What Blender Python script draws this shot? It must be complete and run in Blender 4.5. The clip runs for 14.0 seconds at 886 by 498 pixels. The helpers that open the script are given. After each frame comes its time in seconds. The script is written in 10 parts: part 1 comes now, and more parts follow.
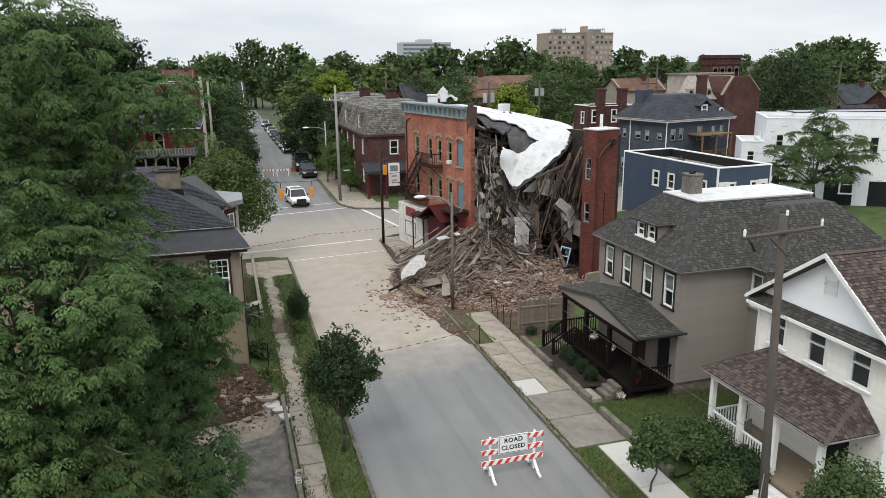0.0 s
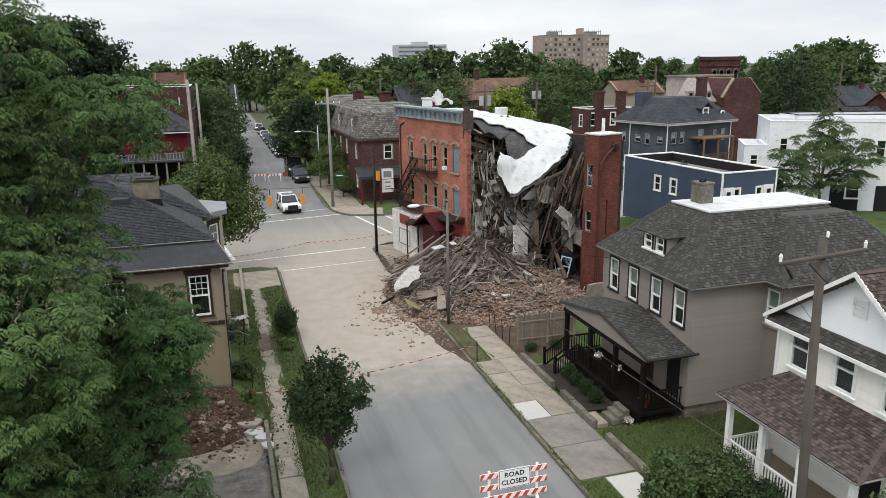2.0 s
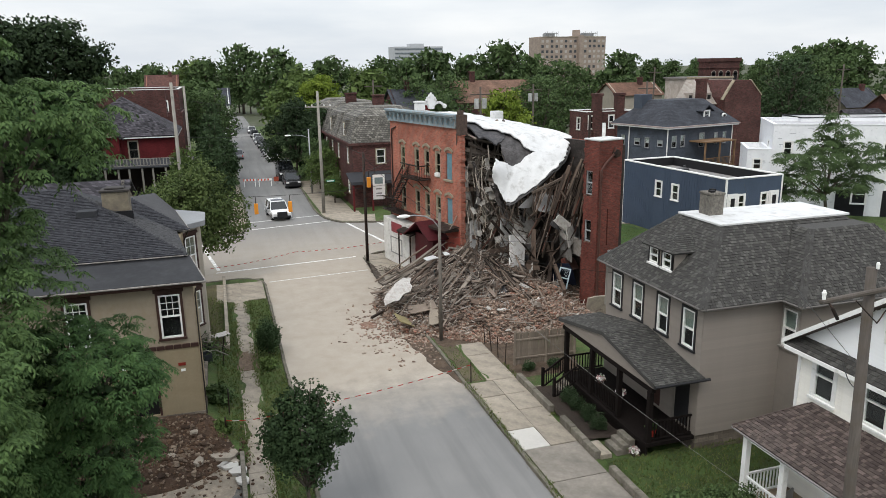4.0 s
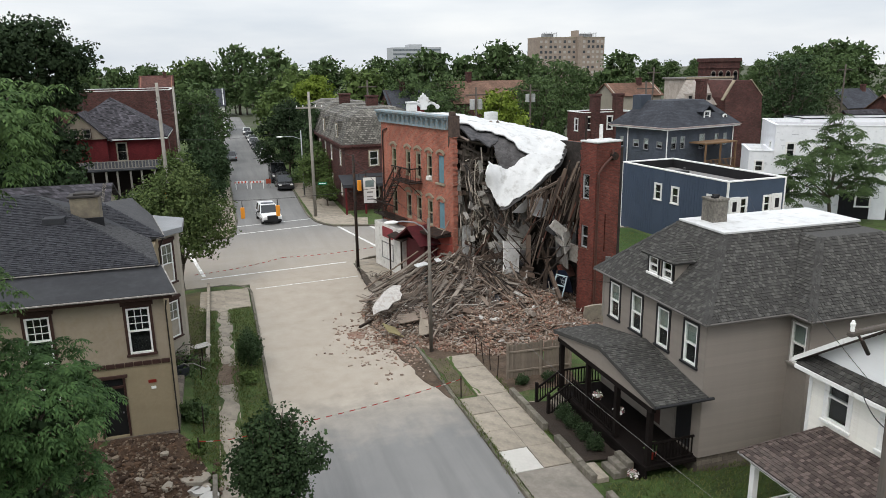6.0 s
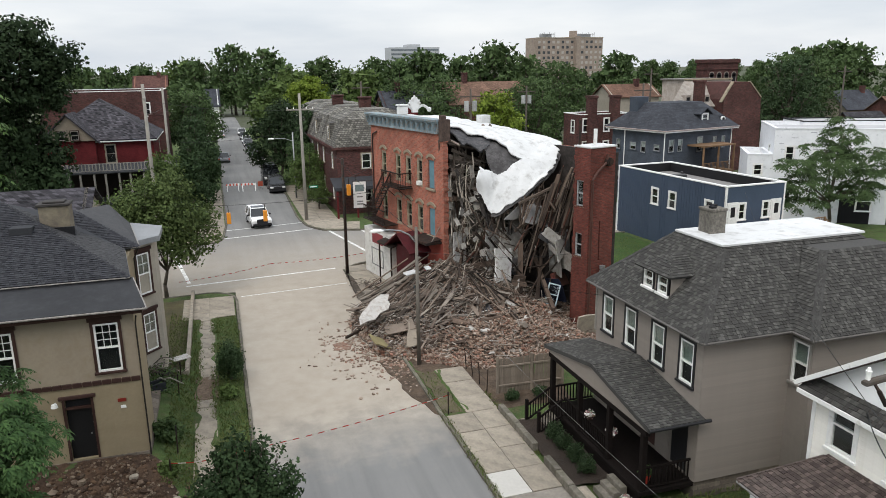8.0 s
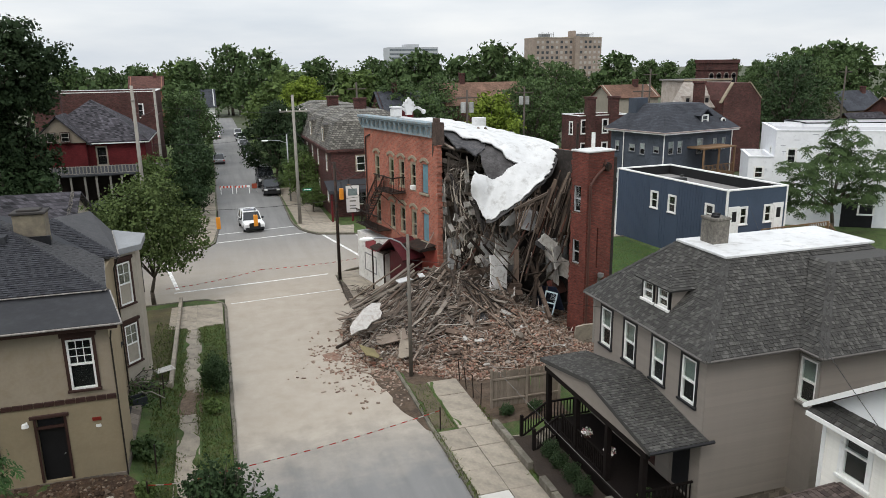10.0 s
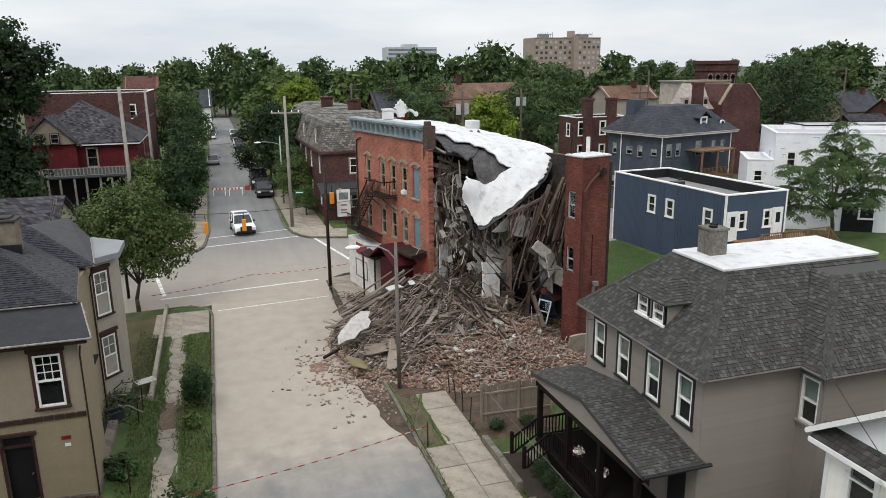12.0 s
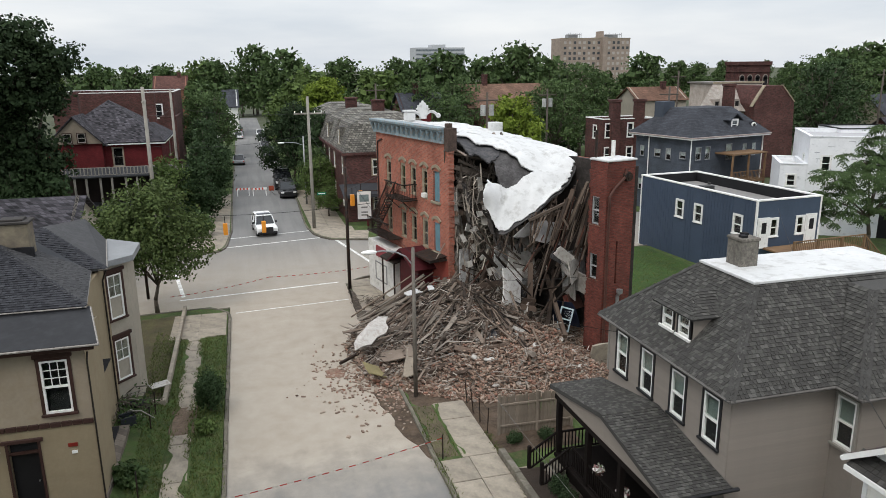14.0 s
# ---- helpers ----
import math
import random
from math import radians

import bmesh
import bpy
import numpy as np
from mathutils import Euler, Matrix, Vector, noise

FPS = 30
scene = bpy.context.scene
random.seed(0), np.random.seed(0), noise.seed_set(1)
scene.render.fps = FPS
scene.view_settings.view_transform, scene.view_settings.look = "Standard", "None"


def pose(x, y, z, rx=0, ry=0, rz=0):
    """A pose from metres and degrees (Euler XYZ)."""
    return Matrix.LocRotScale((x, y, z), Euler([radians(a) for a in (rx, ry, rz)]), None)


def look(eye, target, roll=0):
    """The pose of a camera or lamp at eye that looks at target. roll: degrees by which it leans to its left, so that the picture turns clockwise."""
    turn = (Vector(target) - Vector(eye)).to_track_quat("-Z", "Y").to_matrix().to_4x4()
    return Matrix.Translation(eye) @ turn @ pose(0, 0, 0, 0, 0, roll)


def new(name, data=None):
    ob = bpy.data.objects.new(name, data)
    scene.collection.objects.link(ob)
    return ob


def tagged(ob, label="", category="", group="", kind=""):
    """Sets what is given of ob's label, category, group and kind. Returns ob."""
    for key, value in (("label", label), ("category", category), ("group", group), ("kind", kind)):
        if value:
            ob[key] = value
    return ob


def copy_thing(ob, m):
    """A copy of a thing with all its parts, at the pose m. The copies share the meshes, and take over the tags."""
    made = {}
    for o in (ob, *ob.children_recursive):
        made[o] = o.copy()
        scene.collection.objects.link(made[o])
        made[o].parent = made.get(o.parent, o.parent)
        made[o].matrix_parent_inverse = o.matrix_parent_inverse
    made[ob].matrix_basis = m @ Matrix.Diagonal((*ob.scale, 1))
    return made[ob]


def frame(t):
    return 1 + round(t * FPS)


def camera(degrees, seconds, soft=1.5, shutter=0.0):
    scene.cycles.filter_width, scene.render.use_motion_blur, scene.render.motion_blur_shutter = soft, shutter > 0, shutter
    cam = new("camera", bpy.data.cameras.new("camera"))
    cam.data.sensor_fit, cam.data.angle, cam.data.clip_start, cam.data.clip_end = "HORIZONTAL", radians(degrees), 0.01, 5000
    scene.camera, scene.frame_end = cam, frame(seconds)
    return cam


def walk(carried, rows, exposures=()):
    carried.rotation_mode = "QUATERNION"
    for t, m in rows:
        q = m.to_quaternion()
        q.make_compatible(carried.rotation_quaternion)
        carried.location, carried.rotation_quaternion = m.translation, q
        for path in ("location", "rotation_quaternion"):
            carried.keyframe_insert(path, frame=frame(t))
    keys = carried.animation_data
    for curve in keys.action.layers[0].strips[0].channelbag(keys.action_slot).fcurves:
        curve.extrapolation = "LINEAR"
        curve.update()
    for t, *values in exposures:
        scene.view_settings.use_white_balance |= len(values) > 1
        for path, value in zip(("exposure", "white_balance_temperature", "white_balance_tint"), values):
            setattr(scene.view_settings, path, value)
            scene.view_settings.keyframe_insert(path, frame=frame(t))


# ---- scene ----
cam = camera(63.2, 14.0, soft=0.7)
PATH = [
    (0, (-7.802, -0.182, 14.602), (-7.251, 1.674, 14.1), -0.7),
    (0.5, (-7.682, 0.148, 14.581), (-7.129, 2.004, 14.08), -0.8),
    (1, (-7.526, 0.664, 14.578), (-6.971, 2.519, 14.079), -0.8),
    (1.5, (-7.33, 1.244, 14.58), (-6.771, 3.099, 14.081), -0.8),
    (2, (-7.122, 1.829, 14.583), (-6.561, 3.683, 14.087), -0.8),
    (2.5, (-6.859, 2.454, 14.563), (-6.296, 4.309, 14.069), -0.8),
    (3, (-6.652, 3.005, 14.596), (-6.085, 4.859, 14.103), -0.8),
    (5.5, (-5.453, 5.112, 14.505), (-4.882, 6.965, 14.016), -0.9),
    (6, (-5.231, 5.453, 14.474), (-4.659, 7.306, 13.985), -0.9),
    (6.5, (-5.018, 5.76, 14.453), (-4.445, 7.612, 13.964), -0.9),
    (7, (-4.777, 6.042, 14.5), (-4.204, 7.894, 14.01), -0.9),
    (7.5, (-4.545, 6.329, 14.535), (-3.97, 8.181, 14.046), -0.8),
    (8, (-4.346, 6.59, 14.594), (-3.77, 8.441, 14.105), -0.8),
    (10.5, (-3.504, 7.935, 14.718), (-2.925, 9.786, 14.228), -0.8),
    (11, (-3.305, 8.173, 14.76), (-2.726, 10.024, 14.268), -0.8),
    (11.5, (-3.109, 8.375, 14.78), (-2.529, 10.226, 14.29), -0.7),
    (12, (-2.914, 8.616, 14.794), (-2.333, 10.466, 14.304), -0.7),
    (12.5, (-2.754, 8.822, 14.808), (-2.179, 10.675, 14.318), -0.7),
    (13, (-2.609, 9.014, 14.817), (-2.055, 10.872, 14.328), -0.7),
    (13.5, (-2.453, 9.197, 14.813), (-1.919, 11.062, 14.324), -0.7),
    (14, (-2.341, 9.364, 14.815), (-1.829, 11.234, 14.327), -0.6),
]
walk(cam, [(t, look(e, g, r)) for t, e, g, r in PATH], [(0.0, 0.02), (5.5, 0.0), (10.5, -0.06), (14.0, -0.08)])


# ---------- light ----------
SUN_EL, SUN_AZ = radians(52), radians(222)
world = bpy.data.worlds.new("world")
scene.world = world
world.use_nodes = True
wt = world.node_tree
wt.nodes.clear()
w_out = wt.nodes.new("ShaderNodeOutputWorld")
w_bg = wt.nodes.new("ShaderNodeBackground")
w_sky = wt.nodes.new("ShaderNodeTexSky")
w_sky.sky_type, w_sky.sun_disc = "NISHITA", False
w_sky.sun_elevation, w_sky.sun_rotation = SUN_EL, SUN_AZ
w_sky.air_density, w_sky.dust_density, w_sky.ozone_density = 1.0, 3.0, 1.0
# high cloud deck over the sky
w_co = wt.nodes.new("ShaderNodeTexCoord")
w_map = wt.nodes.new("ShaderNodeMapping")
w_map.inputs["Scale"].default_value = (1.0, 1.0, 5.0)
w_noise = wt.nodes.new("ShaderNodeTexNoise")
w_noise.inputs["Scale"].default_value, w_noise.inputs["Detail"].default_value = 2.3, 6.0
w_ramp = wt.nodes.new("ShaderNodeValToRGB")
w_ramp.color_ramp.elements[0].position, w_ramp.color_ramp.elements[0].color = 0.36, (5.1, 5.5, 6.0, 1)
w_ramp.color_ramp.elements[1].position, w_ramp.color_ramp.elements[1].color = 0.66, (7.2, 7.3, 7.35, 1)
w_mix = wt.nodes.new("ShaderNodeMix")
w_mix.data_type = "RGBA"
w_mix.inputs["Factor"].default_value = 0.88
wt.links.new(w_co.outputs["Generated"], w_map.inputs["Vector"])
wt.links.new(w_map.outputs["Vector"], w_noise.inputs["Vector"])
wt.links.new(w_noise.outputs["Fac"], w_ramp.inputs["Fac"])
wt.links.new(w_sky.outputs["Color"], w_mix.inputs["A"])
wt.links.new(w_ramp.outputs["Color"], w_mix.inputs["B"])
# an overcast sky is brightest overhead
w_sep = wt.nodes.new("ShaderNodeSeparateXYZ")
w_rise = wt.nodes.new("ShaderNodeMapRange")
for w_i, w_v in enumerate((0.12, 1.0, 1.0, 2.0)):
    w_rise.inputs[w_i + 1].default_value = w_v
w_mul = wt.nodes.new("ShaderNodeVectorMath")
w_mul.operation = "SCALE"
wt.links.new(w_co.outputs["Generated"], w_sep.inputs[0])
wt.links.new(w_sep.outputs["Z"], w_rise.inputs[0])
wt.links.new(w_mix.outputs["Result"], w_mul.inputs[0])
wt.links.new(w_rise.outputs[0], w_mul.inputs["Scale"])
wt.links.new(w_mul.outputs["Vector"], w_bg.inputs["Color"])
w_bg.inputs["Strength"].default_value = 0.15
wt.links.new(w_bg.outputs["Background"], w_out.inputs["Surface"])
sun = new("sun", bpy.data.lights.new("sun", "SUN"))
sun.data.energy, sun.data.angle, sun.data.color = 1.3, radians(24), (1.0, 0.96, 0.9)
sun.matrix_world = look((math.sin(SUN_AZ) * math.cos(SUN_EL) * 100, math.cos(SUN_AZ) * math.cos(SUN_EL) * 100, math.sin(SUN_EL) * 100), (0, 0, 0))


# ---------- building helpers ----------
class Geo:
    """A bag of faces, given in the coordinates of its thing or, with off, in the world's."""

    def __init__(self, off=(0, 0, 0), m=None):
        self.v, self.f, self.k, self.off, self.m = [], [], [], Vector(off), m

    def add(self, pts, faces, k=0, m=None):
        n = len(self.v)
        m = m if m is not None else self.m
        self.v += [tuple((m @ Vector(p) if m is not None else Vector(p)) - self.off) for p in pts]
        self.f += [tuple(n + i for i in f) for f in faces]
        self.k += [k] * len(faces)
        return self

    def poly(self, pts, k=0, m=None):
        return self.add(pts, [range(len(pts))], k, m)

    def box(self, x0, y0, z0, x1, y1, z1, k=0, m=None):
        p = [(x, y, z) for z in (z0, z1) for y in (y0, y1) for x in (x0, x1)]
        return self.add(p, [(0, 2, 3, 1), (4, 5, 7, 6), (0, 1, 5, 4), (2, 6, 7, 3), (0, 4, 6, 2), (1, 3, 7, 5)], k, m)

    def chamfer_box(self, x0, y0, z0, x1, y1, z1, b=0.02, k=0, m=None):
        pts = []
        for z, i in ((z0, b), (z0 + b, 0), (z1 - b, 0), (z1, b)):
            pts += [(x0 + i, y0 + i, z), (x1 - i, y0 + i, z), (x1 - i, y1 - i, z), (x0 + i, y1 - i, z)]
        faces = [(3, 2, 1, 0), (12, 13, 14, 15)]
        for r in range(3):
            faces += [(4 * r + i, 4 * r + (i + 1) % 4, 4 * r + 4 + (i + 1) % 4, 4 * r + 4 + i) for i in range(4)]
        return self.add(pts, faces, k, m)

    def prism(self, pts, z0, z1, k=0, m=None):
        n = len(pts)
        p = [(x, y, z0) for x, y in pts] + [(x, y, z1) for x, y in pts]
        faces = [tuple(range(n))[::-1], tuple(range(n, 2 * n))] + [(i, (i + 1) % n, n + (i + 1) % n, n + i) for i in range(n)]
        return self.add(p, faces, k, m)

    def tube(self, a, b, r, r2=None, n=8, k=0, caps=True):
        a, b = Vector(a), Vector(b)
        r2 = r if r2 is None else r2
        d = (b - a).normalized()
        s = d.orthogonal().normalized()
        t = d.cross(s)
        pts = []
        for c, q in ((a, r), (b, r2)):
            pts += [c + q * (math.cos(2 * math.pi * i / n) * s + math.sin(2 * math.pi * i / n) * t) for i in range(n)]
        faces = [(i, (i + 1) % n, n + (i + 1) % n, n + i) for i in range(n)]
        if caps:
            faces += [tuple(range(n))[::-1], tuple(range(n, 2 * n))]
        return self.add(pts, faces, k)

    def path(self, pts, r, n=8, k=0):
        for a, b in zip(pts, pts[1:]):
            self.tube(a, b, r, n=n, k=k)
        return self

    def slab(self, pts, t, k=0):
        """A flat face given a thickness t, downwards along its normal."""
        p = [Vector(q) for q in pts]
        nrm = (p[1] - p[0]).cross(p[2] - p[0]).normalized()
        if nrm.z < 0:
            p.reverse()
            nrm = -nrm
        n = len(p)
        q = p + [v - nrm * t for v in p]
        return self.add(q, [tuple(range(n)), tuple(range(n, 2 * n))[::-1]] + [(i, n + i, n + (i + 1) % n, (i + 1) % n) for i in range(n)], k)

    def ball(self, c, rx, ry, rz, n=10, k=0, rough=0.0, rnd=random):
        pts, rings = [], max(4, n // 2)
        for j in range(1, rings):
            a = math.pi * j / rings
            for i in range(n):
                b = 2 * math.pi * i / n
                s = 1 + rough * (rnd.random() - 0.5)
                pts.append((c[0] + rx * s * math.sin(a) * math.cos(b), c[1] + ry * s * math.sin(a) * math.sin(b), c[2] + rz * s * math.cos(a)))
        top, bot = len(pts), len(pts) + 1
        pts += [(c[0], c[1], c[2] + rz), (c[0], c[1], c[2] - rz)]
        faces = []
        for j in range(rings - 2):
            faces += [(j * n + i, j * n + n + i, j * n + n + (i + 1) % n, j * n + (i + 1) % n) for i in range(n)]
        faces += [(top, i, (i + 1) % n) for i in range(n)]
        faces += [(bot, (rings - 2) * n + (i + 1) % n, (rings - 2) * n + i) for i in range(n)]
        return self.add(pts, faces, k)

    def mesh(self, name, mats):
        me = bpy.data.meshes.new(name)
        if len(self.f) < 400:
            seen, to = {}, []
            for p in self.v:
                key = tuple(round(c, 4) for c in p)
                to.append(seen.setdefault(key, len(seen)))
            me.from_pydata(list(seen), [], [tuple(to[i] for i in f) for f in self.f])
        else:
            me.from_pydata(self.v, [], self.f)
        for one in mats if isinstance(mats, (list, tuple)) else [mats]:
            me.materials.append(one)
        if any(self.k):
            me.polygons.foreach_set("material_index", self.k)
        me.update()
        return me


def thing(name, at=(0, 0, 0), rz=0.0, label="", category="", group="", kind=""):
    ob = new(name)
    ob.empty_display_size = 0.3
    ob.matrix_basis = pose(*at, 0, 0, rz)
    return tagged(ob, label, category, group, kind)


def part(name, geo, mats, parent, label="", m=None, kind=""):
    ob = new(name, geo.mesh(name, mats) if isinstance(geo, Geo) else geo)
    ob.parent = parent
    if m is not None:
        ob.matrix_basis = m
    return tagged(ob, label, kind=kind)


def solo(name, geo, mats, at=(0, 0, 0), rz=0.0, label="", category="", group="", kind=""):
    ob = new(name, geo.mesh(name, mats) if isinstance(geo, Geo) else geo)
    ob.matrix_basis = pose(*at, 0, 0, rz)
    return tagged(ob, label, category, group, kind)


def smooth(ob):
    ob.data.polygons.foreach_set("use_smooth", [True] * len(ob.data.polygons))
    return ob


def quads(name, pts, mats, rnd=None):
    """A mesh of loose quads from an array of shape (n, 4, 3)."""
    n = len(pts)
    me = bpy.data.meshes.new(name)
    me.vertices.add(4 * n)
    me.vertices.foreach_set("co", np.asarray(pts, np.float32).ravel())
    me.loops.add(4 * n)
    me.loops.foreach_set("vertex_index", np.arange(4 * n, dtype=np.int32))
    me.polygons.add(n)
    me.polygons.foreach_set("loop_start", np.arange(0, 4 * n, 4, dtype=np.int32))
    me.materials.append(mats)
    me.update(calc_edges=True)
    return me


# ---------- materials ----------
def links(nt, *pairs):
    for a, b in pairs:
        nt.links.new(a, b)


def node(nt, kind, **values):
    n = nt.nodes.new(kind)
    for key, value in values.items():
        n.inputs[key].default_value = value
    return n


def base_mat(name, rough, metal=0.0, spec=0.2):
    m = bpy.data.materials.new(name)
    m.use_nodes = True
    nt = m.node_tree
    b = nt.nodes["Principled BSDF"]
    b.inputs["Roughness"].default_value, b.inputs["Metallic"].default_value = rough, metal
    b.inputs["Specular IOR Level"].default_value = spec
    co = nt.nodes.new("ShaderNodeTexCoord").outputs["Object"]
    return m, nt, b, co


def noise_of(nt, co, scale, detail=5.0, rough=0.6, stretch=None):
    if stretch:
        mp = nt.nodes.new("ShaderNodeMapping")
        mp.inputs["Scale"].default_value = stretch
        links(nt, (co, mp.inputs["Vector"]))
        co = mp.outputs["Vector"]
    n = node(nt, "ShaderNodeTexNoise", Scale=scale, Detail=detail, Roughness=rough)
    links(nt, (co, n.inputs["Vector"]))
    return n.outputs["Fac"]


def mixed(nt, fac, a, b, mode="MIX"):
    n = nt.nodes.new("ShaderNodeMix")
    n.data_type, n.blend_type = "RGBA", mode
    for value, key in ((fac, "Factor"), (a, "A"), (b, "B")):
        if isinstance(value, (int, float)):
            n.inputs[key].default_value = value
        elif isinstance(value, tuple):
            n.inputs[key].default_value = (*value, 1)
        else:
            links(nt, (value, n.inputs[key]))
    return n.outputs["Result"]


def ranged(nt, value, a, b, c, d):
    n = nt.nodes.new("ShaderNodeMapRange")
    for i, v in enumerate((a, b, c, d)):
        n.inputs[i + 1].default_value = v
    links(nt, (value, n.inputs[0]))
    return n.outputs[0]


def bumped(nt, b, height, strength=0.3, dist=0.01):
    n = node(nt, "ShaderNodeBump", Strength=strength, Distance=dist)
    links(nt, (height, n.inputs["Height"]), (n.outputs["Normal"], b.inputs["Normal"]))


def grey(nt, value):
    n = nt.nodes.new("ShaderNodeCombineColor")
    links(nt, *[(value, n.inputs[i]) for i in range(3)])
    return n.outputs[0]


def tone(c):
    """Colours balanced against the bright overhead sky: all but the whites a quarter deeper."""
    k = 0.75 + 0.25 * min(1.0, max(0.0, (max(c) - 0.5) / 0.2))
    return tuple(v * k for v in c)


def mat(name, col, rough=0.8, var=0.3, s1=0.7, s2=14.0, stain=None, amount=0.35, bump=0.25, dist=0.01, metal=0.0, spec=0.22, stretch=None, lot=0.0):
    """A plain surface: broad blotches, fine grain, stains of another colour, fine relief; lot: spread between alike objects."""
    m, nt, b, co = base_mat(name, rough, metal, spec)
    col, stain = tone(col), tone(stain) if stain else None
    broad, fine = noise_of(nt, co, s1, 4), noise_of(nt, co, s2, 6, 0.7, stretch)
    c = mixed(nt, ranged(nt, broad, 0.3, 0.7, 0, 1), tuple(v * (1 - var) for v in col), tuple(min(1, v * (1 + var)) for v in col))
    c = mixed(nt, 1.0, c, grey(nt, ranged(nt, fine, 0.25, 0.75, 1 - var, 1 + var * 0.7)), "MULTIPLY")
    if stain:
        blot = noise_of(nt, co, s1 * 2.7 + 0.3, 8, 0.65)
        c = mixed(nt, ranged(nt, blot, 0.62 - amount * 0.5, 0.72, 0, 0.85), c, stain)
    if lot:
        info = nt.nodes.new("ShaderNodeObjectInfo")
        c = mixed(nt, 1.0, c, grey(nt, ranged(nt, info.outputs["Random"], 0, 1, 1 - lot, 1 + lot)), "MULTIPLY")
    links(nt, (c, b.inputs["Base Color"]))
    links(nt, (ranged(nt, broad, 0.3, 0.7, max(0.03, rough - 0.1), min(1, rough + 0.1)), b.inputs["Roughness"]))
    if bump:
        bumped(nt, b, fine, bump, dist)
    return m


def piece_mat(name, cols, rough=0.85, var=0.25, s2=20.0, lots=False, bump=0.2, spec=0.15, trans=0.0):
    """Many loose pieces: each takes a colour of its own from the ramp."""
    m, nt, b, co = base_mat(name, rough, 0, spec)
    ramp = nt.nodes.new("ShaderNodeValToRGB")
    ramp.color_ramp.interpolation = "LINEAR"
    el = ramp.color_ramp.elements
    while len(el) < len(cols):
        el.new(0.5)
    for i, c in enumerate(map(tone, cols)):
        el[i].position, el[i].color = i / max(1, len(cols) - 1), (*c, 1)
    source = nt.nodes.new("ShaderNodeObjectInfo").outputs["Random"] if lots else nt.nodes.new("ShaderNodeNewGeometry").outputs["Random Per Island"]
    links(nt, (source, ramp.inputs["Fac"]))
    fine = noise_of(nt, co, s2, 5)
    c = mixed(nt, 1.0, ramp.outputs["Color"], grey(nt, ranged(nt, fine, 0.25, 0.75, 1 - var, 1 + var)), "MULTIPLY")
    links(nt, (c, b.inputs["Base Color"]))
    if bump:
        bumped(nt, b, fine, bump, 0.01)
    if trans:
        t = nt.nodes.new("ShaderNodeBsdfTranslucent")
        mx = node(nt, "ShaderNodeMixShader", Fac=trans)
        links(nt, (c, t.inputs["Color"]), (b.outputs[0], mx.inputs[1]), (t.outputs[0], mx.inputs[2]), (mx.outputs[0], nt.nodes["Material Output"].inputs["Surface"]))
    return m


def coursed_mat(name, col, joint, w, h, off=0.5, mortar=0.012, rough=0.85, var=0.35, stain=None, bump=0.5, spread=0.5):
    """Courses of bricks, slates or boards on upright or sloping faces."""
    m, nt, b, co = base_mat(name, rough)
    col, joint, stain = tone(col), tone(joint), tone(stain) if stain else None
    sep, com = nt.nodes.new("ShaderNodeSeparateXYZ"), nt.nodes.new("ShaderNodeCombineXYZ")
    add = nt.nodes.new("ShaderNodeMath")
    links(nt, (co, sep.inputs[0]), (sep.outputs["X"], add.inputs[0]), (sep.outputs["Y"], add.inputs[1]), (add.outputs[0], com.inputs["X"]), (sep.outputs["Z"], com.inputs["Y"]))
    br = nt.nodes.new("ShaderNodeTexBrick")
    br.offset = off
    for key, value in (("Scale", 1.0), ("Mortar Size", mortar), ("Mortar Smooth", 0.3), ("Brick Width", w), ("Row Height", h), ("Bias", 0.0)):
        br.inputs[key].default_value = value
    br.inputs["Color1"].default_value = (*[v * (1 - spread) for v in col], 1)
    br.inputs["Color2"].default_value = (*[min(1, v * (1 + spread)) for v in col], 1)
    br.inputs["Mortar"].default_value = (*joint, 1)
    links(nt, (com.outputs[0], br.inputs["Vector"]))
    broad, fine = noise_of(nt, co, 0.45, 6, 0.65), noise_of(nt, co, 9, 5)
    c = mixed(nt, 1.0, br.outputs["Color"], grey(nt, ranged(nt, broad, 0.3, 0.7, 1 - var, 1 + var)), "MULTIPLY")
    c = mixed(nt, 1.0, c, grey(nt, ranged(nt, fine, 0.25, 0.75, 0.8, 1.2)), "MULTIPLY")
    if stain:
        c = mixed(nt, ranged(nt, noise_of(nt, co, 1.3, 8, 0.7, (1, 1, 0.4)), 0.52, 0.72, 0, 0.7), c, stain)
    links(nt, (c, b.inputs["Base Color"]))
    inv = nt.nodes.new("ShaderNodeMath")
    inv.operation = "SUBTRACT"
    inv.inputs[0].default_value = 1.0
    links(nt, (br.outputs["Fac"], inv.inputs[1]))
    bumped(nt, b, inv.outputs[0], bump, 0.012)
    return m


def glass_mat(name):
    m, nt, b, co = base_mat(name, 0.03, 0, 0.5)
    b.inputs["Base Color"].default_value = (0.75, 0.82, 0.8, 1)
    b.inputs["Transmission Weight"].default_value = 1.0
    b.inputs["IOR"].default_value = 1.45
    return m


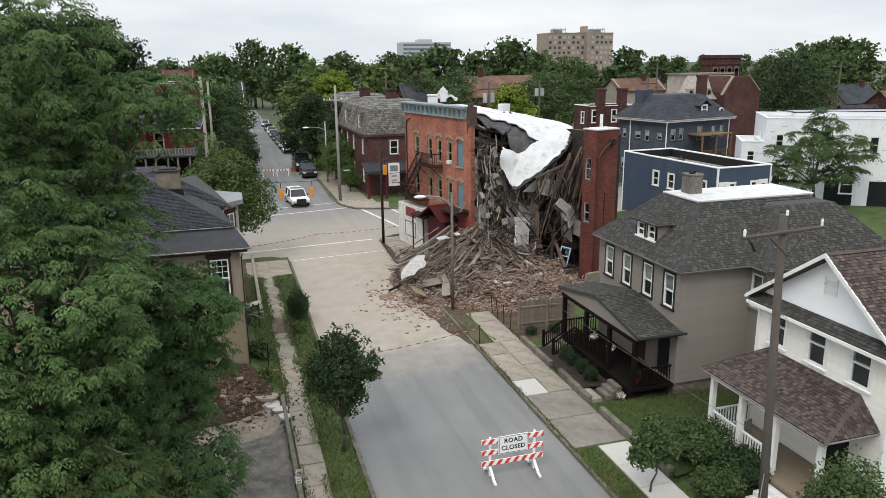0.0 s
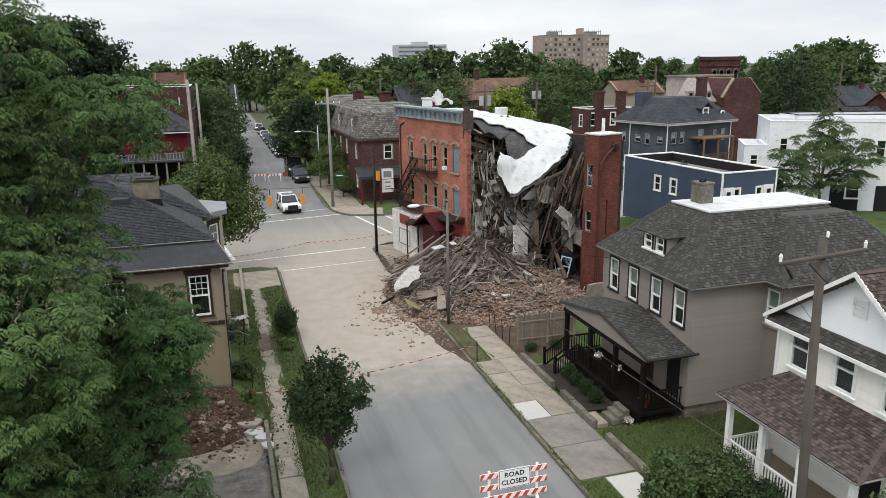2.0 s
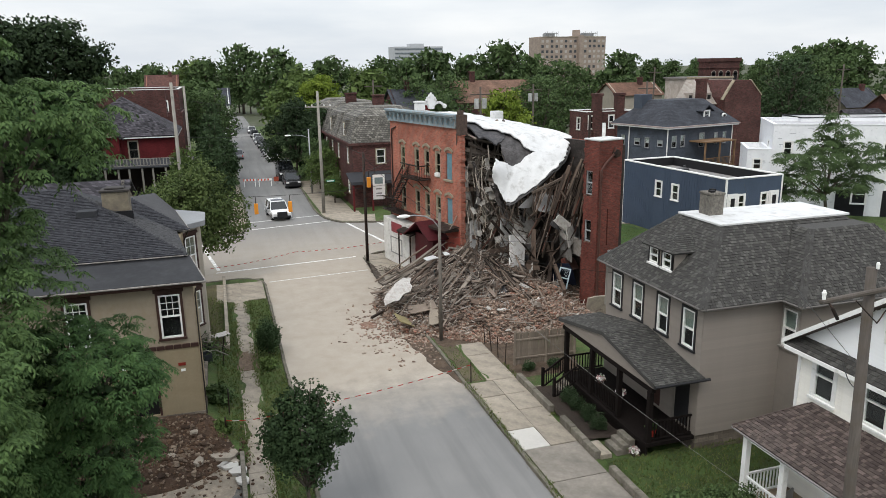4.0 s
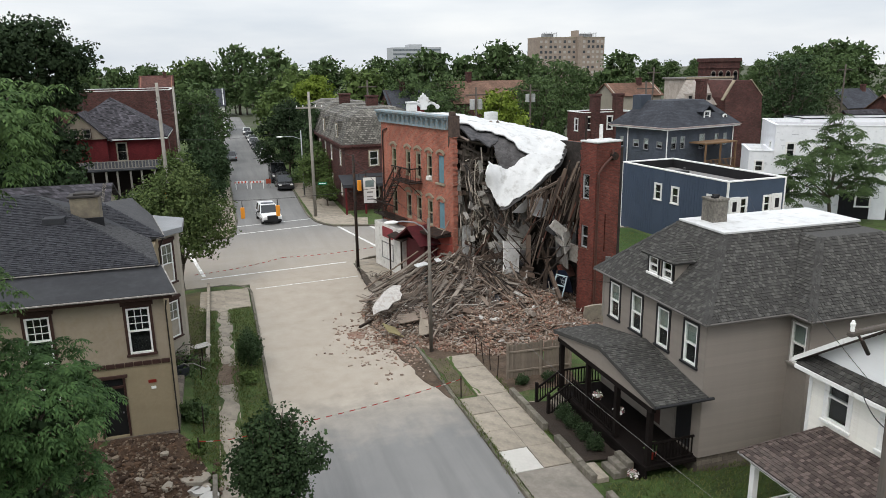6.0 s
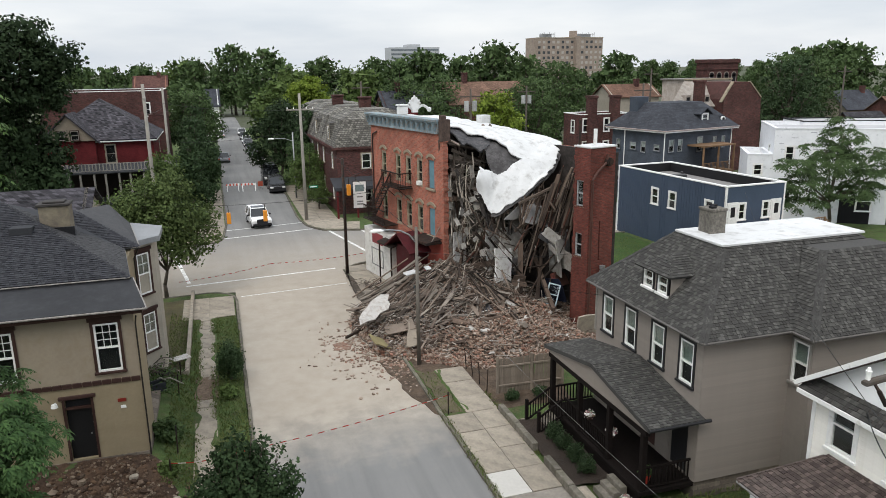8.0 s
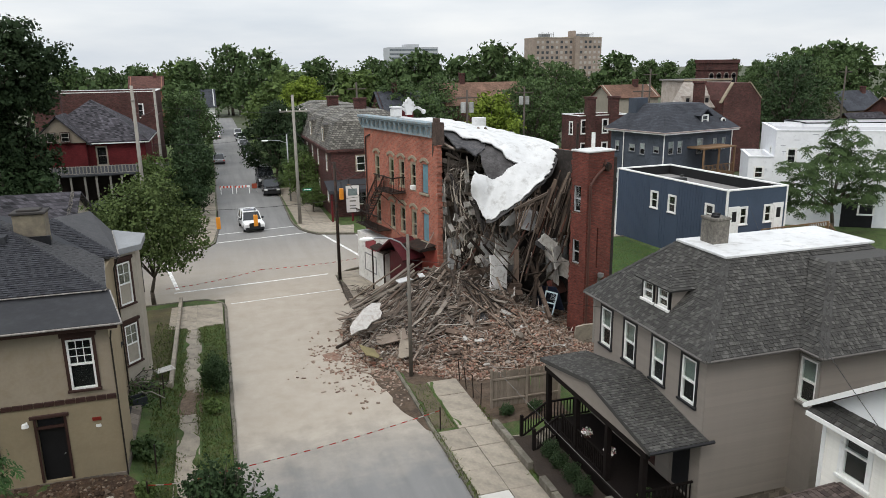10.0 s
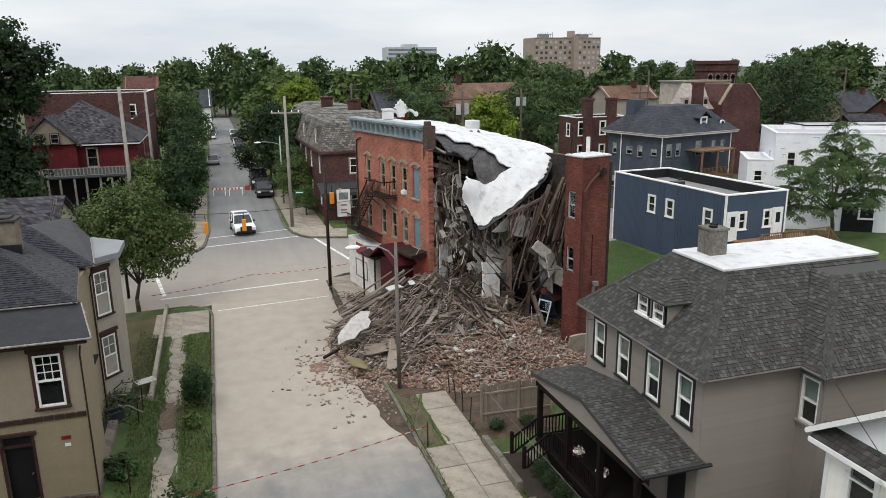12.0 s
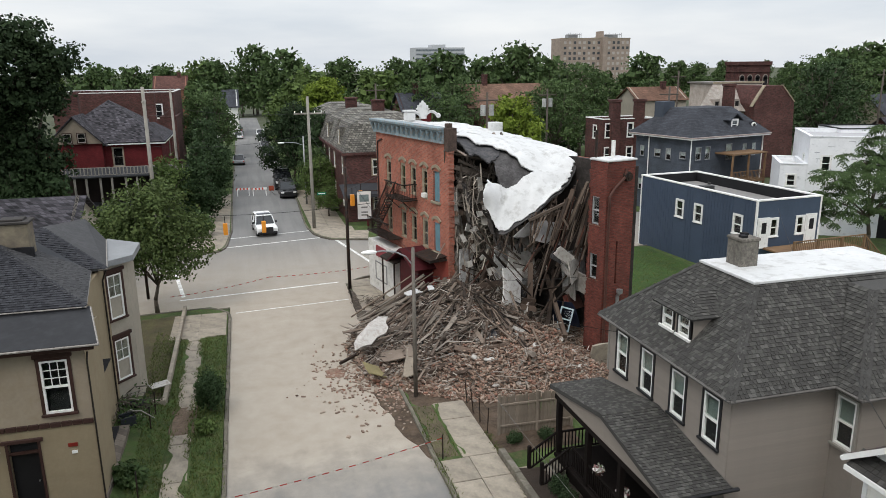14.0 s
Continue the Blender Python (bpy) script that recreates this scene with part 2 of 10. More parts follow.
GLASS = glass_mat("window_glass")
# near-black colour that stands for the darkness of unlit rooms
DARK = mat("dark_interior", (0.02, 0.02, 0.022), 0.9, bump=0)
BRICK = coursed_mat("red_brick", (0.45, 0.145, 0.095), (0.38, 0.23, 0.18), 0.21, 0.075, stain=(0.29, 0.115, 0.085), spread=0.25)
BRICK_OLD = coursed_mat("old_dark_red_brick", (0.18, 0.05, 0.037), (0.13, 0.065, 0.052), 0.21, 0.075, stain=(0.13, 0.06, 0.045), spread=0.3)
BRICK_DARK = coursed_mat("dark_brick", (0.1, 0.038, 0.034), (0.1, 0.068, 0.06), 0.21, 0.075, stain=(0.09, 0.05, 0.04))
BRICK_RED = coursed_mat("painted_red_brick", (0.13, 0.018, 0.02), (0.1, 0.016, 0.018), 0.21, 0.075, spread=0.15)
BRICK_TAN = coursed_mat("tan_brick", (0.37, 0.3, 0.25), (0.34, 0.29, 0.24), 0.4, 0.15, spread=0.1, var=0.15)
STONE = mat("buff_limestone", (0.42, 0.36, 0.26), 0.85, 0.25, stain=(0.2, 0.17, 0.13))
PLASTER = mat("old_plaster", (0.5, 0.47, 0.43), 0.9, 0.25, 1.2, stain=(0.22, 0.18, 0.15), amount=0.4)
TIMBER = piece_mat("old_timber", [(0.03, 0.023, 0.019), (0.075, 0.055, 0.043), (0.14, 0.105, 0.083), (0.22, 0.175, 0.145), (0.055, 0.043, 0.035), (0.33, 0.29, 0.25), (0.09, 0.065, 0.05)])
BEAM = mat("weathered_beam", (0.115, 0.083, 0.064), 0.9, 0.3, 1, 18, stretch=(1, 1, 0.1), lot=0.65)
LATH = piece_mat("dusty_lath", [(0.07, 0.055, 0.045), (0.22, 0.175, 0.145), (0.36, 0.31, 0.26), (0.5, 0.46, 0.41), (0.15, 0.12, 0.1), (0.29, 0.225, 0.18)])
RUBBLE = piece_mat("broken_brick", [(0.12, 0.075, 0.056), (0.36, 0.24, 0.18), (0.46, 0.36, 0.285), (0.2, 0.13, 0.1), (0.5, 0.43, 0.36), (0.38, 0.2, 0.145), (0.17, 0.115, 0.088), (0.42, 0.31, 0.235)])
RUBBLE_ONE = piece_mat("loose_brick", [(0.2, 0.135, 0.105), (0.3, 0.22, 0.175), (0.42, 0.34, 0.28), (0.3, 0.19, 0.145)], lots=True)
DUST = mat("brick_dust", (0.2, 0.16, 0.13), 0.95, 0.3, 1.1, 10, stain=(0.16, 0.11, 0.08), bump=0.8, dist=0.05)
MEMBRANE = mat("white_roof_membrane", (0.63, 0.635, 0.63), 0.5, 0.08, 0.6, 5, stain=(0.42, 0.41, 0.39), amount=0.2, bump=0.08, dist=0.02)
TAR = mat("old_tar_felt", (0.07, 0.07, 0.075), 0.85, 0.3, 1.5, 9, stain=(0.16, 0.15, 0.15), bump=0.6, dist=0.03)
CORNICE = mat("faded_blue_cornice_paint", (0.27, 0.37, 0.42), 0.7, 0.2, 2, 10, stain=(0.33, 0.22, 0.14), amount=0.35)
WHITE = mat("white_paint", (0.74, 0.74, 0.72), 0.55, 0.08, 1, 9, stain=(0.55, 0.53, 0.48), amount=0.1, bump=0.05)
BLACKTRIM = mat("black_trim_paint", (0.025, 0.025, 0.027), 0.5, 0.2)
BROWNTRIM = mat("brown_trim_paint", (0.06, 0.03, 0.024), 0.6, 0.25)
IRON = mat("rusty_black_iron", (0.03, 0.026, 0.024), 0.6, 0.3, 2, 20, stain=(0.1, 0.05, 0.03), metal=0.3)
GALV = mat("galvanised_steel", (0.42, 0.43, 0.44), 0.45, 0.15, metal=0.7)
ASPHALT = None
CONCRETE = mat("pale_concrete", (0.422, 0.369, 0.296), 0.9, 0.16, 0.7, 12, stain=(0.2, 0.18, 0.15), amount=0.4, bump=0.4, lot=0.08)
CONCRETE_NEW = mat("new_concrete", (0.55, 0.53, 0.49), 0.85, 0.08, 1, 12, lot=0.05)
KERB = mat("kerb_stone", (0.24, 0.215, 0.185), 0.9, 0.3, 1.2, 12, stain=(0.1, 0.095, 0.06), amount=0.55, lot=0.2)
GRASS = mat("short_grass", (0.088, 0.138, 0.042), 0.95, 0.4, 0.8, 25, stain=(0.13, 0.12, 0.06), amount=0.3, bump=0.9, dist=0.05)
LAWN = mat("bright_lawn", (0.05, 0.1, 0.024), 0.95, 0.35, 0.6, 25, stain=(0.075, 0.095, 0.03), amount=0.35, bump=0.9, dist=0.05)
EARTH = mat("bare_earth", (0.105, 0.075, 0.052), 0.95, 0.35, 0.9, 9, stain=(0.17, 0.13, 0.1), bump=0.9, dist=0.06)
LAND = mat("far_ground", (0.07, 0.085, 0.04), 0.95, 0.3, 0.05, 2, stain=(0.16, 0.15, 0.13), amount=0.3)
BARK = mat("bark", (0.12, 0.1, 0.08), 0.95, 0.35, 3, 25, bump=1.0, dist=0.03, stretch=(1, 1, 0.25))
POLE_WOOD = mat("weathered_pole_wood", (0.115, 0.1, 0.088), 0.9, 0.25, 1, 30, stretch=(1, 1, 0.05), stain=(0.1, 0.08, 0.06))
POLE_PALE = mat("pale_pole_wood", (0.36, 0.34, 0.3), 0.9, 0.2, 1, 30, stretch=(1, 1, 0.05))
RUBBER = mat("black_rubber", (0.02, 0.02, 0.02), 0.75)
RED = mat("reflective_red", (0.62, 0.07, 0.04), 0.45, 0.1)
SIGN_WHITE = mat("sign_white", (0.78, 0.78, 0.76), 0.4, 0.05)
INK = mat("black_ink", (0.02, 0.02, 0.02), 0.6, 0.1)


def road_mat():
    """Worn asphalt, under a film of pale brick dust round the fallen wall."""
    m, nt, b, co = base_mat("asphalt", 0.85)
    broad, mid, fine = noise_of(nt, co, 0.12, 6, 0.6), noise_of(nt, co, 0.9, 8, 0.65), noise_of(nt, co, 45, 3)
    streak = noise_of(nt, co, 1.2, 5, 0.6, (1, 0.05, 1))
    c = mixed(nt, ranged(nt, broad, 0.35, 0.65, 0, 1), (0.168, 0.168, 0.165), (0.222, 0.218, 0.21))
    c = mixed(nt, ranged(nt, streak, 0.45, 0.7, 0, 0.45), c, (0.112, 0.112, 0.112))
    sep = nt.nodes.new("ShaderNodeSeparateXYZ")
    links(nt, (co, sep.inputs[0]))
    wob = nt.nodes.new("ShaderNodeMath")
    wob.operation = "MULTIPLY_ADD"
    wob.inputs[1].default_value = 7.0
    links(nt, (mid, wob.inputs[0]), (sep.outputs["Y"], wob.inputs[2]))
    near, far = ranged(nt, wob.outputs[0], 34.0, 39.5, 0, 1), ranged(nt, wob.outputs[0], 60.0, 80.0, 1, 0)
    film = nt.nodes.new("ShaderNodeMath")
    film.operation = "MULTIPLY"
    links(nt, (near, film.inputs[0]), (far, film.inputs[1]))
    dust = mixed(nt, ranged(nt, mid, 0.3, 0.7, 0, 1), (0.33, 0.285, 0.228), (0.405, 0.36, 0.3))
    part_film = nt.nodes.new("ShaderNodeMath")
    part_film.operation = "MULTIPLY"
    part_film.inputs[1].default_value = 0.88
    links(nt, (film.outputs[0], part_film.inputs[0]))
    c = mixed(nt, part_film.outputs[0], c, dust)
    c = mixed(nt, 1.0, c, grey(nt, ranged(nt, fine, 0.2, 0.8, 0.85, 1.15)), "MULTIPLY")
    links(nt, (c, b.inputs["Base Color"]))
    bumped(nt, b, fine, 0.3, 0.006)
    return m


ASPHALT = road_mat()
LINE = mat("worn_road_paint", (0.72, 0.72, 0.69), 0.8, 0.2, 1.5, 20, stain=(0.28, 0.26, 0.24), amount=0.35)

# ---------- ground ----------
g = Geo()
N = 40
for i in range(N):
    for j in range(N):
        x0, x1 = [-2500 + 5000 * q / N for q in (i, i + 1)]
        y0, y1 = [-800 + 5000 * q / N for q in (j, j + 1)]
        g.poly([(x0, y0, -0.06), (x1, y0, -0.06), (x1, y1, -0.06), (x0, y1, -0.06)])
solo("ground", g, LAND, kind="structure", label="flat ground of yards and grass reaching the horizon", category="ground")
g = Geo()
g.prism([(-3.9, -60), (3.9, -60), (3.9, 58.6), (60, 66), (60, 81.5), (3.6, 76), (2.6, 122), (2.2, 250), (-3.8, 250), (-4.2, 76), (-60, 68), (-60, 51), (-3.95, 55.5)], -0.3, 0.0)
solo("road", g, ASPHALT, kind="structure", label="worn grey asphalt road under pale brick dust", category="road")

# lots beside the road, a kerb's height above it
def lot(name, pts, z, m, label):
    solo(name, Geo().prism(pts, -0.25, z), m, kind="structure", label=label, category="ground")


lot("ground_lot_1", [(4.06, -40), (60, -40), (60, 64.5), (12, 59.7), (6, 59.2), (4.06, 58.0)], 0.10, GRASS, "grass verge and yards beside the street")
lot("ground_lot_2", [(-60, -40), (-4.06, -40), (-4.06, 54.6), (-5.2, 55.6), (-60, 50.6)], 0.10, GRASS, "grass verge and yards beside the street")
lot("ground_lot_3", [(2.95, 80), (3.05, 77.5), (3.35, 75.2), (3.85, 73.7), (4.6, 72.5), (7.8, 71.35), (30, 74.4), (60, 78.5), (60, 200), (2.8, 200), (2.75, 122), (3.2, 93.7)], 0.10, GRASS, "verge beyond the crossing")
lot("ground_lot_4", [(-60, 64.2), (-6.0, 70.55), (-5.05, 70.85), (-4.62, 71.9), (-4.45, 72.9), (-4.1, 78.5), (-4.0, 200), (-60, 200)], 0.10, GRASS, "verge beyond the crossing")

# bare earth patches
def patch(name, pts, z, m, label, kind="structure"):
    n = len(pts)
    g = Geo()
    cx, cy = sum(p[0] for p in pts) / n, sum(p[1] for p in pts) / n
    rnd = random.Random(len(name) + n)
    ring = []
    for i in range(n):
        a, b = pts[i], pts[(i + 1) % n]
        steps = max(2, int(math.hypot(b[0] - a[0], b[1] - a[1]) / 0.5))
        for s in range(steps):
            t = s / steps
            ring.append((a[0] + (b[0] - a[0]) * t + rnd.uniform(-.1, .1), a[1] + (b[1] - a[1]) * t + rnd.uniform(-.1, .1)))
    inner = [(cx + (x - cx) * 0.93, cy + (y - cy) * 0.93, z) for x, y in ring]
    outer = [(x, y, z - 0.05) for x, y in ring]
    k = len(ring)
    g.add(inner, [range(k)])
    g.add(outer + inner, [(i, (i + 1) % k, k + (i + 1) % k, k + i) for i in range(k)])
    solo(name, g, m, kind=kind, label=label, category="ground")


patch("ground_earth_1", [(6.45, 33.2), (10, 33.2), (10.2, 35.0), (6.6, 42), (4.1, 42), (4.1, 38.5), (5.2, 37)], 0.135, EARTH, "trampled bare earth beside the fallen wall")
patch("ground_earth_2", [(3.95, 33.5), (4.15, 33.5), (4.2, 41), (2.6, 40.5), (3.2, 36)], 0.03, EARTH, "dirt washed against the kerb")
patch("ground_earth_4", [(3.62, 44.5), (4.3, 44.0), (4.3, 50), (4.15, 55.5), (3.9, 57.4), (3.75, 55.0), (3.6, 50)], 0.152, mat("dark_gutter_dirt", (0.085, 0.07, 0.056), 0.95, 0.4, 1.2, 9, stain=(0.2, 0.16, 0.13), bump=0.9, dist=0.05), "dark dirt and leaves over the broken kerb")
patch("ground_dust", [(.7, 42.7), (1.6, 42.5), (1.9, 43.3), (1.3, 43.8), (.8, 43.5)], 0.035, mat("red_brick_dust", (0.24, 0.12, 0.085), 0.95, 0.35, 2.0, 14, stain=(0.33, 0.26, 0.2), amount=0.6, bump=0.8, dist=0.03), "crushed red brick dust on the road")
patch("ground_drive", [(-12, 14), (-6.45, 14), (-6.45, 30.0), (-7.4, 30.6), (-12, 29.5)], 0.16, mat("broken_old_tarmac", (0.125, 0.122, 0.115), 0.95, 0.35, 0.7, 10, stain=(0.3, 0.26, 0.21), amount=0.5, bump=0.8, dist=0.03), "cracked tarmac lot with pale patches")
patch("ground_drive_patch", [(-10.2, 27.0), (-8.4, 26.5), (-6.9, 26.9), (-6.6, 28.0), (-6.6, 30.2), (-8.0, 29.6), (-9.8, 28.9)], 0.185, mat("crumbled_pale_concrete", (0.44, 0.37, 0.28), 0.95, 0.25, 0.9, 10, stain=(0.17, 0.15, 0.125), amount=0.75, bump=0.9, dist=0.03), "crumbled pale concrete over the old tarmac")
patch("ground_yard", [(-9.5, 41.6), (-6.85, 41.6), (-6.85, 54.6), (-9.5, 54.2)], 0.14, mat("worn_brown_grass", (0.11, 0.105, 0.05), 0.95, 0.4, 0.8, 20, stain=(0.1, 0.075, 0.05), amount=0.5, bump=0.9, dist=0.04), "worn brownish grass in the side yard")
patch("ground_verge", [(4.1, 33.7), (4.9, 33.6), (4.9, 38.2), (4.1, 38.3)], 0.14, mat("trampled_dusty_grass", (0.135, 0.125, 0.07), 0.95, 0.4, 1.2, 20, stain=(0.15, 0.115, 0.085), amount=0.6, bump=0.9, dist=0.04), "trampled dusty grass beside the rubble")
patch("ground_bed", [(6.5, 26.6), (8.1, 26.6), (8.1, 31.6), (6.5, 31.8)], 0.36, mat("dark_mulch", (0.05, 0.038, 0.03), 0.95, 0.3, 1, 20, bump=1, dist=0.04), "dark mulched bed in front of the porch")
patch("ground_lawn", [(6.5, 19.2), (11.5, 20.5), (13, 24.5), (8.6, 25.0), (6.5, 25.2)], 0.34, mat("shaded_lawn", (0.062, 0.1, 0.028), 0.95, 0.35, 0.6, 25, stain=(0.055, 0.06, 0.028), amount=0.35, bump=0.9, dist=0.05), "green lawn between two houses")
patch("ground_back_lawn", [(16, 33), (30, 33), (29.6, 62), (17, 60)], 0.14, LAWN, "bright green back lawn")

patch("ground_earth_3", [(-6.2, 38.4), (-5.2, 38.4), (-5.25, 41.1), (-6.25, 41.1)], 0.165, mat("sandy_soil", (0.2, 0.15, 0.11), 0.95, 0.35, 0.9, 9, stain=(0.13, 0.09, 0.065), bump=0.9, dist=0.05), "soil washed over a missing paving slab")

# turf grown over the edges of the narrow pavement
def overgrown(name, x, side, y0, y1, seed):
    n = int((y1 - y0) / .14)
    g = Geo()
    def reach(y):
        q = math.sin(y * 1.3 + seed) + .8 * math.sin(y * 2.9 + seed * 2.1) + .5 * math.sin(y * 6.1 + seed * .7)
        return max(.03, .07 + .11 * q)
    ys = [y0 + (y1 - y0) * i / n for i in range(n + 1)]
    rows = [((x - side * .06, y, .14), (x + side * reach(y) * .8, y, .185), (x + side * reach(y), y, .15)) for y in ys]
    g.add([p for r in rows for p in r], [q for i in range(n) for q in ((3 * i, 3 * i + 1, 3 * i + 4, 3 * i + 3), (3 * i + 1, 3 * i + 2, 3 * i + 5, 3 * i + 4))] if side < 0 else [q for i in range(n) for q in ((3 * i + 3, 3 * i + 4, 3 * i + 1, 3 * i), (3 * i + 4, 3 * i + 5, 3 * i + 2, 3 * i + 1))])
    solo(name, g, GRASS, kind="structure", label="turf grown over the pavement's edge", category="ground")
overgrown("ground_turf_1", -5.28, -1, 30, 49.8, 1.0)
overgrown("ground_turf_2", -6.2, 1, 30, 49.8, 4.3)
overgrown("ground_turf_3", 4.95, 1, 33.6, 38.1, 2.2)

# left yard rises to the house
g = Geo()
for j in range(24):
    y0, y1 = 30.6 + j * 0.45, 30.6 + (j + 1) * 0.45
    for x0, x1, a, b in ((-6.5, -6.25, .3, .12), (-7.7, -6.5, .85, .3), (-9.5, -7.7, .95, .85), (-18, -9.5, .95, .95)):
        u = lambda x, y, z: (x, y, z + 0.05 * math.sin(x * 3.1 + y * 2.3) * (x < -6.4) - (0.7 * max(0, z - .1) * max(0, 32.0 - y) / 1.4))
        g.poly([u(x0, y0, a), u(x1, y0, b), u(x1, y1, b), u(x0, y1, a)])
solo("ground_bank", g, GRASS, kind="structure", label="grass bank rising to the tan house", category="ground")


# kerbs: stones of about two metres
def kerb_run(name, pts, label):
    run = thing(name, (0, 0, 0), label=label, category="kerb", kind="structure")
    me = Geo().chamfer_box(0, -0.08, -0.25, 1, 0.08, 0.145, 0.02).mesh("kerb_stone", KERB)
    rnd = random.Random(len(pts))
    for (x0, y0), (x1, y1) in zip(pts, pts[1:]):
        d = math.hypot(x1 - x0, y1 - y0)
        n = max(1, round(d / 2.0))
        a = math.degrees(math.atan2(y1 - y0, x1 - x0))
        for i in range(n):
            t = i / n
            m = pose(x0 + (x1 - x0) * t, y0 + (y1 - y0) * t, rnd.uniform(-.025, .012), 0, 0, a + rnd.uniform(-.6, .6)) @ Matrix.Diagonal((d / n - 0.015, 1, 1, 1))
            part("kerb_stone", me, None, run, m=m)
    return run


def arc(cx, cy, r, a0, a1, n=6):
    return [(cx + r * math.cos(radians(a0 + (a1 - a0) * i / n)), cy + r * math.sin(radians(a0 + (a1 - a0) * i / n))) for i in range(n + 1)]


kerb_run("kerb_1", [(3.95, 0), (3.95, 56.8)] + arc(6.2, 57.4, 2.25, 180, 100) + [(30, 61.8)], "worn stone kerb")
kerb_run("kerb_2", [(-3.95, 0), (-3.95, 53.2)] + arc(-6.0, 53.4, 2.05, 0, 80) + [(-30, 53.4)], "worn stone kerb")
kerb_run("kerb_3", [(30, 74.3), (7.8, 71.25), (4.55, 72.4), (3.8, 73.6), (3.3, 75.1), (3.0, 77.5), (2.9, 80.2), (3.03, 87), (3.16, 93.7), (2.9, 110), (2.7, 122), (2.5, 160)], "worn stone kerb")
kerb_run("kerb_4", [(-30, 67.6), (-6.0, 70.45), (-5.0, 70.75), (-4.55, 71.8), (-4.4, 72.8), (-4.05, 78.5), (-4.1, 100), (-3.9, 160)], "worn stone kerb")

# pavements of separate slabs
SLAB = Geo().chamfer_box(0.008, 0.008, -0.2, 0.992, 0.992, 0.0, 0.012).mesh("paving_slab", CONCRETE)
SLAB_NEW = Geo().chamfer_box(0.008, 0.008, -0.2, 0.992, 0.992, 0.0, 0.012).mesh("paving_slab", CONCRETE_NEW)


SLAB_OLD = Geo().chamfer_box(0.004, 0.004, -0.2, 0.996, 0.996, 0.0, 0.008).mesh("paving_slab", mat("mottled_old_concrete", (0.35, 0.315, 0.27), 0.92, 0.25, 0.5, 9, stain=(0.15, 0.14, 0.12), amount=0.5, bump=0.5))


def pavement(name, x0, x1, y0, y1, step, z, label, cols=1, skip=(), fresh=(), tilt=0.4, lean=0.0, slab=SLAB):
    run = thing(name, (0, 0, 0), label=label, category="pavement", kind="structure")
    n, rnd = max(1, round((y1 - y0) / step)), random.Random(len(name) * 7 + int(y0))
    for j in range(n):
        for c in range(cols):
            if (j, c) in skip:
                continue
            d, w = (y1 - y0) / n, (x1 - x0) / cols
            m = pose(x0 + c * w + lean * j * d, y0 + j * d, z + rnd.uniform(-.012, .012), rnd.uniform(-tilt, tilt), rnd.uniform(-tilt, tilt), rnd.uniform(-.3, .3)) @ Matrix.Diagonal((w, d, 1, 1))
            part("paving_slab", SLAB_NEW if (j, c) in fresh else slab, None, run, m=m)
    return run


pavement("pavement_1", 4.95, 6.4, 33.4, 38.2, 1.6, 0.16, "concrete pavement slabs, dusty near the rubble")
pavement("pavement_2", 4.04, 6.35, 27.04, 33.4, 1.58, 0.155, "wide concrete pavement slabs with one newer white slab", cols=2, fresh=((0, 0),), tilt=.25)
pavement("pavement_11", 4.06, 6.33, 22.3, 27.0, 2.35, 0.152, "mottled gray concrete crossing the verge", tilt=.15, slab=SLAB_OLD)
pavement("pavement_3", 5.0, 6.3, 4.0, 22.2, 1.52, 0.155, "pale newer concrete pavement slabs", fresh=tuple((j, 0) for j in range(12)))
pavement("pavement_4", -6.2, -5.28, 2.0, 54.0, 1.5, 0.15, "cracked narrow concrete pavement slabs", tilt=1.0, skip=((25, 0),))
pavement("pavement_5", 4.1, 7.2, 47.5, 58.8, 1.6, 0.15, "corner pavement slabs strewn with debris", cols=2)
pavement("pavement_6", -7.2, -4.1, 50.0, 54.2, 1.5, 0.155, "concrete pavement slabs at the corner", cols=2)
pavement("pavement_7", 3.3, 6.6, 77.2, 100, 1.8, 0.155, "pavement slabs beyond the crossing", cols=2)
lot("pavement_12", [(3.2, 77.15), (3.42, 75.3), (3.95, 73.8), (4.65, 72.65), (7.75, 71.5), (8.4, 74.9), (7.1, 75), (7.1, 77.15)], 0.145, CONCRETE, "concrete corner beyond the crossing")
lot("pavement_13", [(-6.4, 77.4), (-9.0, 74.4), (-9.5, 71.0), (-6.0, 70.7), (-5.15, 70.95), (-4.7, 72.0), (-4.53, 73), (-4.2, 77.4)], 0.145, CONCRETE, "concrete corner beyond the crossing")
pavement("pavement_8", -6.4, -4.2, 77.5, 100, 1.8, 0.15, "pavement slabs beyond the crossing", cols=1)

# road paint
def stripe(name, a, b, w, label):
    a, b = Vector((*a, 0)), Vector((*b, 0))
    s = (b - a).normalized().cross(Vector((0, 0, 1))) * w / 2
    g = Geo()
    g.add([(p.x, p.y, z) for z in (0.001, 0.005) for p in (a - s, b - s, b + s, a + s)], [(4, 5, 6, 7), (0, 1, 5, 4), (1, 2, 6, 5), (2, 3, 7, 6), (3, 0, 4, 7)])
    solo(name, g, LINE, kind="structure", label=label, category="road marking")


